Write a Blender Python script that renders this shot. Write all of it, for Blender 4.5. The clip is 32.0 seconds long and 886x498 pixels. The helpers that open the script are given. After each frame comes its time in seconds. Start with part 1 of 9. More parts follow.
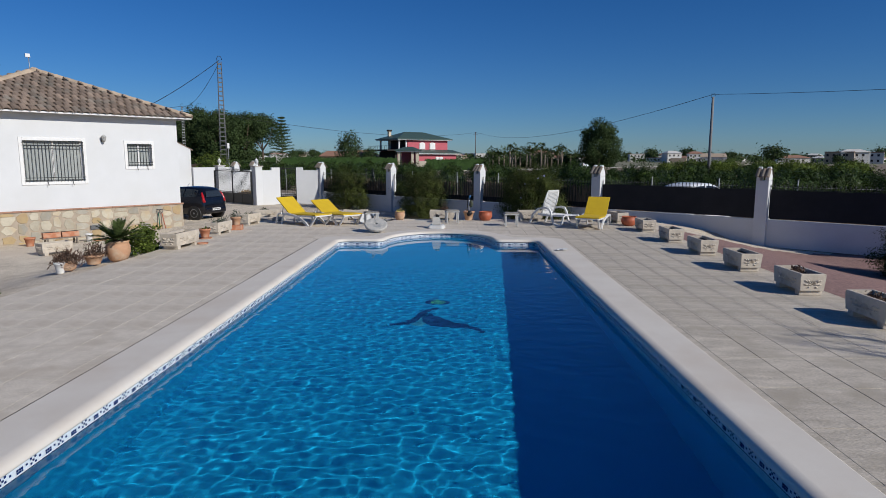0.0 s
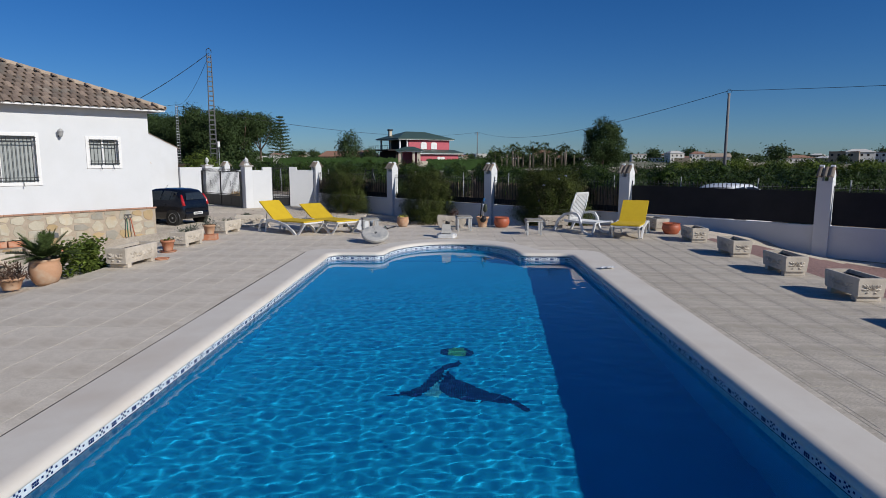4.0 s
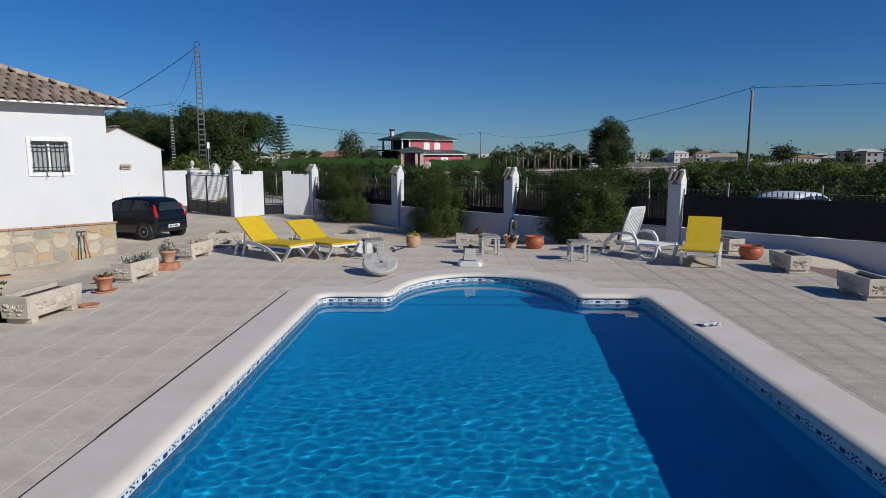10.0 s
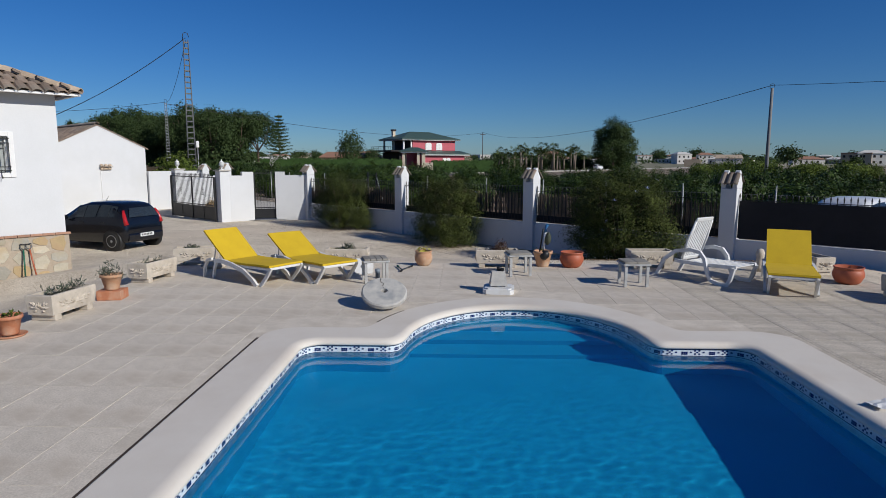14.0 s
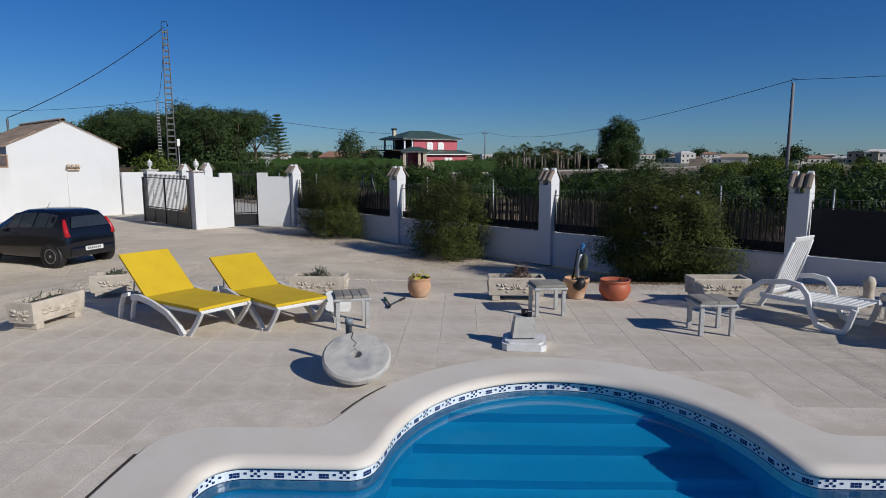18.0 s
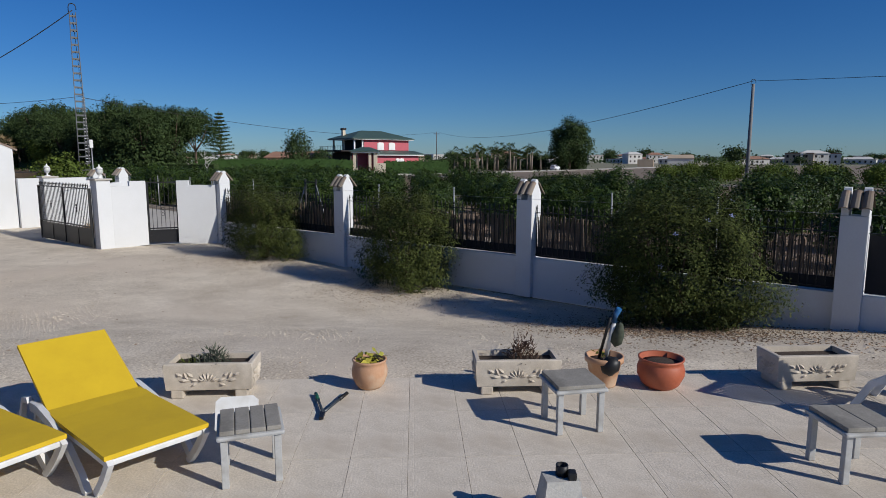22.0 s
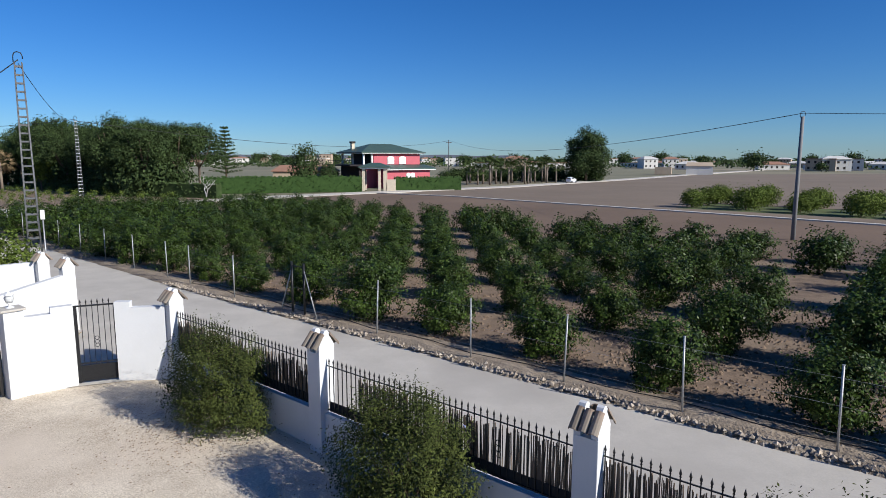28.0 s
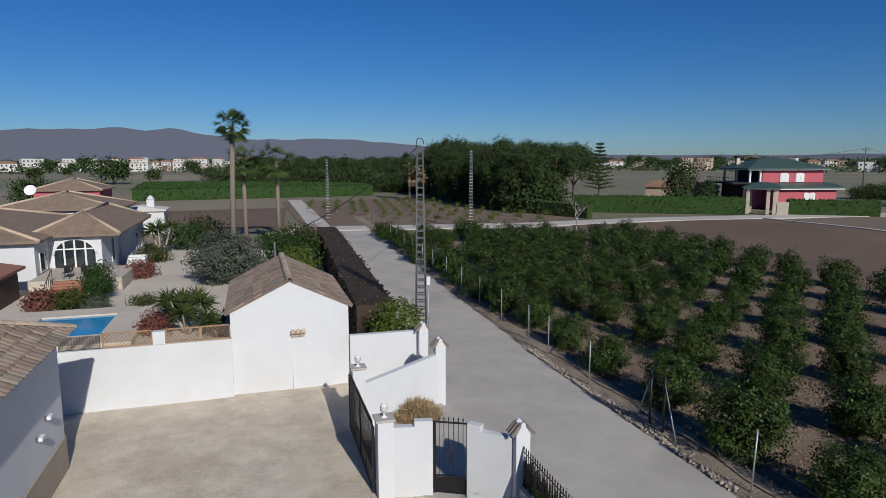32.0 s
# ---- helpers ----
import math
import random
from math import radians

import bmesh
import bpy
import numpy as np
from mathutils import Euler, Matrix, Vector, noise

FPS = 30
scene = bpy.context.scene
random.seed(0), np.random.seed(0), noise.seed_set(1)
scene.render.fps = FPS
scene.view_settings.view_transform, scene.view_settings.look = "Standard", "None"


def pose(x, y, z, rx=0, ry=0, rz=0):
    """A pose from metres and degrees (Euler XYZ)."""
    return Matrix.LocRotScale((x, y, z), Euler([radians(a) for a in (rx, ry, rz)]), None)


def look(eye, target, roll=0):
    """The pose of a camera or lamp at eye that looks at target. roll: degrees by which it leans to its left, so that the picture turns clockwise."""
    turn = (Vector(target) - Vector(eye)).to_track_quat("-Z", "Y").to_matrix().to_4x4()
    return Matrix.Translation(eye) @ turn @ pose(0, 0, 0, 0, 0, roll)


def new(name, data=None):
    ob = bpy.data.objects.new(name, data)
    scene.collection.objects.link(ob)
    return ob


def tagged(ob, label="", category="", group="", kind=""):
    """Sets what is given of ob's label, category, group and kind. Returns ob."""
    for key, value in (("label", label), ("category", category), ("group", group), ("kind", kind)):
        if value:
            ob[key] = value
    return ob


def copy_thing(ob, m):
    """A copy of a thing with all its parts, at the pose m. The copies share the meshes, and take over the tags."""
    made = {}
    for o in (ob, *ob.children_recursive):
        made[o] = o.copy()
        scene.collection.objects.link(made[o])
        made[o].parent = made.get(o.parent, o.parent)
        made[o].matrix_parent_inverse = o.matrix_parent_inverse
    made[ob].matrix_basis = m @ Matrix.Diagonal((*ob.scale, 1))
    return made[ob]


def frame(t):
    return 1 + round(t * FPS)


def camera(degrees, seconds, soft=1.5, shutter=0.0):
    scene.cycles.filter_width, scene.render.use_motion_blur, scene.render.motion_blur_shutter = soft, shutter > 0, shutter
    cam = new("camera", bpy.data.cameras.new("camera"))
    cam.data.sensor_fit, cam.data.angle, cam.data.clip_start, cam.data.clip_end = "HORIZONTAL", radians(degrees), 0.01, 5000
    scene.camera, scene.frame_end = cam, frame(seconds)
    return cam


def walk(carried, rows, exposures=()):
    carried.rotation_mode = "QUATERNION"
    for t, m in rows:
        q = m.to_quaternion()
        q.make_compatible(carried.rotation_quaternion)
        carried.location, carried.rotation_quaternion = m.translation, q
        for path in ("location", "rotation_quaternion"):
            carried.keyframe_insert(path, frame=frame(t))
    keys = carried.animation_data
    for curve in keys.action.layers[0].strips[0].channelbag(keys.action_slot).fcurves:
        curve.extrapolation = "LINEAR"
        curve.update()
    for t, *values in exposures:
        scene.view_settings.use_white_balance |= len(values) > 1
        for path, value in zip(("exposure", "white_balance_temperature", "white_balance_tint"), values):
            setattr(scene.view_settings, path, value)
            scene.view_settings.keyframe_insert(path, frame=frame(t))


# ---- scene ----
# ---------- camera ----------
cam = camera(70.9, 32.0, soft=0.9)
PATH = [
    (0, (3.197, -16.317, 2.172), (3.146, -14.339, 1.882), 0.1),
    (1, (3.106, -15.533, 2.152), (3.056, -13.554, 1.863), 0.2),
    (2, (3.004, -14.762, 2.117), (2.953, -12.784, 1.829), 0.2),
    (3, (2.907, -14.055, 2.093), (2.856, -12.077, 1.804), 0.1),
    (6, (2.749, -12.100, 2.061), (2.693, -10.121, 1.773), 0.0),
    (7, (2.677, -11.525, 2.118), (2.621, -9.547, 1.829), 0.0),
    (8, (2.599, -10.968, 2.247), (2.543, -8.99, 1.958), -0.1),
    (9, (2.477, -10.438, 2.237), (2.418, -8.46, 1.947), -0.1),
    (10, (2.301, -9.845, 2.213), (2.243, -7.866, 1.924), -0.0),
    (11, (2.145, -9.211, 2.206), (2.087, -7.233, 1.918), 0.0),
    (12, (2.009, -8.520, 2.188), (1.950, -6.541, 1.901), 0.1),
    (13, (1.922, -7.828, 2.179), (1.862, -5.850, 1.893), 0.1),
    (14, (1.885, -7.058, 2.166), (1.825, -5.079, 1.880), 0.1),
    (16.5, (1.827, -5.123, 2.156), (1.763, -3.145, 1.869), -0.1),
    (17, (1.807, -4.723, 2.155), (1.744, -2.744, 1.869), -0.0),
    (18, (1.792, -3.973, 2.143), (1.726, -1.994, 1.856), -0.0),
    (19, (1.75, -3.23, 2.141), (1.681, -1.251, 1.853), -0.0),
    (20, (1.688, -2.387, 2.126), (1.637, -0.409, 1.839), 0.0),
    (20.5, (1.676, -1.973, 2.125), (1.658, 0.006, 1.838), 0.0),
    (21, (1.62, -1.551, 2.138), (1.657, 0.428, 1.851), 0.0),
    (21.5, (1.589, -1.125, 2.201), (1.658, 0.853, 1.913), 0.1),
    (22, (1.577, -0.617, 2.342), (1.666, 1.36, 2.055), 0.1),
    (22.5, (1.588, -0.1, 2.555), (1.688, 1.876, 2.268), 0.1),
    (23, (1.616, 0.434, 2.786), (1.721, 2.411, 2.499), -0.0),
    (23.5, (1.587, 0.915, 3.005), (1.7, 2.891, 2.718), 0.0),
    (24, (1.612, 1.374, 3.249), (1.728, 3.35, 2.963), 0.0),
    (24.5, (1.635, 1.847, 3.467), (1.752, 3.822, 3.18), -0.0),
    (26.5, (1.693, 3.606, 4.426), (1.817, 5.581, 4.14), 0.1),
    (27, (1.715, 4.032, 4.721), (1.838, 6.007, 4.434), 0.0),
    (27.5, (1.725, 4.464, 5.079), (1.82, 6.441, 4.792), 0.0),
    (28, (1.749, 4.846, 5.413), (1.8, 6.825, 5.126), 0.1),
    (28.5, (1.725, 5.272, 5.765), (1.689, 7.251, 5.477), 0.0),
    (29, (1.797, 5.457, 6.183), (1.656, 7.431, 5.895), 0.0),
    (29.5, (1.81, 5.803, 6.61), (1.523, 7.761, 6.321), -0.0),
    (30, (1.771, 6.103, 7.017), (1.344, 8.036, 6.726), 0.1),
    (30.5, (1.679, 6.457, 7.477), (1.1, 8.349, 7.188), -0.0),
    (31, (1.526, 6.854, 7.868), (0.802, 8.695, 7.578), -0.0),
    (31.5, (1.368, 7.155, 8.264), (0.479, 8.923, 7.974), -0.1),
    (32, (1.243, 7.37, 8.746), (0.202, 9.052, 8.458), -0.1),
]
walk(cam, [(t, look(eye, target, roll)) for t, eye, target, roll in PATH],
     exposures=[(0, 0.0, 6500, 8), (19, 0.0, 6500, 8), (21, -0.08, 6500, 8), (22, 0.04, 6500, 8), (23, 0.20, 6500, 8), (24, 0.29, 6500, 8), (27, 0.58, 6500, 8), (28.5, 0.6, 6500, 8), (30, 0.25, 6500, 8), (32, -0.08, 6500, 8)])

# ---------- world, sun ----------
SUN_TO = Vector((0.832, -0.548, 0.555)).normalized()
SUN_EL = math.asin(SUN_TO.z)
SUN_AZ = math.atan2(SUN_TO.x, SUN_TO.y)

world = bpy.data.worlds.new("sky")
scene.world = world
world.use_nodes = True
wn = world.node_tree
sky = wn.nodes.new("ShaderNodeTexSky")
sky.sky_type = "NISHITA"
sky.sun_disc = False
sky.sun_elevation = SUN_EL
sky.sun_rotation = SUN_AZ
sky.altitude = 600
sky.air_density = 1.0
sky.dust_density = 0.15
sky.ozone_density = 6.0
hs = wn.nodes.new("ShaderNodeHueSaturation")
hs.inputs["Saturation"].default_value = 1.2
wn.links.new(sky.outputs[0], hs.inputs["Color"])
tint = wn.nodes.new("ShaderNodeMix")
tint.data_type, tint.blend_type = "RGBA", "MULTIPLY"
tint.inputs[0].default_value = 1.0
tint.inputs[7].default_value = (0.66, 0.87, 1.17, 1)
wn.links.new(hs.outputs[0], tint.inputs[6])
wn.links.new(tint.outputs[2], wn.nodes["Background"].inputs[0])
wn.nodes["Background"].inputs[1].default_value = 0.058

sun_data = bpy.data.lights.new("sun", "SUN")
sun_data.energy = 4.1
sun_data.angle = radians(0.5)
sun_data.color = (1.0, 0.96, 0.91)
sun = new("sun", sun_data)
sun.matrix_world = look(SUN_TO * 80, (0, 0, 0))
scene.view_settings.exposure = 0.0

# ---------- materials ----------
MATS = {}


def mat(name, c1, c2=None, scale=4.0, rough=0.75, bump=0.15, fine=60.0, metal=0.0, stains=None, stain_scale=0.6,
        rand=0.0, dist=0.01, spec=0.5, stretch=None, amount=1.0, fw=0.5):
    """A surface of two colours mixed by coarse and fine noise, with a third in patches, fine relief and a change from piece to piece."""
    if name in MATS:
        return MATS[name]
    c2 = c2 or tuple(v * 0.8 for v in c1)
    m = bpy.data.materials.new(name)
    m.use_nodes = True
    nt = m.node_tree
    n, l = nt.nodes, nt.links
    b = n["Principled BSDF"]
    tc = n.new("ShaderNodeTexCoord")
    co = tc.outputs["Object"]
    if stretch:
        mp = n.new("ShaderNodeMapping")
        mp.inputs["Scale"].default_value = stretch
        l.new(co, mp.inputs[0])
        co = mp.outputs[0]
    n1 = n.new("ShaderNodeTexNoise")
    n1.inputs["Scale"].default_value = scale
    n1.inputs["Detail"].default_value = 6
    n1.inputs["Roughness"].default_value = 0.65
    n2 = n.new("ShaderNodeTexNoise")
    n2.inputs["Scale"].default_value = fine
    n2.inputs["Detail"].default_value = 3
    for q in (n1, n2):
        l.new(co, q.inputs["Vector"])
    mixf = n.new("ShaderNodeMath")
    mixf.operation = "ADD"
    half = n.new("ShaderNodeMath")
    half.operation = "MULTIPLY"
    half.inputs[1].default_value = fw
    l.new(n2.outputs[0], half.inputs[0])
    l.new(n1.outputs[0], mixf.inputs[0])
    l.new(half.outputs[0], mixf.inputs[1])
    rmp = n.new("ShaderNodeValToRGB")
    rmp.color_ramp.elements[0].position = max(0, 0.5 + 0.5 * fw - 0.25 / amount * 0.9) / (1 + fw)
    rmp.color_ramp.elements[1].position = min(1, (0.5 + 0.5 * fw + 0.25 / amount * 0.9) / (1 + fw))
    rmp.color_ramp.elements[0].color = (*c2, 1)
    rmp.color_ramp.elements[1].color = (*c1, 1)
    norm = n.new("ShaderNodeMath")
    norm.operation = "DIVIDE"
    norm.inputs[1].default_value = 1 + fw
    l.new(mixf.outputs[0], norm.inputs[0])
    l.new(norm.outputs[0], rmp.inputs[0])
    col = rmp.outputs[0]
    if stains:
        n3 = n.new("ShaderNodeTexNoise")
        n3.inputs["Scale"].default_value = stain_scale
        n3.inputs["Detail"].default_value = 5
        l.new(tc.outputs["Object"], n3.inputs["Vector"])
        r3 = n.new("ShaderNodeValToRGB")
        r3.color_ramp.elements[0].position, r3.color_ramp.elements[1].position = 0.5, 0.68
        l.new(n3.outputs[0], r3.inputs[0])
        mx = n.new("ShaderNodeMix")
        mx.data_type = "RGBA"
        l.new(r3.outputs[0], mx.inputs[0])
        l.new(col, mx.inputs[6])
        mx.inputs[7].default_value = (*stains, 1)
        col = mx.outputs[2]
    if rand:
        oi = n.new("ShaderNodeObjectInfo")
        geo = n.new("ShaderNodeNewGeometry")
        ad = n.new("ShaderNodeMath")
        ad.operation = "ADD"
        fr = n.new("ShaderNodeMath")
        fr.operation = "FRACT"
        l.new(oi.outputs["Random"], ad.inputs[0])
        l.new(geo.outputs["Random Per Island"], ad.inputs[1])
        l.new(ad.outputs[0], fr.inputs[0])
        mr = n.new("ShaderNodeMapRange")
        mr.inputs[3].default_value, mr.inputs[4].default_value = 1 - rand, 1 + rand
        l.new(fr.outputs[0], mr.inputs[0])
        hsv = n.new("ShaderNodeHueSaturation")
        l.new(mr.outputs[0], hsv.inputs["Value"])
        l.new(col, hsv.inputs["Color"])
        col = hsv.outputs[0]
    l.new(col, b.inputs["Base Color"])
    b.inputs["Roughness"].default_value = rough
    b.inputs["Metallic"].default_value = metal
    b.inputs["Specular IOR Level"].default_value = spec
    if bump:
        bp = n.new("ShaderNodeBump")
        bp.inputs["Strength"].default_value = bump
        bp.inputs["Distance"].default_value = dist
        l.new(mixf.outputs[0], bp.inputs["Height"])
        l.new(bp.outputs[0], b.inputs["Normal"])
    MATS[name] = m
    return m


def leaf_mat(name, c1, c2, scale=1.5, rough=0.75, trans=0.13, spec=0.12, rand=0.32):
    """Foliage: greens that change from leaf to leaf and a little light through the leaf."""
    if name in MATS:
        return MATS[name]
    m = mat(name, c1, c2, scale=scale, rough=rough, bump=0, fine=25, rand=rand)
    nt = m.node_tree
    n, l = nt.nodes, nt.links
    b = n["Principled BSDF"]
    b.inputs["Specular IOR Level"].default_value = spec
    tr = n.new("ShaderNodeBsdfTranslucent")
    col = b.inputs["Base Color"].links[0].from_socket
    l.new(col, tr.inputs[0])
    mx = n.new("ShaderNodeMixShader")
    mx.inputs[0].default_value = trans
    l.new(b.outputs[0], mx.inputs[1])
    l.new(tr.outputs[0], mx.inputs[2])
    l.new(mx.outputs[0], n["Material Output"].inputs[0])
    return m


WHITE = mat("white_render", (0.64, 0.645, 0.65), (0.595, 0.60, 0.60), scale=1.2, fine=30, rough=0.85, bump=0.12, stains=(0.585, 0.585, 0.575), stain_scale=0.35)
WHITE_TRIM = mat("white_paint", (0.76, 0.755, 0.74), (0.69, 0.68, 0.66), scale=5, fine=80, rough=0.7, bump=0.08)
COPING = mat("coping_stone", (0.69, 0.64, 0.565), (0.62, 0.56, 0.485), scale=1.3, fine=160, rough=0.8, bump=0.12, stains=(0.60, 0.53, 0.45), stain_scale=0.8)
TILE = mat("stamped_tile", (0.70, 0.625, 0.525), (0.50, 0.44, 0.36), scale=3.2, fine=60, fw=0.8, rough=0.88, bump=0.4, dist=0.008, stains=(0.50, 0.43, 0.345), stain_scale=2.0, rand=0.035)
TILE_CUT = mat("stamped_tile_cut", (0.70, 0.625, 0.525), (0.50, 0.44, 0.36), scale=3.2, fine=60, fw=0.8, rough=0.88, bump=0.4, dist=0.008, stains=(0.50, 0.43, 0.345), stain_scale=2.0)
TILE_MID = mat("part_worn_tile", (0.67, 0.595, 0.50), (0.45, 0.395, 0.325), scale=3.6, fine=60, fw=0.8, rough=0.88, bump=0.45, dist=0.008, stains=(0.46, 0.395, 0.315), stain_scale=2.0, rand=0.035)
TILE_WORN = mat("worn_stamped_tile", (0.63, 0.555, 0.46), (0.38, 0.335, 0.27), scale=4.5, fine=70, fw=0.9, rough=0.9, bump=0.6, dist=0.010, stains=(0.42, 0.365, 0.29), stain_scale=2.2, rand=0.04, stretch=(0.45, 1.4, 1))
GROUT = mat("grout", (0.30, 0.25, 0.20), (0.22, 0.18, 0.15), scale=6, rough=0.95)
GRAVEL = mat("pale_gravel", (0.735, 0.65, 0.525), (0.40, 0.33, 0.25), scale=0.9, fine=34, rough=0.95, bump=0.7, dist=0.012, fw=1.3, amount=0.8, stains=(0.57, 0.48, 0.38), stain_scale=0.22)
RED_GRAVEL = mat("red_gravel", (0.36, 0.22, 0.19), (0.16, 0.09, 0.08), scale=12, fine=45, rough=0.95, bump=0.9, dist=0.02)
CONCRETE = mat("road_concrete", (0.51, 0.475, 0.42), (0.41, 0.38, 0.335), scale=0.7, fine=30, rough=0.92, bump=0.2, stains=(0.385, 0.355, 0.315), stain_scale=0.25)
SOIL = mat("orchard_soil", (0.235, 0.165, 0.112), (0.10, 0.070, 0.048), scale=1.4, fine=14, rough=1.0, bump=1.0, dist=0.05, stains=(0.21, 0.155, 0.108), stain_scale=0.3)
FIELD = mat("ploughed_field", (0.165, 0.108, 0.070), (0.118, 0.077, 0.050), scale=0.08, fine=2.5, rough=1.0, bump=0.4, dist=0.06, stains=(0.185, 0.125, 0.082), stain_scale=0.03)
FIELD_PALE = mat("pale_field", (0.195, 0.148, 0.106), (0.152, 0.114, 0.08), scale=0.06, fine=2.0, rough=1.0, bump=0.3, dist=0.05, stains=(0.20, 0.15, 0.108), stain_scale=0.04)
PLAIN = mat("plain_scrub", (0.22, 0.20, 0.13), (0.13, 0.13, 0.075), scale=0.02, fine=0.4, rough=1.0, bump=0, stains=(0.27, 0.22, 0.15), stain_scale=0.008)
STONE_PLANTER = mat("cast_stone", (0.60, 0.53, 0.44), (0.42, 0.365, 0.295), scale=5, fine=90, rough=0.9, bump=0.3, stains=(0.36, 0.31, 0.25), stain_scale=3.0)
TERRACOTTA = mat("terracotta", (0.50, 0.20, 0.10), (0.40, 0.15, 0.075), scale=6, fine=50, rough=0.75, bump=0.1, stains=(0.50, 0.30, 0.20), stain_scale=5)
TERRA_PALE = mat("pale_terracotta", (0.50, 0.29, 0.17), (0.42, 0.23, 0.13), scale=6, fine=50, rough=0.8, bump=0.1, stains=(0.50, 0.36, 0.25), stain_scale=5)
TERRA_RED = mat("red_terracotta", (0.42, 0.11, 0.05), (0.34, 0.085, 0.04), scale=6, fine=50, rough=0.55, bump=0.08)
ROOF = mat("roof_tile", (0.30, 0.222, 0.165), (0.165, 0.122, 0.094), scale=3, fine=30, rough=0.9, bump=0.25, stains=(0.21, 0.18, 0.145), stain_scale=1.5, rand=0.3)
BLACK_IRON = mat("black_iron", (0.02, 0.02, 0.022), (0.012, 0.012, 0.013), scale=20, rough=0.5, bump=0.05, metal=0.3)
STEEL = mat("galvanised_steel", (0.42, 0.43, 0.44), (0.28, 0.28, 0.28), scale=6, rough=0.5, metal=0.6, bump=0.05)
DARK_STEEL = mat("dark_steel", (0.16, 0.165, 0.17), (0.10, 0.10, 0.10), scale=6, rough=0.6, metal=0.4, bump=0.05)
POLE_CONC = mat("pole_concrete", (0.22, 0.22, 0.225), (0.17, 0.17, 0.17), scale=3, rough=0.9, bump=0.1)
WIRE = mat("wire_black", (0.02, 0.02, 0.02), (0.015, 0.015, 0.015), rough=0.7, bump=0)
BARK = mat("bark", (0.16, 0.115, 0.08), (0.08, 0.055, 0.04), scale=8, fine=40, rough=0.95, bump=0.6, dist=0.02)
PALM_BARK = mat("palm_bark", (0.26, 0.215, 0.17), (0.15, 0.12, 0.095), scale=6, fine=30, rough=0.95, bump=0.6, dist=0.03, stretch=(1, 1, 6))
PALE_BARK = mat("pale_bark", (0.42, 0.38, 0.33), (0.30, 0.27, 0.23), scale=8, fine=40, rough=0.95, bump=0.3)
EARTH = mat("potting_earth", (0.06, 0.04, 0.028), (0.03, 0.02, 0.015), scale=20, rough=1.0, bump=0.8, dist=0.02)
CITRUS = leaf_mat("citrus_leaf", (0.062, 0.102, 0.018), (0.007, 0.016, 0.004), rough=0.45, spec=0.16, rand=0.5, trans=0.08)
CITRUS_LIGHT = leaf_mat("citrus_leaf_light", (0.13, 0.17, 0.03), (0.055, 0.085, 0.018))
BUSH = leaf_mat("bush_leaf", (0.090, 0.110, 0.026), (0.012, 0.018, 0.006), scale=3.0, rand=0.45, trans=0.06)
PINE_LEAF = leaf_mat("pine_needles", (0.060, 0.092, 0.030), (0.022, 0.037, 0.013), scale=0.5, trans=0.06)
HEDGE = leaf_mat("hedge_leaf", (0.045, 0.085, 0.022), (0.022, 0.048, 0.013))
PALM_LEAF = leaf_mat("palm_leaf", (0.075, 0.105, 0.03), (0.04, 0.06, 0.02))
GREY_LEAF = leaf_mat("grey_green_leaf", (0.12, 0.135, 0.10), (0.06, 0.07, 0.05))
LITTER = mat("leaf_litter", (0.26, 0.17, 0.10), (0.13, 0.085, 0.05), scale=6, rough=0.9, bump=0, rand=0.4)
DRY_LEAF = leaf_mat("dry_brown_leaf", (0.16, 0.10, 0.07), (0.07, 0.045, 0.035))
YELLOW_LEAF = leaf_mat("yellow_succulent", (0.50, 0.40, 0.06), (0.22, 0.24, 0.05))


# ---------- mesh helpers ----------
TH = math.atan2(-0.660, 0.751)
FM = Matrix.Rotation(TH, 4, "Z")


def fp(s, n, z=0.0):
    """A place in the frame of the street fence: s along it, n across it towards the street."""
    return FM @ Vector((s, n, z))


def fpose(s, n, z=0.0, rz=0.0):
    return Matrix.Translation(fp(s, n, z)) @ Matrix.Rotation(TH + radians(rz), 4, "Z")


def box(bm, x0, x1, y0, y1, z0, z1, m=None, taper=0.0):
    vs = []
    for z, k in ((z0, 0.0), (z1, taper)):
        for x, y in ((x0 + k, y0 + k), (x1 - k, y0 + k), (x1 - k, y1 - k), (x0 + k, y1 - k)):
            v = Vector((x, y, z))
            vs.append(bm.verts.new(m @ v if m else v))
    for f in ((3, 2, 1, 0), (4, 5, 6, 7), (0, 1, 5, 4), (1, 2, 6, 5), (2, 3, 7, 6), (3, 0, 4, 7)):
        bm.faces.new([vs[i] for i in f])
    return vs


def bbox(bm, x0, x1, y0, y1, z0, z1, r=0.01, m=None):
    """A box with bevelled edges."""
    t = bmesh.new()
    box(t, x0, x1, y0, y1, z0, z1)
    bmesh.ops.bevel(t, geom=t.edges[:], offset=r, segments=2, affect="EDGES", profile=0.6)
    if m:
        t.transform(m)
    merge(bm, t)


def merge(bm, t):
    idx = {v: bm.verts.new(v.co) for v in t.verts}
    for f in t.faces:
        g = bm.faces.new([idx[v] for v in f.verts])
        g.smooth = f.smooth
    t.free()


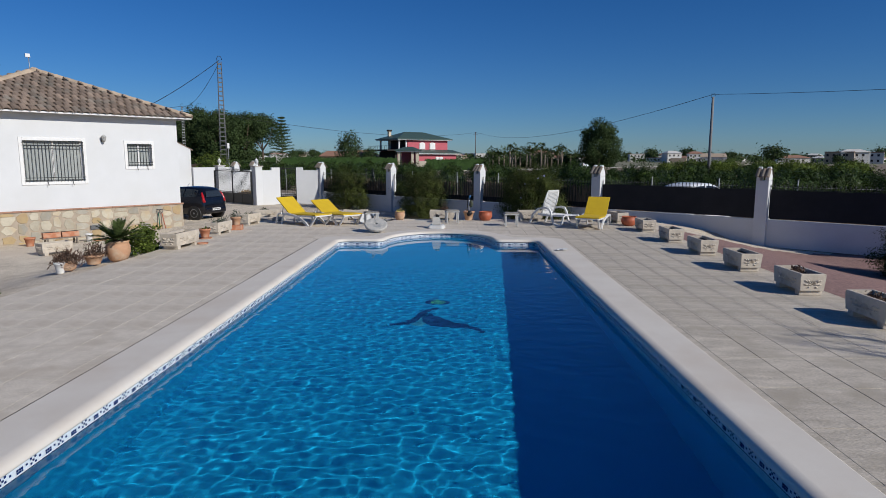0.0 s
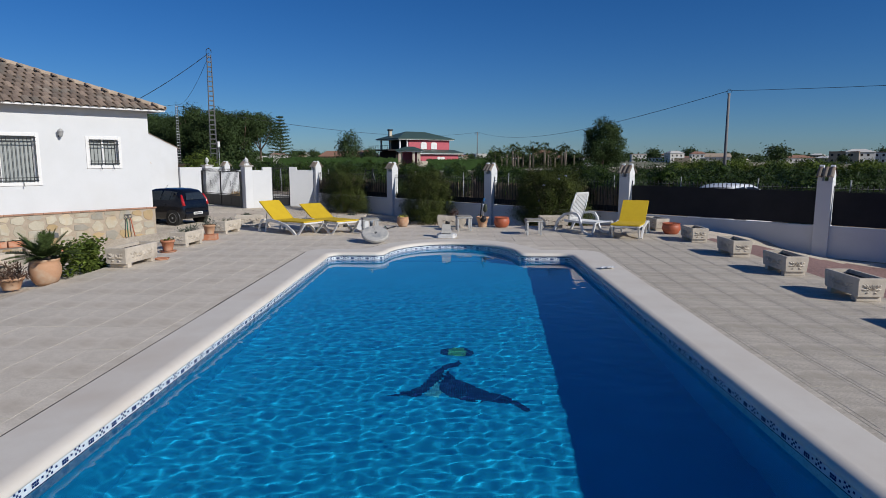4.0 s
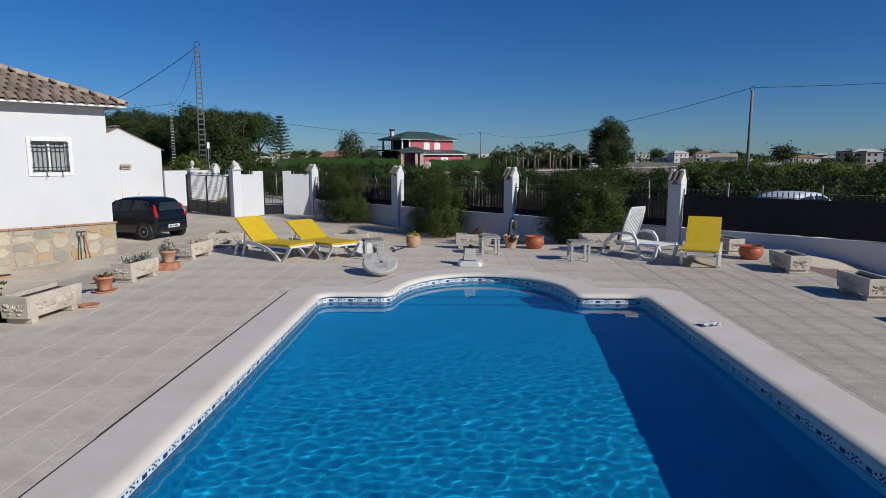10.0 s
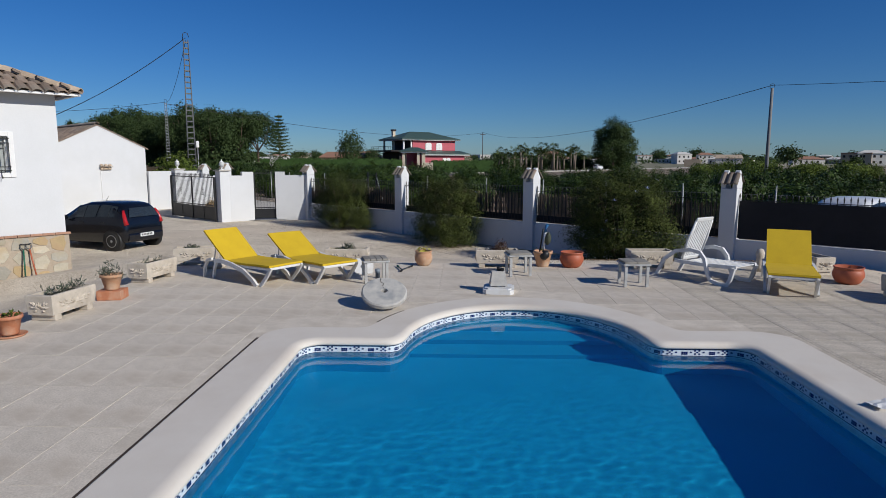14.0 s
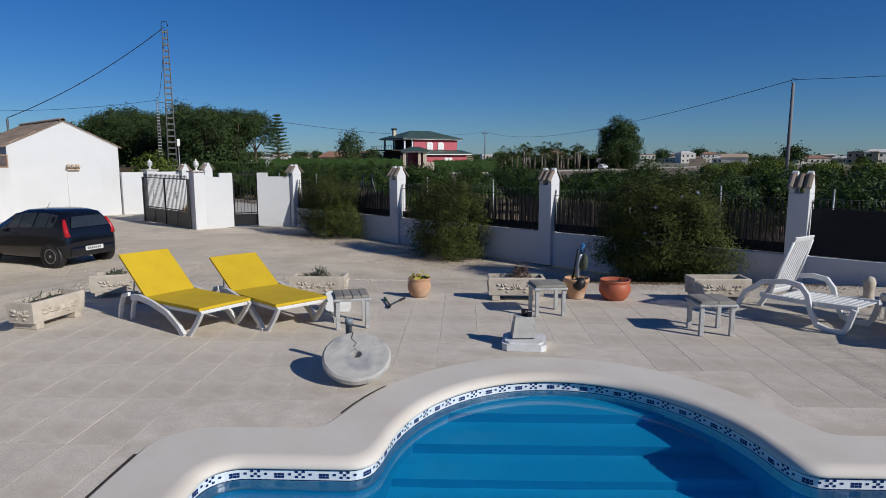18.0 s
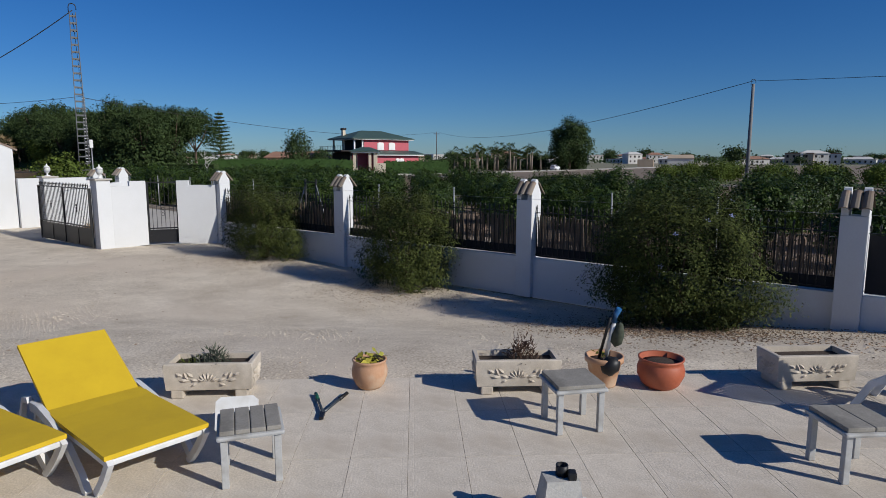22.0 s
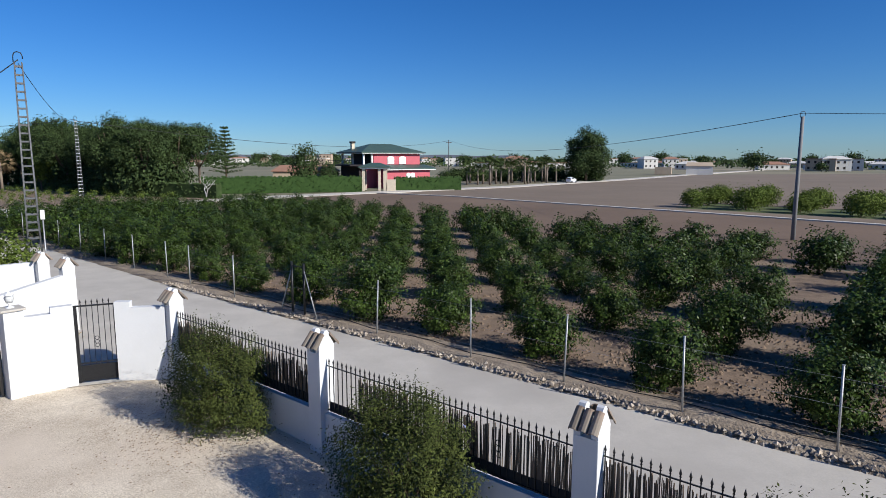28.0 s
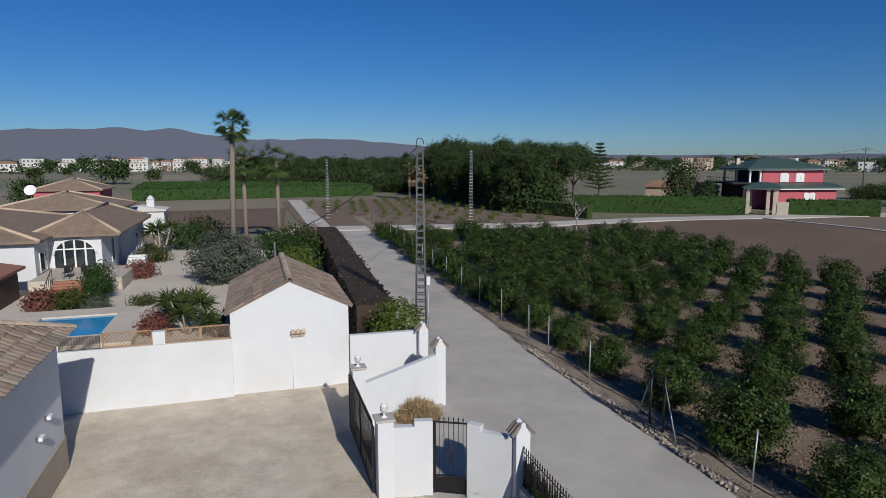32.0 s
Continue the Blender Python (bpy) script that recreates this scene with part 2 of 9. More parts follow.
def lathe(bm, prof, seg=24, m=None, smooth=True):
    """A turned body from (radius, height) pairs."""
    rings = []
    for r, z in prof:
        ring = []
        for i in range(seg):
            a = 2 * math.pi * i / seg
            v = Vector((r * math.cos(a), r * math.sin(a), z))
            ring.append(bm.verts.new(m @ v if m else v))
        rings.append(ring)
    for a, b in zip(rings, rings[1:]):
        for i in range(seg):
            f = bm.faces.new((a[i], a[(i + 1) % seg], b[(i + 1) % seg], b[i]))
            f.smooth = smooth
    if prof[0][0] > 1e-4:
        bm.faces.new(rings[0][::-1])
    if prof[-1][0] > 1e-4:
        bm.faces.new(rings[-1])


def tube(bm, pts, r, seg=8, r2=None, cap=True):
    """A round bar along points, tapering from r to r2."""
    pts = [Vector(p) for p in pts]
    rings = []
    k = len(pts) - 1
    for i, p in enumerate(pts):
        d = (pts[min(i + 1, k)] - pts[max(i - 1, 0)]).normalized()
        q = d.to_track_quat("Z", "Y").to_matrix()
        rr = r + ((r2 - r) * i / k if r2 is not None else 0)
        rings.append([bm.verts.new(p + q @ Vector((rr * math.cos(2 * math.pi * j / seg), rr * math.sin(2 * math.pi * j / seg), 0))) for j in range(seg)])
    for a, b in zip(rings, rings[1:]):
        for j in range(seg):
            f = bm.faces.new((a[j], a[(j + 1) % seg], b[(j + 1) % seg], b[j]))
            f.smooth = True
    if cap:
        bm.faces.new(rings[0][::-1])
        bm.faces.new(rings[-1])


def prism(bm, poly, z0, z1, m=None):
    """An upright body over a flat outline."""
    lo = [bm.verts.new((m @ Vector((x, y, z0))) if m else (x, y, z0)) for x, y in poly]
    hi = [bm.verts.new((m @ Vector((x, y, z1))) if m else (x, y, z1)) for x, y in poly]
    bm.faces.new(lo[::-1])
    bm.faces.new(hi)
    for i in range(len(poly)):
        j = (i + 1) % len(poly)
        bm.faces.new((lo[i], lo[j], hi[j], hi[i]))


def mesh_of(bm, material, name="mesh", fix=True):
    if fix:
        bmesh.ops.recalc_face_normals(bm, faces=bm.faces[:])
    me = bpy.data.meshes.new(name)
    bm.to_mesh(me)
    bm.free()
    for q in material if isinstance(material, (list, tuple)) else [material]:
        me.materials.append(q)
    return me


def part(name, bm, material, parent=None, label="", m=None, fix=True):
    ob = new(name, mesh_of(bm, material, name, fix))
    if parent is not None:
        ob.parent = parent
    if m is not None:
        ob.matrix_basis = m
    if label:
        ob["label"] = label
    return ob


def thing(name, m, label, category, group="", kind=""):
    """An empty at the base of a thing, which holds its parts."""
    ob = new(name)
    ob.empty_display_size = 0.2
    ob.matrix_basis = m
    return tagged(ob, label, category, group, kind)


def structure(name, bm, material, label, category, m=None, fix=True):
    return tagged(part(name, bm, material, None, "", m, fix), label, category, "", "structure")


def smoothstep(x):
    x = min(1, max(0, x))
    return x * x * (3 - 2 * x)


# terrace outline: a rectangle round the pool
TX0, TX1, TY0, TY1 = -3.95, 9.25, -19.0, 5.85
LOW = -0.75


def ground_z(x, y):
    """The yard falls gently away from the raised terrace."""
    dx = max(TX0 - x, x - TX1, 0)
    dy = max(y - TY1, TY0 - y, 0)
    d = math.hypot(dx, dy)
    span = 3.6 if x < TX0 and y < TY1 else 6.0
    if x > TX1 and y < TY1:
        span = 5.0
    s, n = 0.751 * x - 0.660 * y, 0.660 * x + 0.751 * y
    low = -0.63 - 0.2 * smoothstep((s + 19) / 12) * smoothstep((n - 4) / 6)
    return -0.05 + (low + 0.05) * smoothstep(d / span)


def leaf_cluster(rng, n, size, spread, shape, lay=True, wide=0.5, loose=0.6):
    """Leaf quads for a crown: shape(rng) gives a place and an outward direction for a clump of leaves, which lie along the skin or stand out of it."""
    vs, fs = [], []
    g = rng.gauss
    for _ in range(n):
        c, out = shape(rng)
        for _ in range(spread[0]):
            p = c + Vector((g(0, 1), g(0, 1), g(0, 0.8))) * spread[1]
            if lay:
                nrm = (out + Vector((g(0, loose), g(0, loose), g(0.3, loose)))).normalized()
                d = nrm.cross(Vector((g(0, 1), g(0, 1), g(0, 1)))).normalized()
                side = nrm.cross(d)
            else:
                d = (out + Vector((g(0, 1), g(0, 1), g(0, 1) + 0.2)) * 0.9).normalized()
                side = d.cross(Vector((g(0, 1), g(0, 1), g(0, 1)))).normalized()
            L = size * rng.uniform(0.6, 1.3)
            w = L * wide
            i = len(vs)
            vs += [p, p + d * L * 0.5 + side * w * 0.5, p + d * L, p + d * L * 0.5 - side * w * 0.5]
            fs.append((i, i + 1, i + 2, i + 3))
    return vs, fs


def mesh_from(vs, fs, material, name):
    me = bpy.data.meshes.new(name)
    me.from_pydata([tuple(v) for v in vs], [], fs)
    me.materials.append(material)
    me.update()
    return me

# ---------- ground, road, yard ----------
def sheet(name, rects, z, material, label, category, res=None):
    bm = bmesh.new()
    for x0, x1, y0, y1 in rects:
        vs = [bm.verts.new((x, y, z)) for x, y in ((x0, y0), (x1, y0), (x1, y1), (x0, y1))]
        bm.faces.new(vs)
    return structure(name, bm, material, label, category)


# the great plain, with a gap for the sunken pool
sheet("ground", [(-4500, -4, -4500, 4500), (9.3, 4500, -4500, 4500), (-4, 9.3, 6.2, 4500), (-4, 9.3, -4500, -19.2)], LOW - 0.105, PLAIN,
      "wide flat plain of scrub and farmland", "ground")


def flat_poly(name, pts, z, material, label, category):
    bm = bmesh.new()
    vs = [bm.verts.new((p[0], p[1], z)) for p in pts]
    bm.faces.new(vs)
    return structure(name, bm, material, label, category)


def fpoly(name, sn, z, material, label, category):
    return flat_poly(name, [fp(s, n)[:2] for s, n in sn], z, material, label, category)


# yard: pale gravel that falls from the terrace to the wall
bm = bmesh.new()
S0, S1, N0, N1, STEP = -29.3, 20.2, -24.0, 12.8, 0.45
ns, nn = int((S1 - S0) / STEP), int((N1 - N0) / STEP)
grid = {}
for i in range(ns + 1):
    for j in range(nn + 1):
        p = fp(S0 + (S1 - S0) * i / ns, N0 + (N1 - N0) * j / nn)
        bump_z = 0.014 * noise.noise(Vector((p.x * 0.5, p.y * 0.5, 0)))
        grid[i, j] = bm.verts.new((p.x, p.y, ground_z(p.x, p.y) + bump_z))
for i in range(ns):
    for j in range(nn):
        q = [grid[i, j], grid[i + 1, j], grid[i + 1, j + 1], grid[i, j + 1]]
        if all(TX0 + 0.35 < v.co.x < TX1 - 0.35 and TY0 + 0.35 < v.co.y < TY1 - 0.35 for v in q):
            continue
        c = sum((v.co for v in q), Vector()) / 4
        f = bm.faces.new(q)
        f.smooth = True
        f.material_index = 1 if c.x > TX1 - 0.4 and c.y < 3.6 else 0
for v in [v for v in bm.verts if not v.link_faces]:
    bm.verts.remove(v)
yard = structure("yard_ground", bm, [GRAVEL, RED_GRAVEL], "pale beige gravel yard, reddish gravel beside the terrace", "gravel", fix=False)

fpoly("road", [(-86, 15.4), (-60, 14.6), (-30, 13.0), (40, 13.0), (40, 19.2), (-30, 19.2), (-60, 20.4), (-86, 21.0)], LOW + 0.0, CONCRETE,
      "grey concrete farm road beside the wall", "road")
fpoly("gate_apron", [(-26.0, 12.99), (-24.4, 9.75), (-20.1, 9.75), (-18.3, 12.99)], -0.61, CONCRETE, "concrete apron in front of the gates", "pavement")
# earth bank along the orchard
bm = bmesh.new()
rng = random.Random(4)
prev = None
for k in range(0, 191):
    s = -105 + k * 0.8
    off = 0.0 if s > -30 else (-30 - s) * 0.036
    row = []
    for dn, dz in ((0.0, 0.004), (0.18, 0.10), (0.45, 0.17), (0.9, 0.12), (1.5, 0.02)):
        w = rng.uniform(-0.07, 0.07)
        p = fp(s, 19.1 + off + dn + w, LOW + dz + rng.uniform(-0.03, 0.03) * (dz > 0.03))
        row.append(bm.verts.new(p))
    if prev:
        for a in range(4):
            f = bm.faces.new((prev[a], row[a], row[a + 1], prev[a + 1]))
    prev = row
structure("orchard_bank", bm, mat("bank_earth", (0.34, 0.275, 0.205), (0.19, 0.15, 0.11), scale=2.0, fine=16, rough=1.0, bump=1.0, dist=0.06, stains=(0.24, 0.19, 0.14), stain_scale=0.6), "low rough earth bank along the road", "ground")
fpoly("orchard_soil", [(-84, 19.6), (40, 19.6), (40, 47.0), (-74, 47.0)], LOW - 0.03, SOIL, "brown clods of bare orchard soil", "ground")
flat_poly("brown_field", [fp(-74, 46.8)[:2], fp(40, 46.8)[:2], fp(60, 56)[:2], (45, 62), (31.6, 78), (5.9, 108), (-7, 117), (-15, 111), (-22, 102), (-30, 93)], LOW - 0.02, FIELD,
          "bare brown ploughed field", "ground")
flat_poly("pale_field", [(-4, 118), (5.9, 109), (31.6, 78.6), (46, 62), (420, 40), (420, 330), (104, 252), (60, 196), (20, 148)], LOW - 0.02, FIELD_PALE,
          "flat pale brown field", "ground")


def strip(name, pts, w, h, material, label, category):
    bm = bmesh.new()
    prev = None
    for i, p in enumerate(pts):
        a, b = Vector(pts[max(i - 1, 0)]), Vector(pts[min(i + 1, len(pts) - 1)])
        d = (b - a).normalized()
        o = Vector((-d.y, d.x)) * w / 2
        q = [bm.verts.new((p[0] + k * o.x, p[1] + k * o.y, LOW + z)) for k, z in ((1, -0.1), (1, h), (-1, h), (-1, -0.1))]
        if prev:
            for k in range(3):
                bm.faces.new((prev[k], prev[k + 1], q[k + 1], q[k]))
        prev = q
    return structure(name, bm, material, label, category)


PALE_CONC = mat("pale_concrete", (0.56, 0.52, 0.46), (0.46, 0.42, 0.37), scale=0.5, fine=8, rough=0.95, bump=0.1)
strip("irrigation_channel", [(-7, 117.5), (5.9, 108.3), (31.6, 78.2), (45.6, 61.8), (70, 32)], 0.8, 0.10, PALE_CONC, "long pale concrete irrigation channel", "channel")
strip("lane", [(-61, 69), (-52, 75), (-36, 89), (-22, 107), (-7, 121), (20, 144), (60, 192), (104, 250), (240, 420)], 5.0, 0.06, PALE_CONC, "pale farm lane past the red house", "road")

# ---------- terrace and pool ----------
WATER_Z, DEEP = -0.155, -1.65
CX, CY = 2.66, 0.27
BACK_Y = 0.17
LEFT_OUT, RIGHT_OUT = -0.59, 5.98


def floor_z(y):
    """The pool floor falls gently towards the near end."""
    return -0.87 + 0.045 * y


def right_lip(y):
    """The right side of the pool opens a little towards the near end."""
    return 5.27 + 0.016 * max(0.0, -y)


def pool_edge():
    """Pairs of inner and outer coping points, round the pool from the near left corner."""
    out = []
    y1 = BACK_Y - 0.25
    for k in range(29):
        y = -14.2 + k * ((14.2 + y1) / 28)
        out.append(((0.0, y), (LEFT_OUT, y)))
    for k in range(1, 9):
        a = math.pi - k / 8 * math.pi / 2
        out.append(((0.25 + 0.25 * math.cos(a), y1 + 0.25 * math.sin(a)), (LEFT_OUT + 0.45 + 0.45 * math.cos(a), 0.27 + 0.45 * math.sin(a))))
    for k in range(1, 7):
        out.append(((0.25 + 0.75 * k / 6, BACK_Y), (-0.14 + 0.66 * k / 6, 0.72)))
    for k in range(1, 6):
        a = k / 5 * math.pi / 2 * 0.85
        out.append(((1.0 + 0.19 * math.sin(a), BACK_Y + 0.24 * (1 - math.cos(a))), (0.52 + 0.18 * math.sin(a), 0.72 + 0.14 * (1 - math.cos(a)))))
    for k in range(0, 31):
        t = k / 30
        a = math.pi - 0.12 - t * (math.pi - 0.24)
        b = math.pi - 0.32 - t * (math.pi - 0.64)
        out.append(((CX + 1.46 * math.cos(a), CY + 1.73 * math.sin(a)), (CX + 1.99 * math.cos(b), CY + 2.32 * math.sin(b))))
    # the right shoulder mirrors the left one about the middle of the arc
    sh = [((2 * CX - x, y), (2 * CX - u, v)) for (x, y), (u, v) in out[43:48]][::-1]
    out += sh
    out += [((4.33 + 0.69 * k / 6, BACK_Y), (4.81 + 0.72 * k / 6, 0.72)) for k in range(0, 7)]
    for k in range(1, 9):
        a = math.pi / 2 - k / 8 * math.pi / 2
        out.append(((5.02 + 0.25 * math.cos(a), y1 + 0.25 * math.sin(a)), (RIGHT_OUT - 0.45 + 0.45 * math.cos(a), 0.27 + 0.45 * math.sin(a))))
    for k in range(1, 29):
        y = y1 - k * ((14.2 + y1) / 28)
        out.append(((right_lip(y), y), (RIGHT_OUT, y)))
    xr = right_lip(-14.2)
    for k in range(1, 9):
        out.append(((xr - xr * k / 9, -14.2), (RIGHT_OUT - (RIGHT_OUT - LEFT_OUT) * k / 9, -14.86)))
    return out


EDGE = pool_edge()
bm = bmesh.new()
rings = []
for (ix, iy), (ox, oy) in EDGE:
    a, b = Vector((ix, iy, 0)), Vector((ox, oy, 0))
    d = (b - a)
    w = d.length
    d = d / w
    prof = [(w, -0.12), (w, 0.006), (w - 0.012, 0.012), (0.12, 0.016), (0.095, 0.0145), (0.065, 0.009), (0.035, -0.003), (0.013, -0.019), (0.003, -0.038), (0.0, -0.052), (0.012, -0.064), (0.05, -0.068)]
    rings.append([bm.verts.new(a + d * k + Vector((0, 0, z))) for k, z in prof])
for i in range(len(rings)):
    p, q = rings[i], rings[(i + 1) % len(rings)]
    for k in range(len(p) - 1):
        f = bm.faces.new((p[k], p[k + 1], q[k + 1], q[k]))
        f.smooth = k > 2
coping = structure("pool_coping", bm, COPING, "sand-coloured rounded stone coping round the pool", "pool edge")


def ring_wall(off, z0, z1):
    bm = bmesh.new()
    prev = first = None
    for (ix, iy), (ox, oy) in EDGE:
        a, b = Vector((ix, iy, 0)), Vector((ox, oy, 0))
        p = a + (b - a).normalized() * off
        cur = [bm.verts.new((p.x, p.y, z0)), bm.verts.new((p.x, p.y, z1))]
        if prev:
            bm.faces.new((prev[0], cur[0], cur[1], prev[1]))
        first = first or cur
        prev = cur
    bm.faces.new((prev[0], first[0], first[1], prev[1]))
    return bm


POOL_BLUE = mat("blue_pool_mosaic", (0.012, 0.41, 0.68), (0.008, 0.33, 0.57), scale=1.2, fine=55, rough=0.35, bump=0.1, stains=(0.010, 0.37, 0.63), stain_scale=0.8)
BAND_WHITE = mat("white_mosaic", (0.74, 0.78, 0.80), (0.62, 0.68, 0.72), scale=30, fine=120, rough=0.25, bump=0.05)
BAND_BLUE = mat("navy_mosaic", (0.012, 0.03, 0.14), (0.01, 0.02, 0.09), scale=30, rough=0.2, bump=0)
structure("pool_wall", ring_wall(0.045, DEEP, -0.33), POOL_BLUE, "blue mosaic wall of the pool under water", "pool")
band = structure("pool_tile_band", ring_wall(0.04, -0.33, -0.06), BAND_WHITE, "white mosaic band with navy squares above the water", "tile band")

# floor and the curved steps at the rounded end
bm = bmesh.new()
vs = []
for (ix, iy), (ox, oy) in EDGE:
    d = (Vector((ox, oy)) - Vector((ix, iy))).normalized()
    vs.append(bm.verts.new((ix + d.x * 0.045, iy + d.y * 0.045, floor_z(iy + d.y * 0.045))))
bm.faces.new(vs)
structure("pool_floor", bm, POOL_BLUE, "blue mosaic pool floor", "pool")
for k, (yy, zz) in enumerate(((0.69, -0.70), (1.11, -0.515), (1.56, -0.305))):
    bm = bmesh.new()
    poly = []
    a0 = math.asin(min(1, max(0, (yy - CY)) / 1.77))
    for j in range(25):
        a = math.pi - a0 - 0.02 - j / 24 * (math.pi - 2 * a0 - 0.04)
        poly.append((CX + 1.50 * math.cos(a), CY + 1.77 * math.sin(a)))
    prism(bm, poly, -0.92 + 0.002 * k, zz)
    structure("pool_step", bm, POOL_BLUE, "submerged blue mosaic pool step", "step")

# navy squares of the band, in a repeating motif
vs, fs = [], []
SQ, PITCH = 0.0225, 0.025
# a block of six, then a cross of five between two singles
motif = [(c, r) for c in (1, 2, 3) for r in (1, 2)] + [(7, 0), (9, 0), (8, 1), (7, 2), (9, 2), (5, 1), (11, 1)]
pts = []
for (ix, iy), (ox, oy) in EDGE:
    d = (Vector((ox, oy)) - Vector((ix, iy))).normalized()
    pts.append(Vector((ix, iy)) + d * 0.036)
lens = [0.0]
for a, b in zip(pts, pts[1:]):
    lens.append(lens[-1] + (b - a).length)


def along(u):
    for i in range(len(lens) - 1):
        if lens[i + 1] >= u:
            t = (u - lens[i]) / max(1e-6, lens[i + 1] - lens[i])
            return pts[i].lerp(pts[i + 1], t)
    return pts[-1]


u = 0.1
while u < lens[-1] - 0.5:
    for col, row in motif:
        a, b = along(u + col * PITCH), along(u + col * PITCH + SQ)
        z = -0.082 - row * 0.0195
        h = 0.010 if row == 3 else 0.0175
        i = len(vs)
        vs += [(a.x, a.y, z - h), (b.x, b.y, z - h), (b.x, b.y, z), (a.x, a.y, z)]
        fs.append((i, i + 1, i + 2, i + 3))
    for k in range(13):
        for z, h in ((-0.066, 0.014), (-0.151, 0.010)):
            a, b = along(u + k * PITCH), along(u + k * PITCH + 0.0238)
            i = len(vs)
            vs += [(a.x, a.y, z - h), (b.x, b.y, z - h), (b.x, b.y, z), (a.x, a.y, z)]
            fs.append((i, i + 1, i + 2, i + 3))
    u += 13 * PITCH
o = new("navy_mosaic", mesh_from(vs, fs, BAND_BLUE, "navy_mosaic"))
o.parent = band
tagged(o, "small navy glass squares", "", "", "stuff")

# water: clear, with small ripples
m = bpy.data.materials.new("pool_water")
m.use_nodes = True
nt = m.node_tree
b = nt.nodes["Principled BSDF"]
b.inputs["Base Color"].default_value = (0.80, 0.96, 1.0, 1)
b.inputs["Transmission Weight"].default_value = 1.0
b.inputs["IOR"].default_value = 1.33
b.inputs["Roughness"].default_value = 0.0
WATER = m


def inside(x, y, poly):
    r = False
    for (ax, ay), (bx, by) in zip(poly, poly[1:] + poly[:1]):
        if (ay > y) != (by > y) and x < (bx - ax) * (y - ay) / (by - ay) + ax:
            r = not r
    return r


# the surface is a fine sheet of low waves that ends inside the pool wall
RIM = []
for (ix, iy), (ox, oy) in EDGE:
    d = (Vector((ox, oy)) - Vector((ix, iy))).normalized()
    RIM.append((ix + d.x * 0.10, iy + d.y * 0.10))
STEPW = 0.026
wx, wy = int(5.9 / STEPW), int(16.9 / STEPW)
vs, fs, seen = [], [], {}


def wave(x, y):
    """Short ripples in the deep end that die out towards the steps."""
    calm = 0.16 + 0.84 * smoothstep((-0.4 - y) / 4.5)
    p = Vector((x * 7.0 + 0.8 * y, y * 10.5 - 0.6 * x, 0.0))
    return calm * (0.0024 * noise.noise(p * 0.45) + 0.0020 * noise.noise(p + Vector((7.0, 0, 1.0))) + 0.0006 * noise.noise(p * 1.8 + Vector((3.1, 0, 5.0))))


def wave_vert(i, j):
    if (i, j) not in seen:
        x, y = -0.13 + i * STEPW, -14.35 + j * STEPW
        seen[i, j] = len(vs)
        vs.append((x, y, WATER_Z + wave(x, y)))
    return seen[i, j]


for j in range(wy):
    for i in range(wx):
        if inside(-0.13 + (i + 0.5) * STEPW, -14.35 + (j + 0.5) * STEPW, RIM):
            fs.append((wave_vert(i, j), wave_vert(i + 1, j), wave_vert(i + 1, j + 1), wave_vert(i, j + 1)))
me = mesh_from(vs, fs, WATER, "pool_water")
me.polygons.foreach_set("use_smooth", [True] * len(fs))
water = tagged(new("pool_water", me), "clear rippled blue pool water", "water", "", "structure")
water.cycles.is_caustics_caster = True
sun_data.cycles.is_caustics_light = True

# terrace slab: a frame round the coping, cut out along its outer edge
bm = bmesh.new()
outer = [Vector(o) for _, o in EDGE]
n_e = len(outer)
far = []
for p in outer:
    # project each coping point outwards on to the terrace rectangle
    c = Vector((2.62, min(p.y, -0.5) if p.y < 0.2 else -0.5))
    c.y = max(c.y, -14.0)
    d = p - c
    t = 1e9
    if d.x > 1e-6:
        t = min(t, (TX1 - c.x) / d.x)
    if d.x < -1e-6:
        t = min(t, (TX0 - c.x) / d.x)
    if d.y > 1e-6:
        t = min(t, (TY1 - c.y) / d.y)
    if d.y < -1e-6:
        t = min(t, (TY0 - c.y) / d.y)
    far.append(c + d * t)
cor = [Vector((TX0, TY1)), Vector((TX1, TY1)), Vector((TX1, TY0)), Vector((TX0, TY0))]
lo = [bm.verts.new((p.x, p.y, -0.012)) for p in outer]
hi = [bm.verts.new((p.x, p.y, -0.012)) for p in far]
rim = [bm.verts.new((p.x, p.y, -0.30)) for p in far]
for i in range(n_e):
    j = (i + 1) % n_e
    ring = [lo[i], lo[j], hi[j], hi[i]]
    low = [rim[i], rim[j]]
    corner = None
    for c in cor:
        a, b = far[i], far[j]
        if (abs(a.x - c.x) < 1e-4 and abs(b.y - c.y) < 1e-4 and abs(a.y - b.y) > 1e-3 and abs(a.x - b.x) > 1e-3) or \
           (abs(b.x - c.x) < 1e-4 and abs(a.y - c.y) < 1e-4 and abs(a.y - b.y) > 1e-3 and abs(a.x - b.x) > 1e-3):
            corner = c
    if corner is not None:
        cv, cl = bm.verts.new((corner.x, corner.y, -0.012)), bm.verts.new((corner.x, corner.y, -0.30))
        bm.faces.new([lo[i], lo[j], hi[j], cv, hi[i]])
        bm.faces.new([hi[i], cv, cl, rim[i]])
        bm.faces.new([cv, hi[j], rim[j], cl])
    else:
        bm.faces.new(ring)
        bm.faces.new([hi[i], hi[j], rim[j], rim[i]])
bmesh.ops.remove_doubles(bm, verts=bm.verts[:], dist=1e-4)
terrace = structure("terrace", bm, GROUT, "sand-beige stamped concrete terrace round the pool", "terrace")

# ---------- walls, pillars and railings on the street ----------
P_S = [-18.25, -11.95, -5.75, 0.50, 6.75, 13.0, 19.3]
P_N = 12.85
WALL_TOP = 0.12


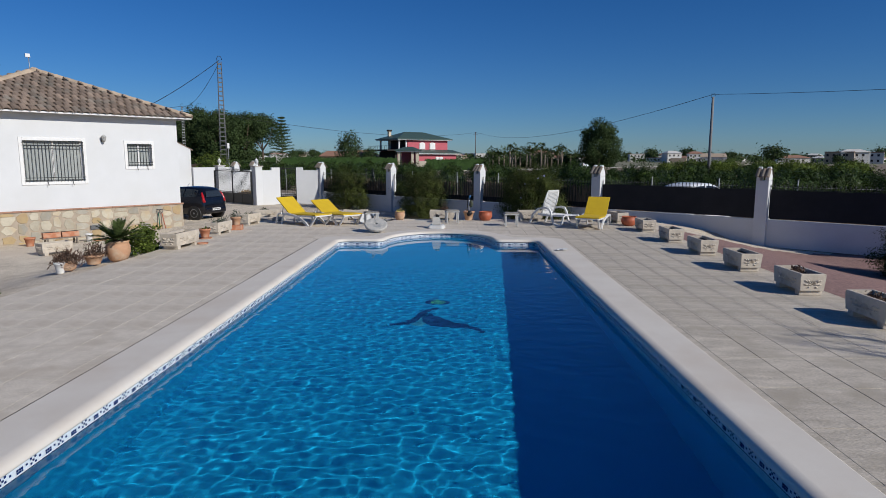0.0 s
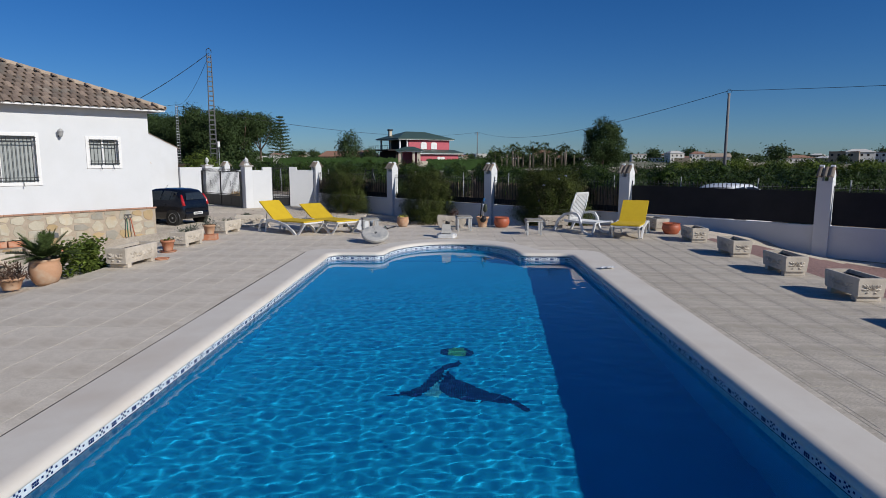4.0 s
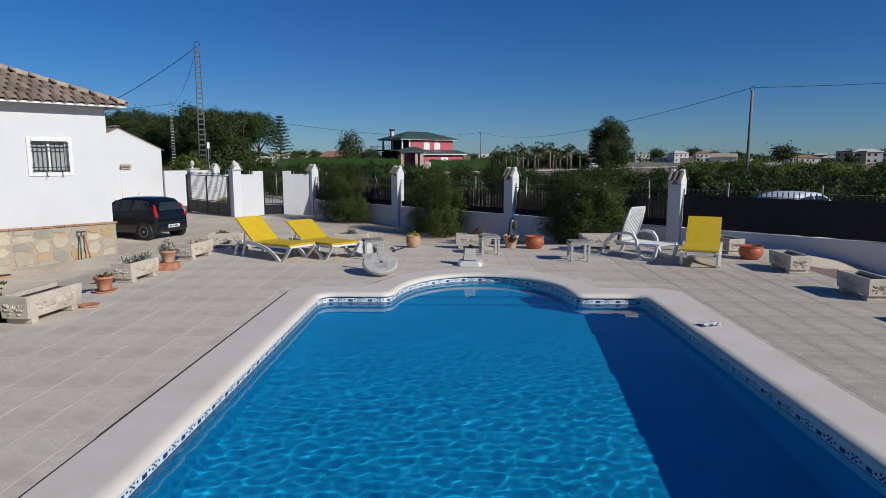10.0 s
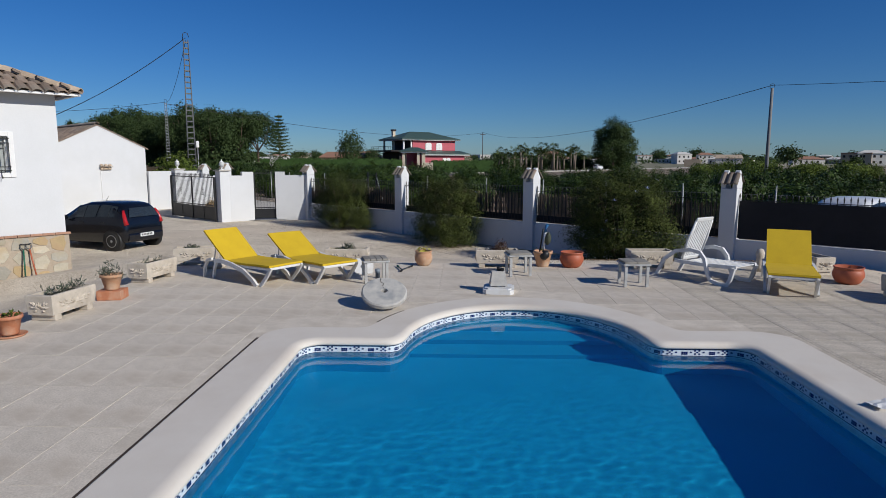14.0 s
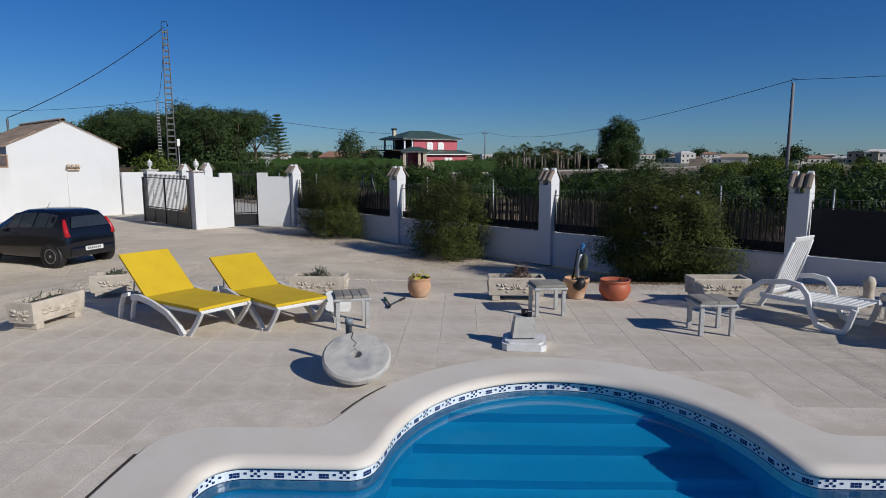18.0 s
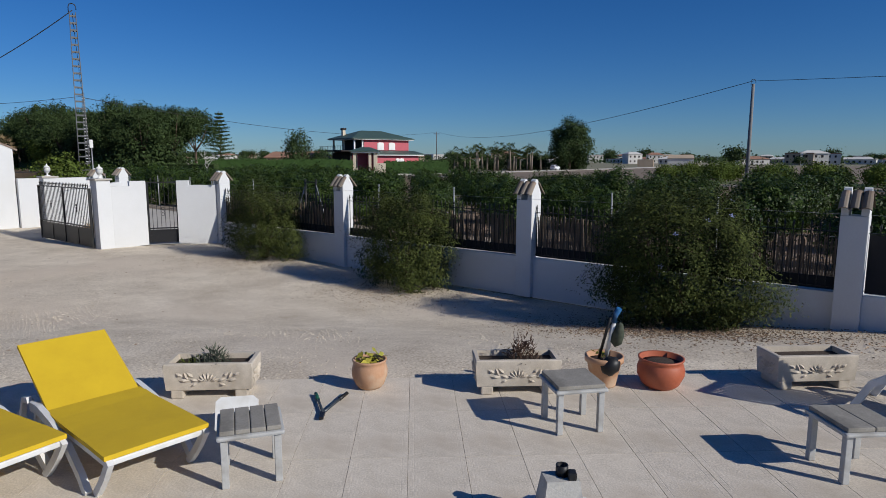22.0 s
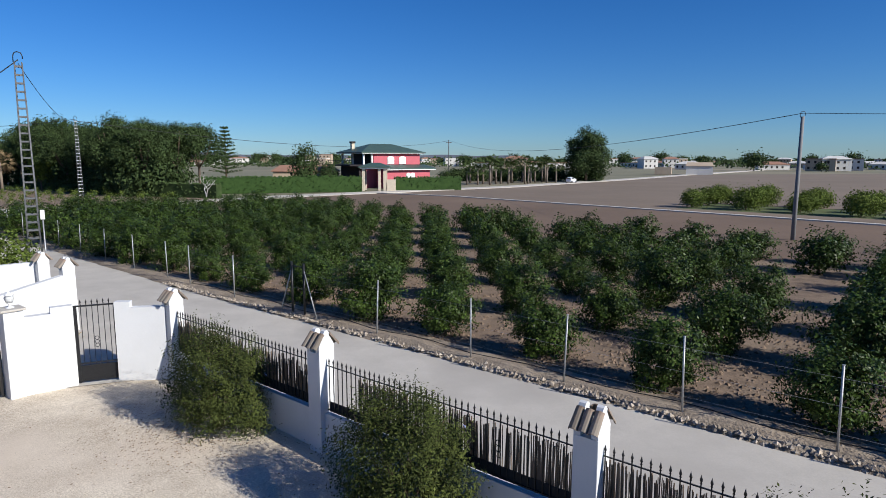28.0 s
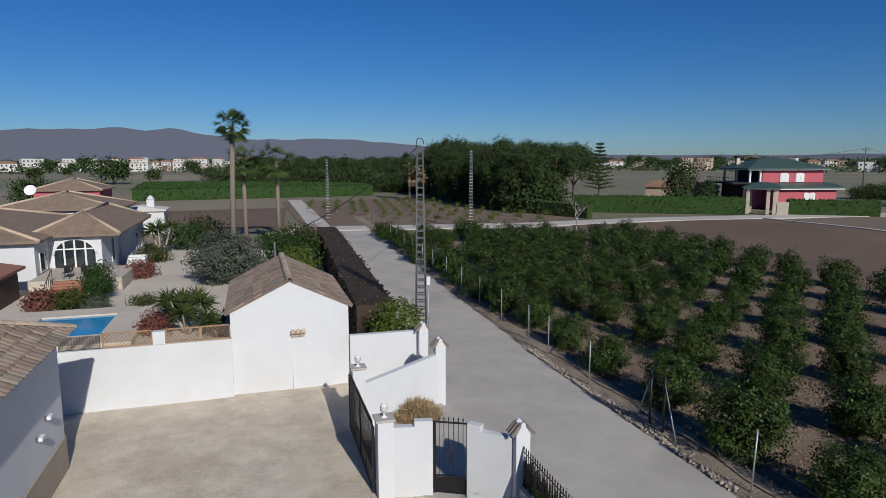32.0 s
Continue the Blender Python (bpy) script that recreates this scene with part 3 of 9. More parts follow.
def barrel_tile(bm, m, w=0.17, length=0.34, h=0.055, seg=6, th=0.016):
    """One half-round clay tile, wider at its lower end, lying along -y of m."""
    rows = []
    for y, k in ((0.0, 0.86), (-length, 1.0)):
        up, dn = [], []
        for i in range(seg + 1):
            a = math.pi * i / seg
            up.append(bm.verts.new(m @ Vector((-math.cos(a) * w / 2 * k, y, math.sin(a) * h * k))))
            dn.append(bm.verts.new(m @ Vector((-math.cos(a) * (w / 2 * k - th), y, math.sin(a) * (h * k - th)))))
        rows.append((up, dn))
    (u0, d0), (u1, d1) = rows
    for i in range(seg):
        for q in ((u0[i], u0[i + 1], u1[i + 1], u1[i]), (d0[i + 1], d0[i], d1[i], d1[i + 1]), (u1[i], u1[i + 1], d1[i + 1], d1[i]), (u0[i + 1], u0[i], d0[i], d0[i + 1])):
            f = bm.faces.new(q)
    return bm


bm = bmesh.new()
barrel_tile(bm, Matrix.Identity(4), w=0.16, length=0.36, h=0.07)
PILLAR_TILE = mesh_of(bm, ROOF, "pillar_tile")


def pillar():
    e = thing("gate_pillar", Matrix.Identity(4), "white rendered pillar with a little gabled cap of clay tiles", "pillar", "pillars of the street wall", "structure")
    bm = bmesh.new()
    bbox(bm, -0.2, 0.2, -0.2, 0.2, 0.0, 2.22, 0.012)
    part("shaft", bm, WHITE, e)
    # the gabled end walls with a rounded top
    for x in (-0.14, 0.14):
        bm = bmesh.new()
        prof = [(-0.2, 2.225), (0.2, 2.225), (0.2, 2.36), (0.075, 2.56), (0.075, 2.62), (0.05, 2.665), (0.0, 2.685), (-0.05, 2.665), (-0.075, 2.62), (-0.075, 2.56), (-0.2, 2.36)]
        lo = [bm.verts.new((x - 0.055, y, z)) for y, z in prof]
        hi = [bm.verts.new((x + 0.055, y, z)) for y, z in prof]
        bm.faces.new(lo[::-1])
        bm.faces.new(hi)
        for i in range(len(prof)):
            j = (i + 1) % len(prof)
            bm.faces.new((lo[i], lo[j], hi[j], hi[i]))
        part("gable", bm, WHITE, e)
    for side in (-1, 1):
        for k in range(3):
            t = new("tile", PILLAR_TILE)
            t.parent = e
            rot = Matrix.Rotation(0 if side < 0 else math.pi, 4, "Z") @ Matrix.Rotation(radians(50), 4, "X")
            t.matrix_basis = Matrix.Translation((-0.155 + k * 0.155, side * 0.065, 2.60)) @ rot
    return e


PIL = pillar()
PIL.matrix_basis = fpose(P_S[0], P_N, LOW - 0.02)
for s in P_S[1:]:
    copy_thing(PIL, fpose(s, P_N, LOW - 0.04))
copy_thing(PIL, fpose(-26.1, 12.95, LOW + 0.02))
copy_thing(PIL, fpose(-28.75, 13.0, LOW - 0.05))

REED = mat("reed_cane", (0.20, 0.145, 0.10), (0.10, 0.075, 0.055), scale=3, fine=60, rough=0.9, bump=0.2, rand=0.45)
SCREEN = mat("dark_screen_cloth", (0.020, 0.020, 0.022), (0.013, 0.013, 0.014), scale=2, fine=120, rough=0.95, bump=0.1)

bm = bmesh.new()
box(bm, -0.008, 0.008, -0.008, 0.008, 0.0, 1.0)
BAR = mesh_of(bm, BLACK_IRON, "bar")
bm = bmesh.new()
lathe(bm, [(0.004, -0.03), (0.018, -0.02), (0.010, 0.0), (0.022, 0.03), (0.014, 0.06), (0.001, 0.11)], 6)
SPIKE = mesh_of(bm, BLACK_IRON, "spike")
bm = bmesh.new()
for ring in range(3):
    tube(bm, [(0.05 * math.cos(a), 0, ring * 0.1 + 0.05 * math.sin(a)) for a in [2 * math.pi * i / 10 for i in range(11)]], 0.008, 4, cap=False)
SCROLL = mesh_of(bm, BLACK_IRON, "scroll")

for k in range(len(P_S) - 1):
    a, b = P_S[k] + 0.2, P_S[k + 1] - 0.2
    bm = bmesh.new()
    bbox(bm, 0, b - a, -0.09, 0.09, -0.06, WALL_TOP - LOW, 0.012)
    structure("wall_street", bm, WHITE, "low white rendered boundary wall", "wall", fpose(a, P_N, LOW))
    near = k < 4
    rail = thing("railing", fpose(a, P_N, WALL_TOP), "black iron railing with spear tops on the low wall", "railing", "railings of the street wall", "structure")
    L = b - a
    for z in (0.06, 1.02):
        bm = bmesh.new()
        box(bm, 0, L, -0.012, 0.012, z - 0.008, z + 0.008)
        part("rail", bm, BLACK_IRON, rail)
    step = 0.135
    n_b = int(L / step)
    for i in range(n_b + 1):
        x = (L - n_b * step) / 2 + i * step
        o = new("bar", BAR)
        o.parent = rail
        o.matrix_basis = Matrix.Translation((x, 0, 0.03)) @ Matrix.Diagonal((1, 1, 1.05, 1))
        o = new("spike", SPIKE)
        o.parent = rail
        o.matrix_basis = Matrix.Translation((x, 0, 1.09))
    for f in (0.25, 0.75):
        o = new("scroll", SCROLL)
        o.parent = rail
        o.matrix_basis = Matrix.Translation((L * f, -0.012, 0.45))
    # screen behind the bars
    rng = random.Random(k)
    if k < 3:
        vs, fs = [], []
        x = 0.0
        while x < L:
            w = rng.uniform(0.010, 0.019)
            if not (k == 1 and rng.random() < 0.25 and 0.1 < x / L < 0.85) and not (k == 1 and x < 0.9):
                top = rng.uniform(0.82, 0.97) if k != 0 else rng.uniform(0.55, 0.95)
                lean = rng.uniform(-0.03, 0.03)
                y = 0.035 + rng.uniform(0, 0.02)
                i = len(vs)
                for zz, dx in ((0.22, 0), (top, lean)):
                    vs += [(x + dx, y, zz), (x + dx + w, y, zz), (x + dx + w, y + w, zz), (x + dx, y + w, zz)]
                fs += [(i, i + 1, i + 5, i + 4), (i + 1, i + 2, i + 6, i + 5), (i + 2, i + 3, i + 7, i + 6), (i + 3, i, i + 4, i + 7), (i + 4, i + 5, i + 6, i + 7)]
            x += w + rng.uniform(0.0, 0.007)
        o = new("reed_screen", mesh_from(vs, fs, REED, "reed_screen"))
        tagged(o, "dry brown reed canes tied behind the railing", "", "", "stuff")
        o.parent = rail
        bm = bmesh.new()
        box(bm, 0.02, L - 0.02, 0.02, 0.032, 0.02, 0.24)
        part("screen_cloth", bm, SCREEN, rail, "dark shade cloth along the foot of the railing")
    else:
        bm = bmesh.new()
        box(bm, 0.02, L - 0.02, -0.03, -0.02, 0.03, 1.0)
        part("screen_cloth", bm, SCREEN, rail, "dark shade cloth tied over the whole railing")


def wall_run(name, a, b, z0, tops, th, label, mt=None):
    """An upright wall from a to b (street frame), whose top follows (fraction, height) pairs."""
    pa, pb = fp(*a), fp(*b)
    L = (pb - pa).length
    ang = math.atan2(pb.y - pa.y, pb.x - pa.x)
    bm = bmesh.new()
    prof = [(0, z0), (L, z0)] + [(f * L, z) for f, z in reversed(tops)]
    lo = [bm.verts.new((x, -th / 2, z)) for x, z in prof]
    hi = [bm.verts.new((x, th / 2, z)) for x, z in prof]
    bm.faces.new(lo)
    bm.faces.new(hi[::-1])
    for i in range(len(prof)):
        j = (i + 1) % len(prof)
        bm.faces.new((lo[j], lo[i], hi[i], hi[j]))
    return structure(name, bm, mt or WHITE, label, "wall", Matrix.Translation((pa.x, pa.y, 0)) @ Matrix.Rotation(ang, 4, "Z"))


GZ = LOW + 0.09
# wall with the footgate, and the wing on the other side of the drive
wall_run("wall_footgate", (-20.0, 9.55), (-19.72, 10.85), GZ - 0.1, [(0, 1.42), (0.62, 1.42), (0.62, 1.58), (1, 1.58)], 0.22, "white wall stepping up beside the footgate")
wall_run("wall_footgate", (-19.25, 11.75), (-18.35, 12.70), GZ - 0.1, [(0, 1.58), (0.3, 1.58), (0.3, 1.42), (1, 1.42)], 0.22, "white wall stepping up beside the footgate")
wall_run("wall_wing", (-24.55, 9.75), (-26.0, 12.8), GZ - 0.1, [(0, 1.05), (1, 1.35)], 0.22, "white wing wall with a sloping top beside the drive")
wall_run("wall_back", (-29.1, -4.5), (-29.1, 5.3), GZ - 0.2, [(0, 1.75), (1, 1.75)], 0.25, "long white rendered boundary wall")
wall_run("wall_back", (-29.1, 9.95), (-29.0, 12.85), GZ - 0.2, [(0, 1.48), (1, 1.48)], 0.25, "white boundary wall beside the garage")

# ---------- gates ----------
def iron_gate(name, w, h, panel, label, leaves=1):
    e = thing(name, Matrix.Identity(4), label, "gate", "", "structure")
    for x in [0, w] + [w * i / leaves for i in range(1, leaves)]:
        bm = bmesh.new()
        box(bm, x - 0.04, x + 0.04, -0.03, 0.03, 0.0, h)
        part("stile", bm, BLACK_IRON, e)
    for z in (0.04, panel, panel + 0.07, h - 0.02):
        bm = bmesh.new()
        box(bm, 0, w, -0.02, 0.02, z - 0.02, z + 0.02)
        part("rail", bm, BLACK_IRON, e)
    bm = bmesh.new()
    box(bm, 0.03, w - 0.03, -0.006, 0.006, 0.06, panel - 0.02)
    part("panel", bm, BLACK_IRON, e, "black sheet-iron kick panel")
    for i in range(1, 2 * leaves if leaves > 1 else 1):
        bm = bmesh.new()
        box(bm, w * i / (2 * leaves) - 0.022, w * i / (2 * leaves) + 0.022, -0.021, 0.021, 0.06, panel)
        part("stile", bm, BLACK_IRON, e)
    k = int(w / 0.125)
    for i in range(1, k):
        x = w * i / k
        o = new("bar", BAR)
        o.parent = e
        o.matrix_basis = Matrix.Translation((x, 0, panel)) @ Matrix.Diagonal((1, 1, h - panel + 0.03, 1))
        o = new("spike", SPIKE)
        o.parent = e
        o.matrix_basis = Matrix.Translation((x, 0, h + 0.05))
    for i in range(leaves):
        o = new("scroll", SCROLL)
        o.parent = e
        o.matrix_basis = Matrix.Translation((w * (i + 0.5) / leaves, -0.012, panel + 0.55))
    return e


fg = iron_gate("door_footgate", 0.94, 2.12, 0.45, "black iron footgate with spear tops in the white wall")
pa, pb = fp(-19.70, 10.90), fp(-19.28, 11.72)
fg.matrix_basis = Matrix.Translation((pa.x, pa.y, GZ + 0.08)) @ Matrix.Rotation(math.atan2(pb.y - pa.y, pb.x - pa.x), 4, "Z")
dg = iron_gate("door_drive_gate", 4.42, 1.97, 0.62, "wide black iron drive gate, closed", 2)
dg.matrix_basis = fpose(-24.66, 9.27, GZ + 0.05)


def gate_post(s, n):
    e = thing("gate_post", fpose(s, n, GZ - 0.1), "square white gate post with a stone cap", "gate post", "posts of the drive gate", "structure")
    bm = bmesh.new()
    bbox(bm, -0.22, 0.22, -0.22, 0.22, 0, 2.38, 0.012)
    part("shaft", bm, WHITE, e)
    bm = bmesh.new()
    bbox(bm, -0.28, 0.28, -0.28, 0.28, 2.382, 2.44, 0.015)
    part("cap", bm, CONCRETE, e, "grey stone cap")
    lamp = thing("post_lamp", fpose(s, n, GZ - 0.1 + 2.44), "small white cast lantern on the gate post", "lamp", "lanterns of the gate")
    bm = bmesh.new()
    lathe(bm, [(0.10, 0), (0.10, 0.02), (0.03, 0.04), (0.03, 0.10), (0.07, 0.13)], 12)
    part("base", bm, WHITE_TRIM, lamp)
    bm = bmesh.new()
    lathe(bm, [(0.06, 0.131), (0.10, 0.20), (0.105, 0.28), (0.08, 0.315)], 8)
    part("glass", bm, mat("milky_glass", (0.6, 0.62, 0.62), (0.5, 0.5, 0.5), rough=0.2, bump=0), lamp, "milky lantern glass")
    bm = bmesh.new()
    lathe(bm, [(0.115, 0.316), (0.10, 0.34), (0.04, 0.39), (0.02, 0.40), (0.025, 0.43), (0.0, 0.47)], 8)
    part("lid", bm, WHITE_TRIM, lamp)
    for i in range(6):
        a = math.pi * i / 3
        bm = bmesh.new()
        tube(bm, [(0.065 * math.cos(a), 0.065 * math.sin(a), 0.13), (0.112 * math.cos(a), 0.112 * math.sin(a), 0.24), (0.095 * math.cos(a), 0.095 * math.sin(a), 0.32)], 0.007, 4)
        part("rib", bm, WHITE_TRIM, lamp)


gate_post(-24.5, 9.55)
gate_post(-20.05, 9.55)

# ---------- tiled roofs ----------
def tile_mesh(w, length, h):
    bm = bmesh.new()
    barrel_tile(bm, Matrix.Identity(4), w=w, length=length, h=h, seg=5)
    return mesh_of(bm, ROOF, "roof_tile")


TILE_MESH = tile_mesh(0.235, 0.46, 0.075)
RIDGE_MESH = tile_mesh(0.30, 0.48, 0.11)


def tiled_slope(parent, a, b, c, d, pieces=0):
    """Courses of barrel tiles on a roof plane: eave a to b, ridge d to c (local to the parent). The first courses are single pieces."""
    a, b, c, d = map(Vector, (a, b, c, d))
    ex = (b - a).normalized()
    nrm = ex.cross(d - a).normalized()
    if nrm.z < 0:
        nrm = -nrm
    up = nrm.cross(ex).normalized()
    if up.z < 0:
        up = -up
    W = (b - a).length
    H = max((c - a).dot(up), (d - a).dot(up))
    l0, l1 = (d - a).dot(ex), (c - a).dot(ex)
    vs, fs, count = [], [], 0
    base = TILE_MESH
    bv = [v.co.copy() for v in base.vertices]
    bf = [tuple(p.vertices) for p in base.polygons]
    rows = int(H / 0.40) + 1
    rng = random.Random(len(parent.name) + int(W * 10))
    for r in range(rows):
        t = min(1, r * 0.40 / H)
        x0, x1 = l0 * t, W + (l1 - W) * t
        n_t = int((x1 - x0) / 0.25)
        for i in range(n_t + 1):
            x = x0 + 0.125 + i * 0.25
            if x > x1 - 0.05:
                continue
            p = a + ex * x + up * min(H, r * 0.40 + 0.42) + nrm * (0.012 + rng.uniform(0, 0.01))
            rot = Matrix((ex, up, nrm)).transposed().to_4x4()
            m = Matrix.Translation(p) @ rot @ Matrix.Rotation(rng.uniform(-0.02, 0.02), 4, "Z") @ Matrix.Rotation(radians(3), 4, "X")
            if count < pieces:
                o = new("roof_tile", base)
                o.parent = parent
                o.matrix_basis = m
                count += 1
            else:
                k = len(vs)
                vs += [m @ v for v in bv]
                fs += [tuple(k + q for q in f) for f in bf]
    if fs:
        o = new("roof_tiles", mesh_from(vs, fs, ROOF, "roof_tiles"))
        o.parent = parent
        tagged(o, "weathered brown barrel roof tiles", "", "", "stuff")


def ridge(parent, a, b):
    a, b = Vector(a), Vector(b)
    d = b - a
    n_t = max(1, int(d.length / 0.42))
    up = Vector((0, 0, 1))
    y = -d.normalized()
    x = y.cross(up).normalized()
    z = x.cross(y)
    rot = Matrix((x, y, z)).transposed().to_4x4()
    vs, fs = [], []
    for i in range(n_t):
        m = Matrix.Translation(a + d * i / n_t + Vector((0, 0, 0.03))) @ rot
        k = len(vs)
        vs += [m @ v.co for v in RIDGE_MESH.vertices]
        fs += [tuple(k + q for q in p.vertices) for p in RIDGE_MESH.polygons]
    o = new("ridge_tiles", mesh_from(vs, fs, RIDGE_PALE, "ridge_tiles"))
    o.parent = parent
    tagged(o, "pale mortared ridge tiles", "", "", "stuff")


RIDGE_PALE = mat("ridge_tile", (0.52, 0.41, 0.30), (0.38, 0.29, 0.21), scale=3, fine=30, rough=0.9, bump=0.25, rand=0.15)

# ---------- house (local frame: x towards the pool, y along the front wall to its corner) ----------
HOUSE = thing("house", fpose(-10.45, 0.55), "white rendered bungalow with a tiled hip roof and a stone plinth", "house")
HZ0, HZ1, HL, HD = LOW - 0.15, 3.62, 7.16, 14.0
bm = bmesh.new()
W1, W2 = (-5.05, -3.27, 1.36, 2.72), (-1.84, -0.98, 1.84, 2.66)
# front wall with two openings: built from blocks round them
ys = [-HL, W1[0], W1[1], W2[0], W2[1], 0.0]
# one skin with shared corners, so that it stays a single wall
zs = [HZ0, W1[2], W2[2], W2[3], W1[3], HZ1]
holes = {(1, 1), (1, 2), (1, 3), (3, 2)}
for x, flip in ((0.0, False), (-0.3, True)):
    gv = {(i, j): bm.verts.new((x, ys[i], zs[j])) for i in range(6) for j in range(6)}
    for i in range(5):
        for j in range(5):
            if (i, j) not in holes:
                q = [gv[i, j], gv[i + 1, j], gv[i + 1, j + 1], gv[i, j + 1]]
                bm.faces.new(q[::-1] if flip else q)
    if flip:
        back = gv
    else:
        front = gv
for i in range(5):
    for j in (0, 5):
        bm.faces.new((front[i, j], front[i + 1, j], back[i + 1, j], back[i, j]))
for j in range(5):
    for i in (0, 5):
        bm.faces.new((front[i, j], front[i, j + 1], back[i, j + 1], back[i, j]))
for cells in (((1, 1), (1, 2), (1, 3)), ((3, 2),)):
    for (i, j) in cells:
        for (a, b, nb) in (((i, j), (i + 1, j), (i, j - 1)), ((i, j + 1), (i + 1, j + 1), (i, j + 1)), ((i, j), (i, j + 1), (i - 1, j)), ((i + 1, j), (i + 1, j + 1), (i + 1, j))):
            if nb not in holes:
                bm.faces.new((front[a], front[b], back[b], back[a]))
part("wall", bm, WHITE, HOUSE, "white rendered front wall")
bm = bmesh.new()
box(bm, -HD, -0.302, -0.3, 0, HZ0, HZ1)
part("wall", bm, WHITE, HOUSE, "white rendered end wall")
bm = bmesh.new()
box(bm, -HD, -HD + 0.3, -HL, -0.302, HZ0, HZ1)
part("wall", bm, WHITE, HOUSE, "white rendered back wall")
bm = bmesh.new()
box(bm, -HD + 0.302, -0.302, -HL, -HL + 0.3, HZ0, HZ1)
part("wall", bm, WHITE, HOUSE, "white rendered end wall")
bm = bmesh.new()
box(bm, -HD + 0.302, -0.302, -HL + 0.302, -0.302, HZ1 - 0.12, HZ1)
part("ceiling", bm, WHITE, HOUSE)
SHUTTER = mat("grey_shutter", (0.34, 0.36, 0.35), (0.24, 0.26, 0.25), scale=4, rough=0.5, bump=0.05, stretch=(1, 6, 0.3))


def window_at(w, curtain):
    y0, y1, z0, z1 = w
    e = new("window_opening")
    e.parent = HOUSE
    e["label"] = "window with a white surround and black bars"
    for q in ((y0 - 0.09, y0 + 0.012, z0 - 0.09, z1 + 0.09), (y1 - 0.012, y1 + 0.09, z0 - 0.09, z1 + 0.09), (y0 + 0.013, y1 - 0.013, z1 - 0.012, z1 + 0.09), (y0 + 0.013, y1 - 0.013, z0 - 0.09, z0 + 0.012)):
        bm = bmesh.new()
        bbox(bm, -0.05, 0.028, q[0], q[1], q[2], q[3], 0.006)
        part("surround", bm, WHITE_TRIM, e)
    bm = bmesh.new()
    box(bm, -0.16, -0.15, y0, y1, z0, z1)
    part("pane", bm, SHUTTER, e, "grey-green shutter behind glass")
    for y in (y0 + 0.03, (y0 + y1) / 2, y1 - 0.03):
        bm = bmesh.new()
        box(bm, -0.149, -0.11, y - 0.028, y + 0.028, z0 + 0.001, z1 - 0.001)
        part("sash", bm, WHITE_TRIM, e)
    k = int((y1 - y0) / 0.10)
    for i in range(k + 1):
        y = y0 + 0.02 + (y1 - y0 - 0.04) * i / k
        bm = bmesh.new()
        box(bm, 0.055, 0.069, y - 0.007, y + 0.007, z0 + 0.02, z1 - 0.04)
        part("bar", bm, BLACK_IRON, e)
    for z in (z0 + 0.06, z0 + 0.14, z1 - 0.06, z1 - 0.16):
        bm = bmesh.new()
        box(bm, 0.05, 0.074, y0, y1, z - 0.01, z + 0.01)
        part("crossbar", bm, BLACK_IRON, e)
    for y in (y0 + (y1 - y0) * 0.36, y0 + (y1 - y0) * 0.78):
        bm = bmesh.new()
        tube(bm, [(0.06, y, z0 + 0.06), (0.07, y, z0 - 0.05), (0.11, y, z0 - 0.12), (0.15, y, z0 - 0.08)], 0.008, 5)
        part("hook", bm, BLACK_IRON, e, "curled iron bracket")
    return e


window_at(W1, True)
window_at(W2, False)
# stone plinth: sandstone slabs of uneven outline set in mortar
PL_TOP = 0.40
MORTAR = mat("plinth_mortar", (0.42, 0.35, 0.27), (0.33, 0.27, 0.20), scale=8, rough=0.95, bump=0.3)
SLABS = [mat("plinth_stone_" + c, a, b, scale=3, fine=30, rough=0.85, bump=0.35, rand=0.18, stains=s, stain_scale=2.5) for c, a, b, s in (
    ("cream", (0.50, 0.45, 0.35), (0.38, 0.34, 0.26), (0.44, 0.35, 0.23)), ("ochre", (0.46, 0.34, 0.18), (0.35, 0.26, 0.14), (0.40, 0.28, 0.16)),
    ("grey", (0.40, 0.37, 0.31), (0.30, 0.28, 0.23), (0.36, 0.31, 0.22)))]
bm = bmesh.new()
box(bm, 0.001, 0.045, -HL, 0.045, HZ0, PL_TOP)
plinth = part("plinth", bm, MORTAR, HOUSE, "plinth of sandstone crazy paving in cream and ochre")
bm = bmesh.new()
box(bm, -HD, 0.0, 0.001, 0.045, HZ0, PL_TOP)
part("plinth", bm, MORTAR, HOUSE)
BRICK = mat("brick_edge", (0.42, 0.24, 0.16), (0.32, 0.18, 0.12), scale=6, rough=0.9, bump=0.2, rand=0.15)
for i in range(int(HL / 0.25)):
    bm = bmesh.new()
    bbox(bm, -0.01, 0.085, -0.25 * (i + 1) + 0.004, -0.25 * i - 0.004 + (0.085 if i == 0 else 0), PL_TOP + 0.001, PL_TOP + 0.05, 0.008)
    part("brick", bm, BRICK, HOUSE, "terracotta brick edging on the plinth" if i == 0 else "")
rng = random.Random(11)
y = 0.0
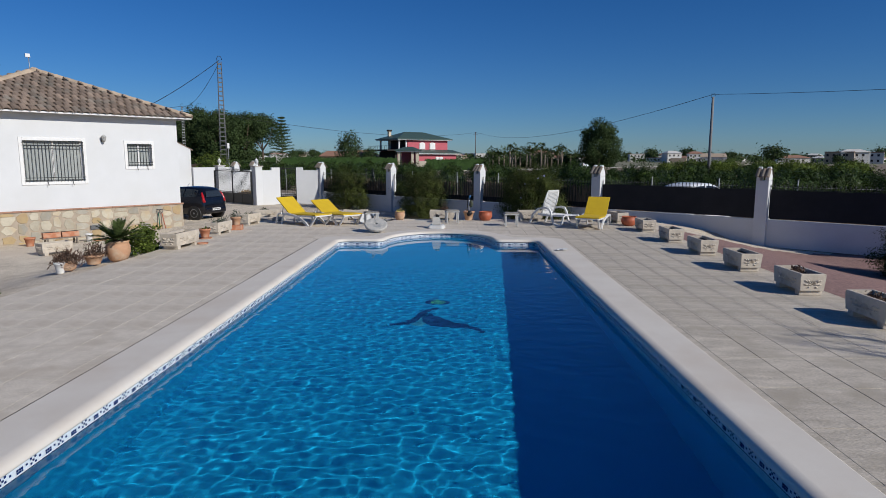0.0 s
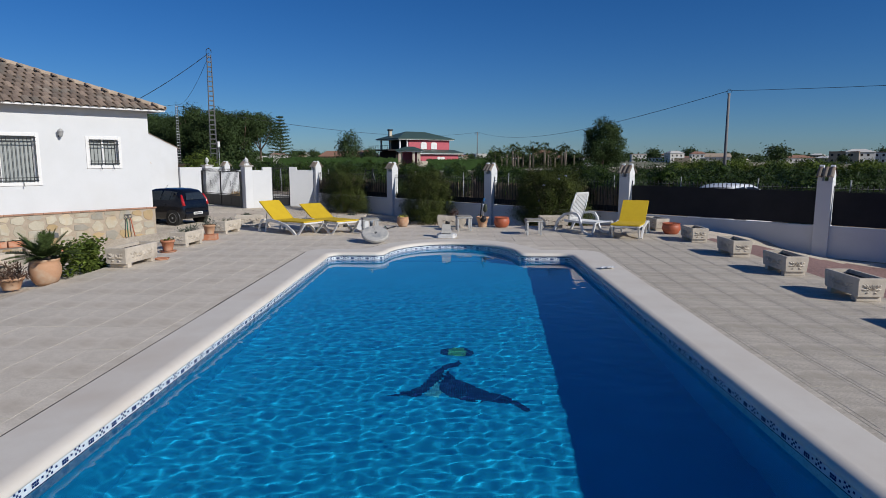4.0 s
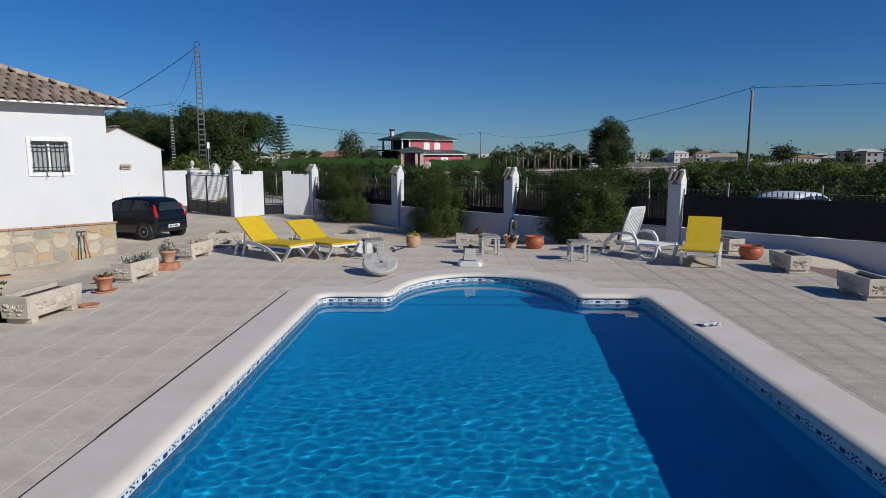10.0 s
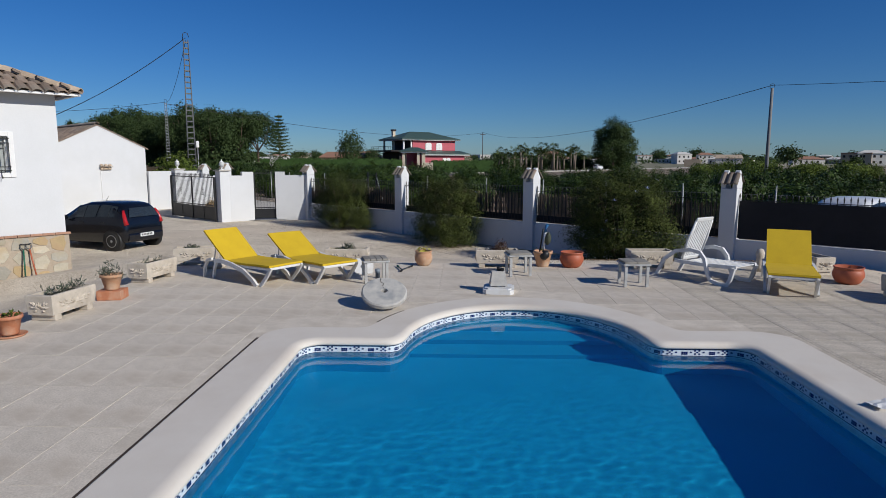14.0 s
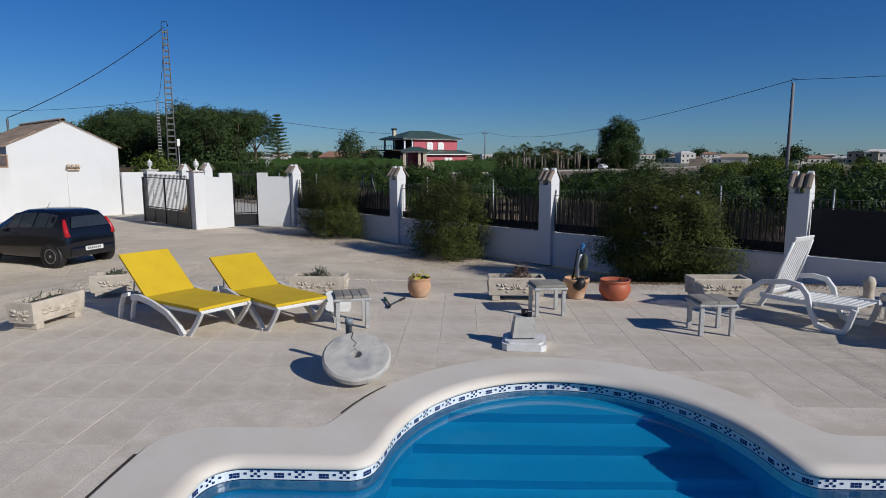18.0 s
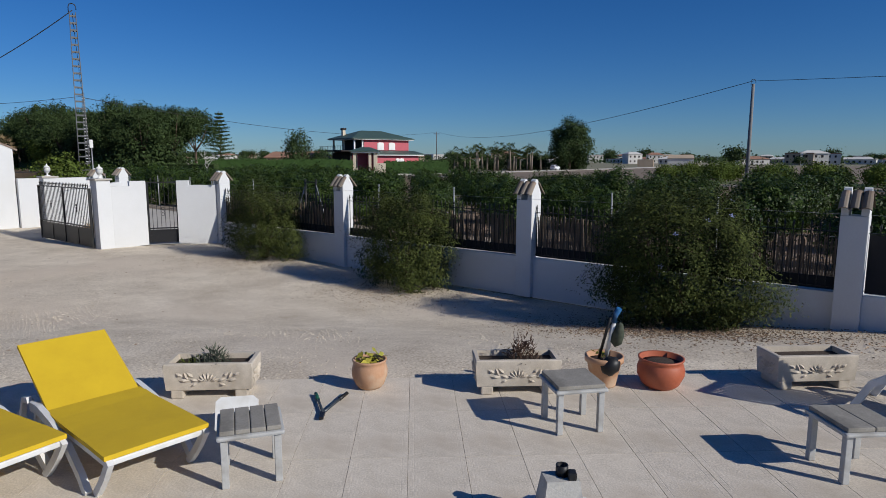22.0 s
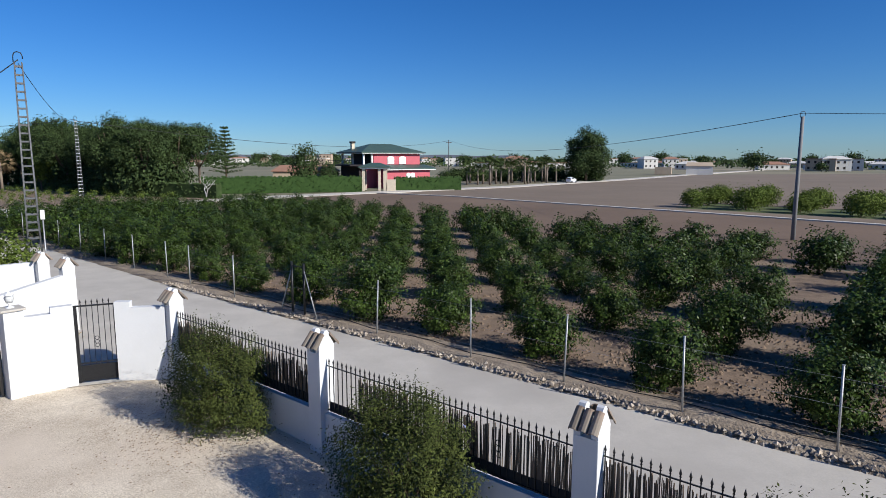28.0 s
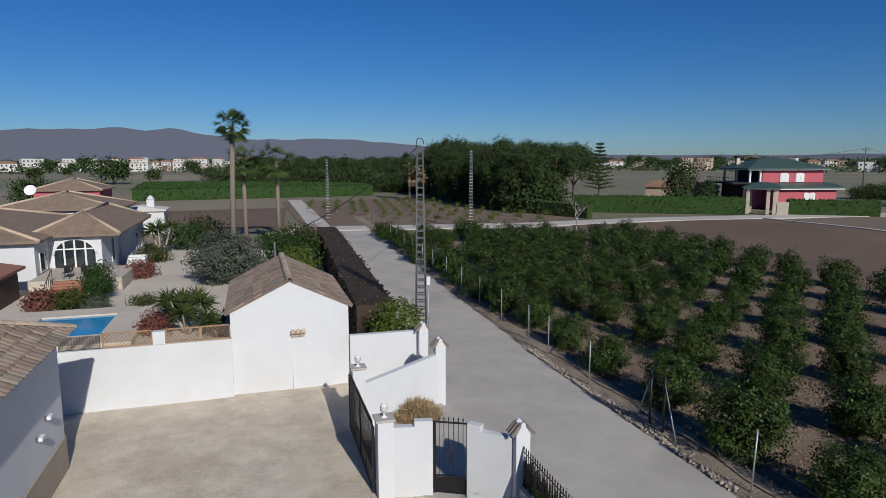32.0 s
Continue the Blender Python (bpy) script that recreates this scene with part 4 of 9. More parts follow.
while y > -6.9:
    wcol = rng.uniform(0.26, 0.50)
    z = HZ0 + 0.05
    while z < PL_TOP - 0.08:
        hh = min(rng.uniform(0.18, 0.42), PL_TOP - 0.01 - z)
        if PL_TOP - 0.01 - z - hh < 0.1:
            hh = PL_TOP - 0.01 - z
        cy, cz = y - wcol / 2, z + hh / 2
        bm = bmesh.new()
        k = rng.randint(5, 7)
        ring = []
        for i in range(k):
            a = 2 * math.pi * (i + rng.uniform(-0.25, 0.25)) / k
            ca, sa = math.cos(a), math.sin(a)
            sc = 1 / max(abs(ca), abs(sa)) * rng.uniform(0.86, 1.06)
            ring.append((min(0.04, cy + ca * sc * wcol * 0.47), min(PL_TOP - 0.006, cz + sa * sc * hh * 0.47)))
        d = rng.uniform(0.054, 0.064)
        lo = [bm.verts.new((0.044, a, b)) for a, b in ring]
        hi = [bm.verts.new((d, cy + (a - cy) * 0.94, cz + (b - cz) * 0.94)) for a, b in ring]
        bm.faces.new(hi)
        for i in range(k):
            bm.faces.new((lo[i], lo[(i + 1) % k], hi[(i + 1) % k], hi[i]))
        part("stone", bm, SLABS[rng.choices((0, 1, 2), (6, 2, 3))[0]], plinth)
        z += hh
    y -= wcol
bm = bmesh.new()
box(bm, 0.066, 0.082, -3.25, -2.9, -0.32, -0.17)
for i in range(4):
    box(bm, 0.083, 0.09, -3.24, -2.91, -0.31 + i * 0.035, -0.295 + i * 0.035)
part("vent", bm, DARK_STEEL, HOUSE, "dark louvred vent in the plinth")
# roof: hips with overhang
OV, RISE = 0.42, 1.67
x0, x1, y0, y1 = -HD - OV, OV, -HL - OV, OV
ZE = HZ1 + 0.02
half = (y1 - y0) / 2
ry = (y0 + y1) / 2
ra, rb = (x1 - half, ry, ZE + RISE), (x0 + half, ry, ZE + RISE)
bm = bmesh.new()
e_ = [bm.verts.new(p) for p in ((x0, y0, ZE), (x1, y0, ZE), (x1, y1, ZE), (x0, y1, ZE))]
t_ = [bm.verts.new(p) for p in (rb, ra)]
for f in ((e_[1], e_[2], t_[1]), (e_[2], e_[3], t_[0], t_[1]), (e_[3], e_[0], t_[0]), (e_[0], e_[1], t_[1], t_[0]), tuple(e_[::-1])):
    bm.faces.new(f)
roof = part("roof", bm, ROOF, HOUSE, "weathered clay barrel-tile hip roof")
tiled_slope(roof, (x1, y0, ZE), (x1, y1, ZE), ra, ra, 0)
tiled_slope(roof, (x1, y1, ZE), (x0, y1, ZE), rb, ra, 0)
ridge(roof, (x1, y1, ZE), ra)
ridge(roof, (x1, y0, ZE), ra)
ridge(roof, (x0, y1, ZE), rb)
ridge(roof, ra, rb)
# aerial on the roof, small camera and spot lamp on the side wall
ant = thing("roof_aerial", HOUSE.matrix_basis @ Matrix.Translation((x1 - half - 0.9, ry + 0.1, ZE + RISE)), "thin roof aerial with a small white head", "aerial")
bm = bmesh.new()
tube(bm, [(0, 0, -0.1), (0, 0, 0.62)], 0.014, 6)
part("mast", bm, STEEL, ant)
bm = bmesh.new()
bbox(bm, -0.04, 0.04, -0.12, 0.05, 0.60, 0.74, 0.02)
part("head", bm, WHITE_TRIM, ant)
for dx_, dz_, nm, lab in ((-12.4, 1.62, "security_camera", "white security camera on the side wall"), (-11.6, 1.35, "wall_spotlight", "small white twin spot lamp on the wall")):
    sc_ = thing(nm, HOUSE.matrix_basis @ Matrix.Translation((dx_, 0.0, dz_)), lab, "camera" if "camera" in nm else "lamp")
    bm = bmesh.new()
    bbox(bm, -0.05, 0.05, 0.0, 0.08, -0.05, 0.05, 0.01)
    part("bracket", bm, DARK_STEEL, sc_)
    bm = bmesh.new()
    bbox(bm, -0.16, 0.12, 0.08, 0.19, -0.02, 0.09, 0.02)
    part("housing", bm, WHITE_TRIM, sc_)
bm = bmesh.new()
box(bm, x1 - 0.10, x1 - 0.02, y0, y1, ZE - 0.06, ZE - 0.002)
box(bm, x0, x1 - 0.11, y1 - 0.10, y1 - 0.02, ZE - 0.06, ZE - 0.002)
part("eave", bm, WHITE_TRIM, HOUSE, "white eave moulding")
# scalloped mortar under the first course
vs, fs = [], []
# wall lantern
lamp = thing("wall_lantern", HOUSE.matrix_basis @ Matrix.Translation((0.0, -2.62, 2.75)), "small grey wall lantern under the eaves", "lamp")
bm = bmesh.new()
bbox(bm, 0, 0.03, -0.05, 0.05, -0.05, 0.12, 0.008)
part("bracket", bm, DARK_STEEL, lamp)
bm = bmesh.new()
lathe(bm, [(0.03, -0.06), (0.07, 0.02), (0.085, 0.12), (0.09, 0.125), (0.03, 0.19), (0.0, 0.20)], 8, Matrix.Translation((0.12, 0, 0)))
part("lantern", bm, mat("lantern_grey", (0.45, 0.45, 0.43), (0.3, 0.3, 0.3), rough=0.4, bump=0), lamp)

# ---------- garage with a gable towards the yard ----------
SHED = thing("garage", fpose(-29.2, 7.6), "white gabled garage with a brown tiled roof", "garage")
bm = bmesh.new()
gz0, ge, gr, hw = GZ - 0.3, 2.72, 3.86, 2.33
prof = [(-hw, gz0), (hw, gz0), (hw, ge), (0, gr), (-hw, ge)]
lo = [bm.verts.new((0, y, z)) for y, z in prof]
hi = [bm.verts.new((-7.0, y, z)) for y, z in prof]
bm.faces.new(lo)
bm.faces.new(hi[::-1])
for i in range(5):
    j = (i + 1) % 5
    bm.faces.new((lo[j], lo[i], hi[i], hi[j]))
part("wall", bm, WHITE, SHED)
sl = (gr - ge) / hw
for sgn in (1, -1):
    oy = hw + 0.16
    a, b = (-7.1, sgn * oy, ge - 0.16 * sl + 0.03), (0.03, sgn * oy, ge - 0.16 * sl + 0.03)
    c, d = (0.03, 0, gr + 0.03), (-7.1, 0, gr + 0.03)
    bm = bmesh.new()
    q = [bm.verts.new(v) for v in (a, b, c, d)]
    q2 = [bm.verts.new(Vector(v) - Vector((0, 0, 0.035))) for v in (a, b, c, d)]
    bm.faces.new(q)
    bm.faces.new(q2[::-1])
    for i in range(4):
        bm.faces.new((q[i], q[(i + 1) % 4], q2[(i + 1) % 4], q2[i]))
    r_ = part("roof", bm, ROOF, SHED, "old brown barrel tiles")
    tiled_slope(r_, a, b, c, d, 0)
ridge(SHED, (0.03, 0, gr + 0.05), (-7.1, 0, gr + 0.05))
# a small clay hood with a pipe below it on the gable wall
hood = thing("wall_hood", SHED.matrix_basis @ Matrix.Translation((0.0, 0.26, 1.62)), "little clay-tile hood on the garage wall", "hood")
for k in range(3):
    bm = bmesh.new()
    barrel_tile(bm, Matrix.Translation((0.02, -0.2 + k * 0.2, 0.22)) @ Matrix.Rotation(radians(90), 4, "Z") @ Matrix.Rotation(radians(28), 4, "X"), w=0.2, length=0.26, h=0.07)
    part("tile", bm, RIDGE_PALE, hood)
bm = bmesh.new()
bbox(bm, 0.0, 0.12, -0.26, 0.26, -0.02, 0.10, 0.01)
part("ledge", bm, RIDGE_PALE, hood)
bm = bmesh.new()
tube(bm, [(0.02, -0.25, -0.02), (0.02, -0.25, -2.3)], 0.012, 6)
part("pipe", bm, WHITE_TRIM, hood)

# ---------- red house beyond the orchard ----------
RED = mat("red_render", (0.50, 0.115, 0.14), (0.42, 0.09, 0.115), scale=0.6, fine=6, rough=0.85, bump=0.05)
GREEN_ROOF = mat("green_roof", (0.06, 0.105, 0.085), (0.04, 0.07, 0.06), scale=1.0, fine=6, rough=0.55, bump=0.15)
DARK_OPEN = mat("dark_recess", (0.03, 0.025, 0.025), (0.02, 0.015, 0.015), rough=0.9, bump=0)
CREAM = mat("cream_stone", (0.62, 0.54, 0.42), (0.5, 0.43, 0.33), scale=2, rough=0.9, bump=0.1)
VILLA = thing("villa", pose(-11.5, 137, LOW, 0, 0, 35), "two-storey red villa with green hip roofs and white arched windows", "house")


def hip(bm, x0, x1, y0, y1, z, rise, inset):
    e = [bm.verts.new(p) for p in ((x0, y0, z), (x1, y0, z), (x1, y1, z), (x0, y1, z))]
    lo = [bm.verts.new(v.co - Vector((0, 0, 0.18))) for v in e]
    ym = (y0 + y1) / 2
    t = [bm.verts.new((x0 + inset, ym, z + rise)), bm.verts.new((x1 - inset, ym, z + rise))]
    bm.faces.new((e[0], e[1], t[1], t[0]))
    bm.faces.new((e[1], e[2], t[1]))
    bm.faces.new((e[2], e[3], t[0], t[1]))
    bm.faces.new((e[3], e[0], t[0]))
    bm.faces.new(lo[::-1])
    for i in range(4):
        bm.faces.new((lo[i], lo[(i + 1) % 4], e[(i + 1) % 4], e[i]))


bm = bmesh.new()
box(bm, 0.2, 14.2, 1.2, 9.8, 0, 4.8)
box(bm, 2.4, 14.2, 0.0, 9.8, 4.81, 7.4)
part("wall", bm, RED, VILLA)
bm = bmesh.new()
box(bm, 3.2, 14.6, -3.4, -0.01, 0, 3.75)
part("wall", bm, RED, VILLA, "red ground-floor wing")
# verandah round the shaded side and corner, its shade put in as near-black boxes
bm = bmesh.new()
box(bm, 2.2, 2.39, 0.4, 9.6, 4.9, 7.3)
part("recess", bm, DARK_OPEN, VILLA, "near-black panel standing for shade in the verandah")
bm = bmesh.new()
box(bm, -0.4, 0.19, 1.4, 9.6, 0.05, 4.5)
part("recess", bm, DARK_OPEN, VILLA, "near-black box standing for shade on the ground floor")
for x, y in ((0.0, 0.1), (0.0, 4.8), (0.0, 9.5), (2.0, 0.1)):
    bm = bmesh.new()
    bbox(bm, x - 0.17, x + 0.17, y - 0.17, y + 0.17, 4.95, 7.3, 0.02)
    part("column", bm, CREAM if y > 1 else WHITE_TRIM, VILLA)
bm = bmesh.new()
box(bm, -3.4, 14.5, -0.25, 10.4, 4.62, 4.92)
part("balcony_slab", bm, DARK_OPEN, VILLA, "dark balcony slab")
for k in range(9):
    bm = bmesh.new()
    box(bm, -3.3, -3.24, 0.2 + k * 1.2, 0.26 + k * 1.2, 4.93, 5.75)
    part("baluster", bm, BLACK_IRON, VILLA)
bm = bmesh.new()
box(bm, -3.32, -3.22, -0.1, 10.2, 5.75, 5.83)
part("handrail", bm, BLACK_IRON, VILLA)
bm = bmesh.new()
hip(bm, -1.0, 15.2, -1.0, 10.6, 7.55, 1.85, 5.4)
part("roof", bm, GREEN_ROOF, VILLA, "green hip roof")
bm = bmesh.new()
box(bm, -0.85, 15.05, -0.85, 10.45, 7.22, 7.36)
part("fascia", bm, WHITE_TRIM, VILLA, "white fascia under the eaves")
# lean-to roof of the wing, sloping forward, with a white edge
bm = bmesh.new()
prof = [(-4.3, 3.95), (0.0, 4.75), (0.0, 4.9), (-4.3, 4.18)]
lo = [bm.verts.new((2.2, y, z)) for y, z in prof]
hi_ = [bm.verts.new((15.6, y, z)) for y, z in prof]
bm.faces.new(lo[::-1])
bm.faces.new(hi_)
for i in range(4):
    bm.faces.new((lo[i], lo[(i + 1) % 4], hi_[(i + 1) % 4], hi_[i]))
part("roof", bm, GREEN_ROOF, VILLA, "green lean-to roof of the wing")
bm = bmesh.new()
box(bm, 2.25, 15.55, -4.28, -4.12, 3.78, 3.94)
part("fascia", bm, WHITE_TRIM, VILLA)
for (x, z, w, h, y) in ((6.6, 5.15, 1.35, 1.25, -0.02), (9.6, 5.15, 1.35, 1.25, -0.02), (8.9, 1.9, 0.75, 1.0, -3.42), (10.0, 1.9, 0.75, 1.0, -3.42)):
    e = new("window")
    e.parent = VILLA
    bm = bmesh.new()
    pts_w = [(x - w / 2 - 0.16, z - 0.14), (x + w / 2 + 0.16, z - 0.14), (x + w / 2 + 0.16, z + h)]
    pts_w += [(x + (w / 2 + 0.16) * math.cos(q * math.pi / 8), z + h + 0.30 * math.sin(q * math.pi / 8)) for q in range(1, 8)]
    pts_w += [(x - w / 2 - 0.16, z + h)]
    lo = [bm.verts.new((px_, y - 0.10, pz_)) for px_, pz_ in pts_w]
    hi_ = [bm.verts.new((px_, y, pz_)) for px_, pz_ in pts_w]
    bm.faces.new(lo)
    bm.faces.new(hi_[::-1])
    for i in range(len(lo)):
        j = (i + 1) % len(lo)
        bm.faces.new((lo[j], lo[i], hi_[i], hi_[j]))
    part("frame", bm, WHITE_TRIM, e, "white arched window frame")
    for k in (-1, 1):
        bm = bmesh.new()
        box(bm, x + k * w / 4 - w / 4 + 0.05, x + k * w / 4 + w / 4 - 0.05, y - 0.13, y - 0.102, z, z + h)
        part("pane", bm, WHITE_TRIM, e, "closed white roller shutter")
bm = bmesh.new()
bbox(bm, 0.8, 1.5, 6.6, 7.3, 8.0, 9.5, 0.02)
part("chimney", bm, CREAM, VILLA, "chimney with a dark cowl")
bm = bmesh.new()
bbox(bm, 0.65, 1.65, 6.45, 7.45, 9.501, 9.9, 0.02)
part("cowl", bm, DARK_OPEN, VILLA)

# gate porch of the villa on the lane, with cream columns
PORCH = thing("gate_porch", pose(-8.6, 127.5, LOW), "entrance porch with cream columns and a green hip roof", "porch")
for x, y in ((-1.9, -1.8), (-1.9, 1.8), (1.2, -1.8), (2.2, -1.8), (2.2, 1.8)):
    bm = bmesh.new()
    bbox(bm, x - 0.26, x + 0.26, y - 0.26, y + 0.26, 0, 4.2, 0.03)
    part("porch_column", bm, CREAM, PORCH)
bm = bmesh.new()
box(bm, -2.5, 2.9, -2.4, 2.4, 4.21, 4.45)
part("beam", bm, WHITE_TRIM, PORCH, "white beam")
bm = bmesh.new()
hip(bm, -2.8, 3.2, -2.7, 2.7, 4.64, 0.75, 2.1)
part("porch_roof", bm, GREEN_ROOF, PORCH, "green porch roof")
bm = bmesh.new()
bbox(bm, 2.58, 4.3, -2.0, -1.6, 0, 2.2, 0.03)
part("porch_wall", bm, CREAM, PORCH)

# ---------- orchard ----------
def crown_shape(rx, rz, zc, lump=0.25, seed=0, low=-0.85):
    """Places on an uneven rounded crown, most of them near its skin."""
    def shape(rng):
        while True:
            d = Vector((rng.gauss(0, 1), rng.gauss(0, 1), rng.gauss(0, 1))).normalized()
            if d.z > low:
                break
        k = 1 + lump * noise.noise(d * 2.1 + Vector((seed * 7.3, 0, 0))) * 1.8
        r = k * (rng.uniform(0.55, 1.0) ** 0.45)
        return Vector((d.x * rx * r, d.y * rx * r, zc + d.z * rz * r)), d
    return shape


def trunk_mesh(h, r, forks, rng, material, spread=0.6, name="trunk"):
    bm = bmesh.new()
    top = Vector((rng.uniform(-0.05, 0.05), rng.uniform(-0.05, 0.05), h))
    tube(bm, [(0, 0, -0.08), (0, 0, h * 0.5), top], r, 8, r * 0.75)
    for i in range(forks):
        a = 2 * math.pi * i / forks + rng.uniform(-0.4, 0.4)
        d = Vector((math.cos(a) * spread, math.sin(a) * spread, rng.uniform(0.5, 0.9)))
        tube(bm, [top - Vector((0, 0, 0.05)), top + d * h * 0.6, top + d * h * 1.2 + Vector((0, 0, h * 0.3))], r * 0.6, 6, r * 0.15)
    return mesh_of(bm, material, name)


ORCH = []
for v in range(4):
    rng = random.Random(100 + v)
    tm = trunk_mesh(0.55, 0.075, 4, rng, BARK)
    vs, fs = leaf_cluster(rng, 1050, 0.11, (9, 0.08), crown_shape(1.0, 1.02, 1.02, 0.55, v, -0.95), wide=0.5, loose=0.5)
    far_ = leaf_cluster(random.Random(110 + v), 520, 0.17, (6, 0.10), crown_shape(1.04, 1.02, 1.02, 0.55, v, -0.95), wide=0.55, loose=0.5)
    ORCH.append((tm, mesh_from(vs, fs, CITRUS, "citrus_crown"), mesh_from(*far_, CITRUS, "citrus_crown_far")))
rng = random.Random(5)
TREES = []
n_ = 21.25
row = 0
while n_ < 49:
    s = -7.5 + 3.95 * 4 + (1.9 if row % 2 else 0) * 0.0
    end = -80 + (n_ - 21) * 0.42
    while s > end:
        if not (s > 7.5 and n_ < 24) and rng.random() > 0.035:
            TREES.append((s + rng.uniform(-0.25, 0.25), n_ - (0.9 if n_ > 46 else 0) + rng.uniform(-0.25, 0.25), rng.uniform(0.86, 1.14), rng.uniform(0, 360)))
        s -= 3.95
    n_ += 4.55
    row += 1
for k, (s, n2, sc, a) in enumerate(TREES):
    tm, near_, far_ = ORCH[k % 4]
    cm = near_ if n2 < 36 and s > -45 else far_
    e = thing("citrus_tree", fpose(s, n2, LOW - 0.02, a) @ Matrix.Diagonal((sc, sc, sc * rng.uniform(0.92, 1.08), 1)),
              "round dark green citrus tree in an orchard row", "tree", "orchard trees")
    o = new("trunk", tm)
    o.parent = e
    o = new("crown", cm)
    o.parent = e

# ---------- things on the terrace ----------
PLASTIC = mat("white_plastic", (0.70, 0.70, 0.69), (0.62, 0.62, 0.61), scale=4, fine=60, rough=0.45, bump=0.03, stains=(0.56, 0.55, 0.52), stain_scale=4)
GREY_PLASTIC = mat("grey_weathered_plastic", (0.46, 0.46, 0.45), (0.36, 0.36, 0.35), scale=5, fine=60, rough=0.6, bump=0.05, stains=(0.30, 0.29, 0.27), stain_scale=5)
YELLOW = mat("yellow_canvas", (0.62, 0.42, 0.012), (0.54, 0.355, 0.01), scale=3, fine=300, rough=0.85, bump=0.12, dist=0.003)
WOOD_GREY = mat("grey_stained_top", (0.30, 0.28, 0.245), (0.20, 0.185, 0.16), scale=5, fine=60, rough=0.85, bump=0.25, stains=(0.14, 0.13, 0.11), stain_scale=4)


def spine_band(bm, prof, w0, w1, th, crown=0.0):
    """A sheet of some thickness along an x-z profile, from y = w0 to w1."""
    k = len(prof)
    up = []
    for i, (x, z) in enumerate(prof):
        a, b = Vector(prof[max(i - 1, 0)]), Vector(prof[min(i + 1, k - 1)])
        d = (b - a).normalized()
        n = Vector((-d.y, d.x))
        row = []
        for y, c in ((w0, 0), (w0 * 0.5 + w1 * 0.5, crown), (w1, 0)):
            row.append(bm.verts.new((x + n.x * (th / 2 - c), y, z + n.y * (th / 2 - c))))
        for y, c in ((w1, 0), (w0 * 0.5 + w1 * 0.5, crown), (w0, 0)):
            row.append(bm.verts.new((x - n.x * (th / 2 + c), y, z - n.y * (th / 2 + c))))
        up.append(row)
    for a, b in zip(up, up[1:]):
        for j in range(6):
            f = bm.faces.new((a[j], a[(j + 1) % 6], b[(j + 1) % 6], b[j]))
            f.smooth = False
    bm.faces.new(up[0][::-1])
    bm.faces.new(up[-1])


def flat_bar(bm, pts, w, th, y):
    """A curved flat bar in the x-z plane."""
    prof = [Vector(p) for p in pts]
    rows = []
    for i, p in enumerate(prof):
        d = (prof[min(i + 1, len(prof) - 1)] - prof[max(i - 1, 0)]).normalized()
        n = Vector((-d.y, d.x))
        a, b = p + n * w / 2, p - n * w / 2
        rows.append([bm.verts.new((q.x, yy, q.y)) for q, yy in ((a, y - th / 2), (a, y + th / 2), (b, y + th / 2), (b, y - th / 2))])
    for a, b in zip(rows, rows[1:]):
        for j in range(4):
            bm.faces.new((a[j], a[(j + 1) % 4], b[(j + 1) % 4], b[j]))
    bm.faces.new(rows[0][::-1])
    bm.faces.new(rows[-1])


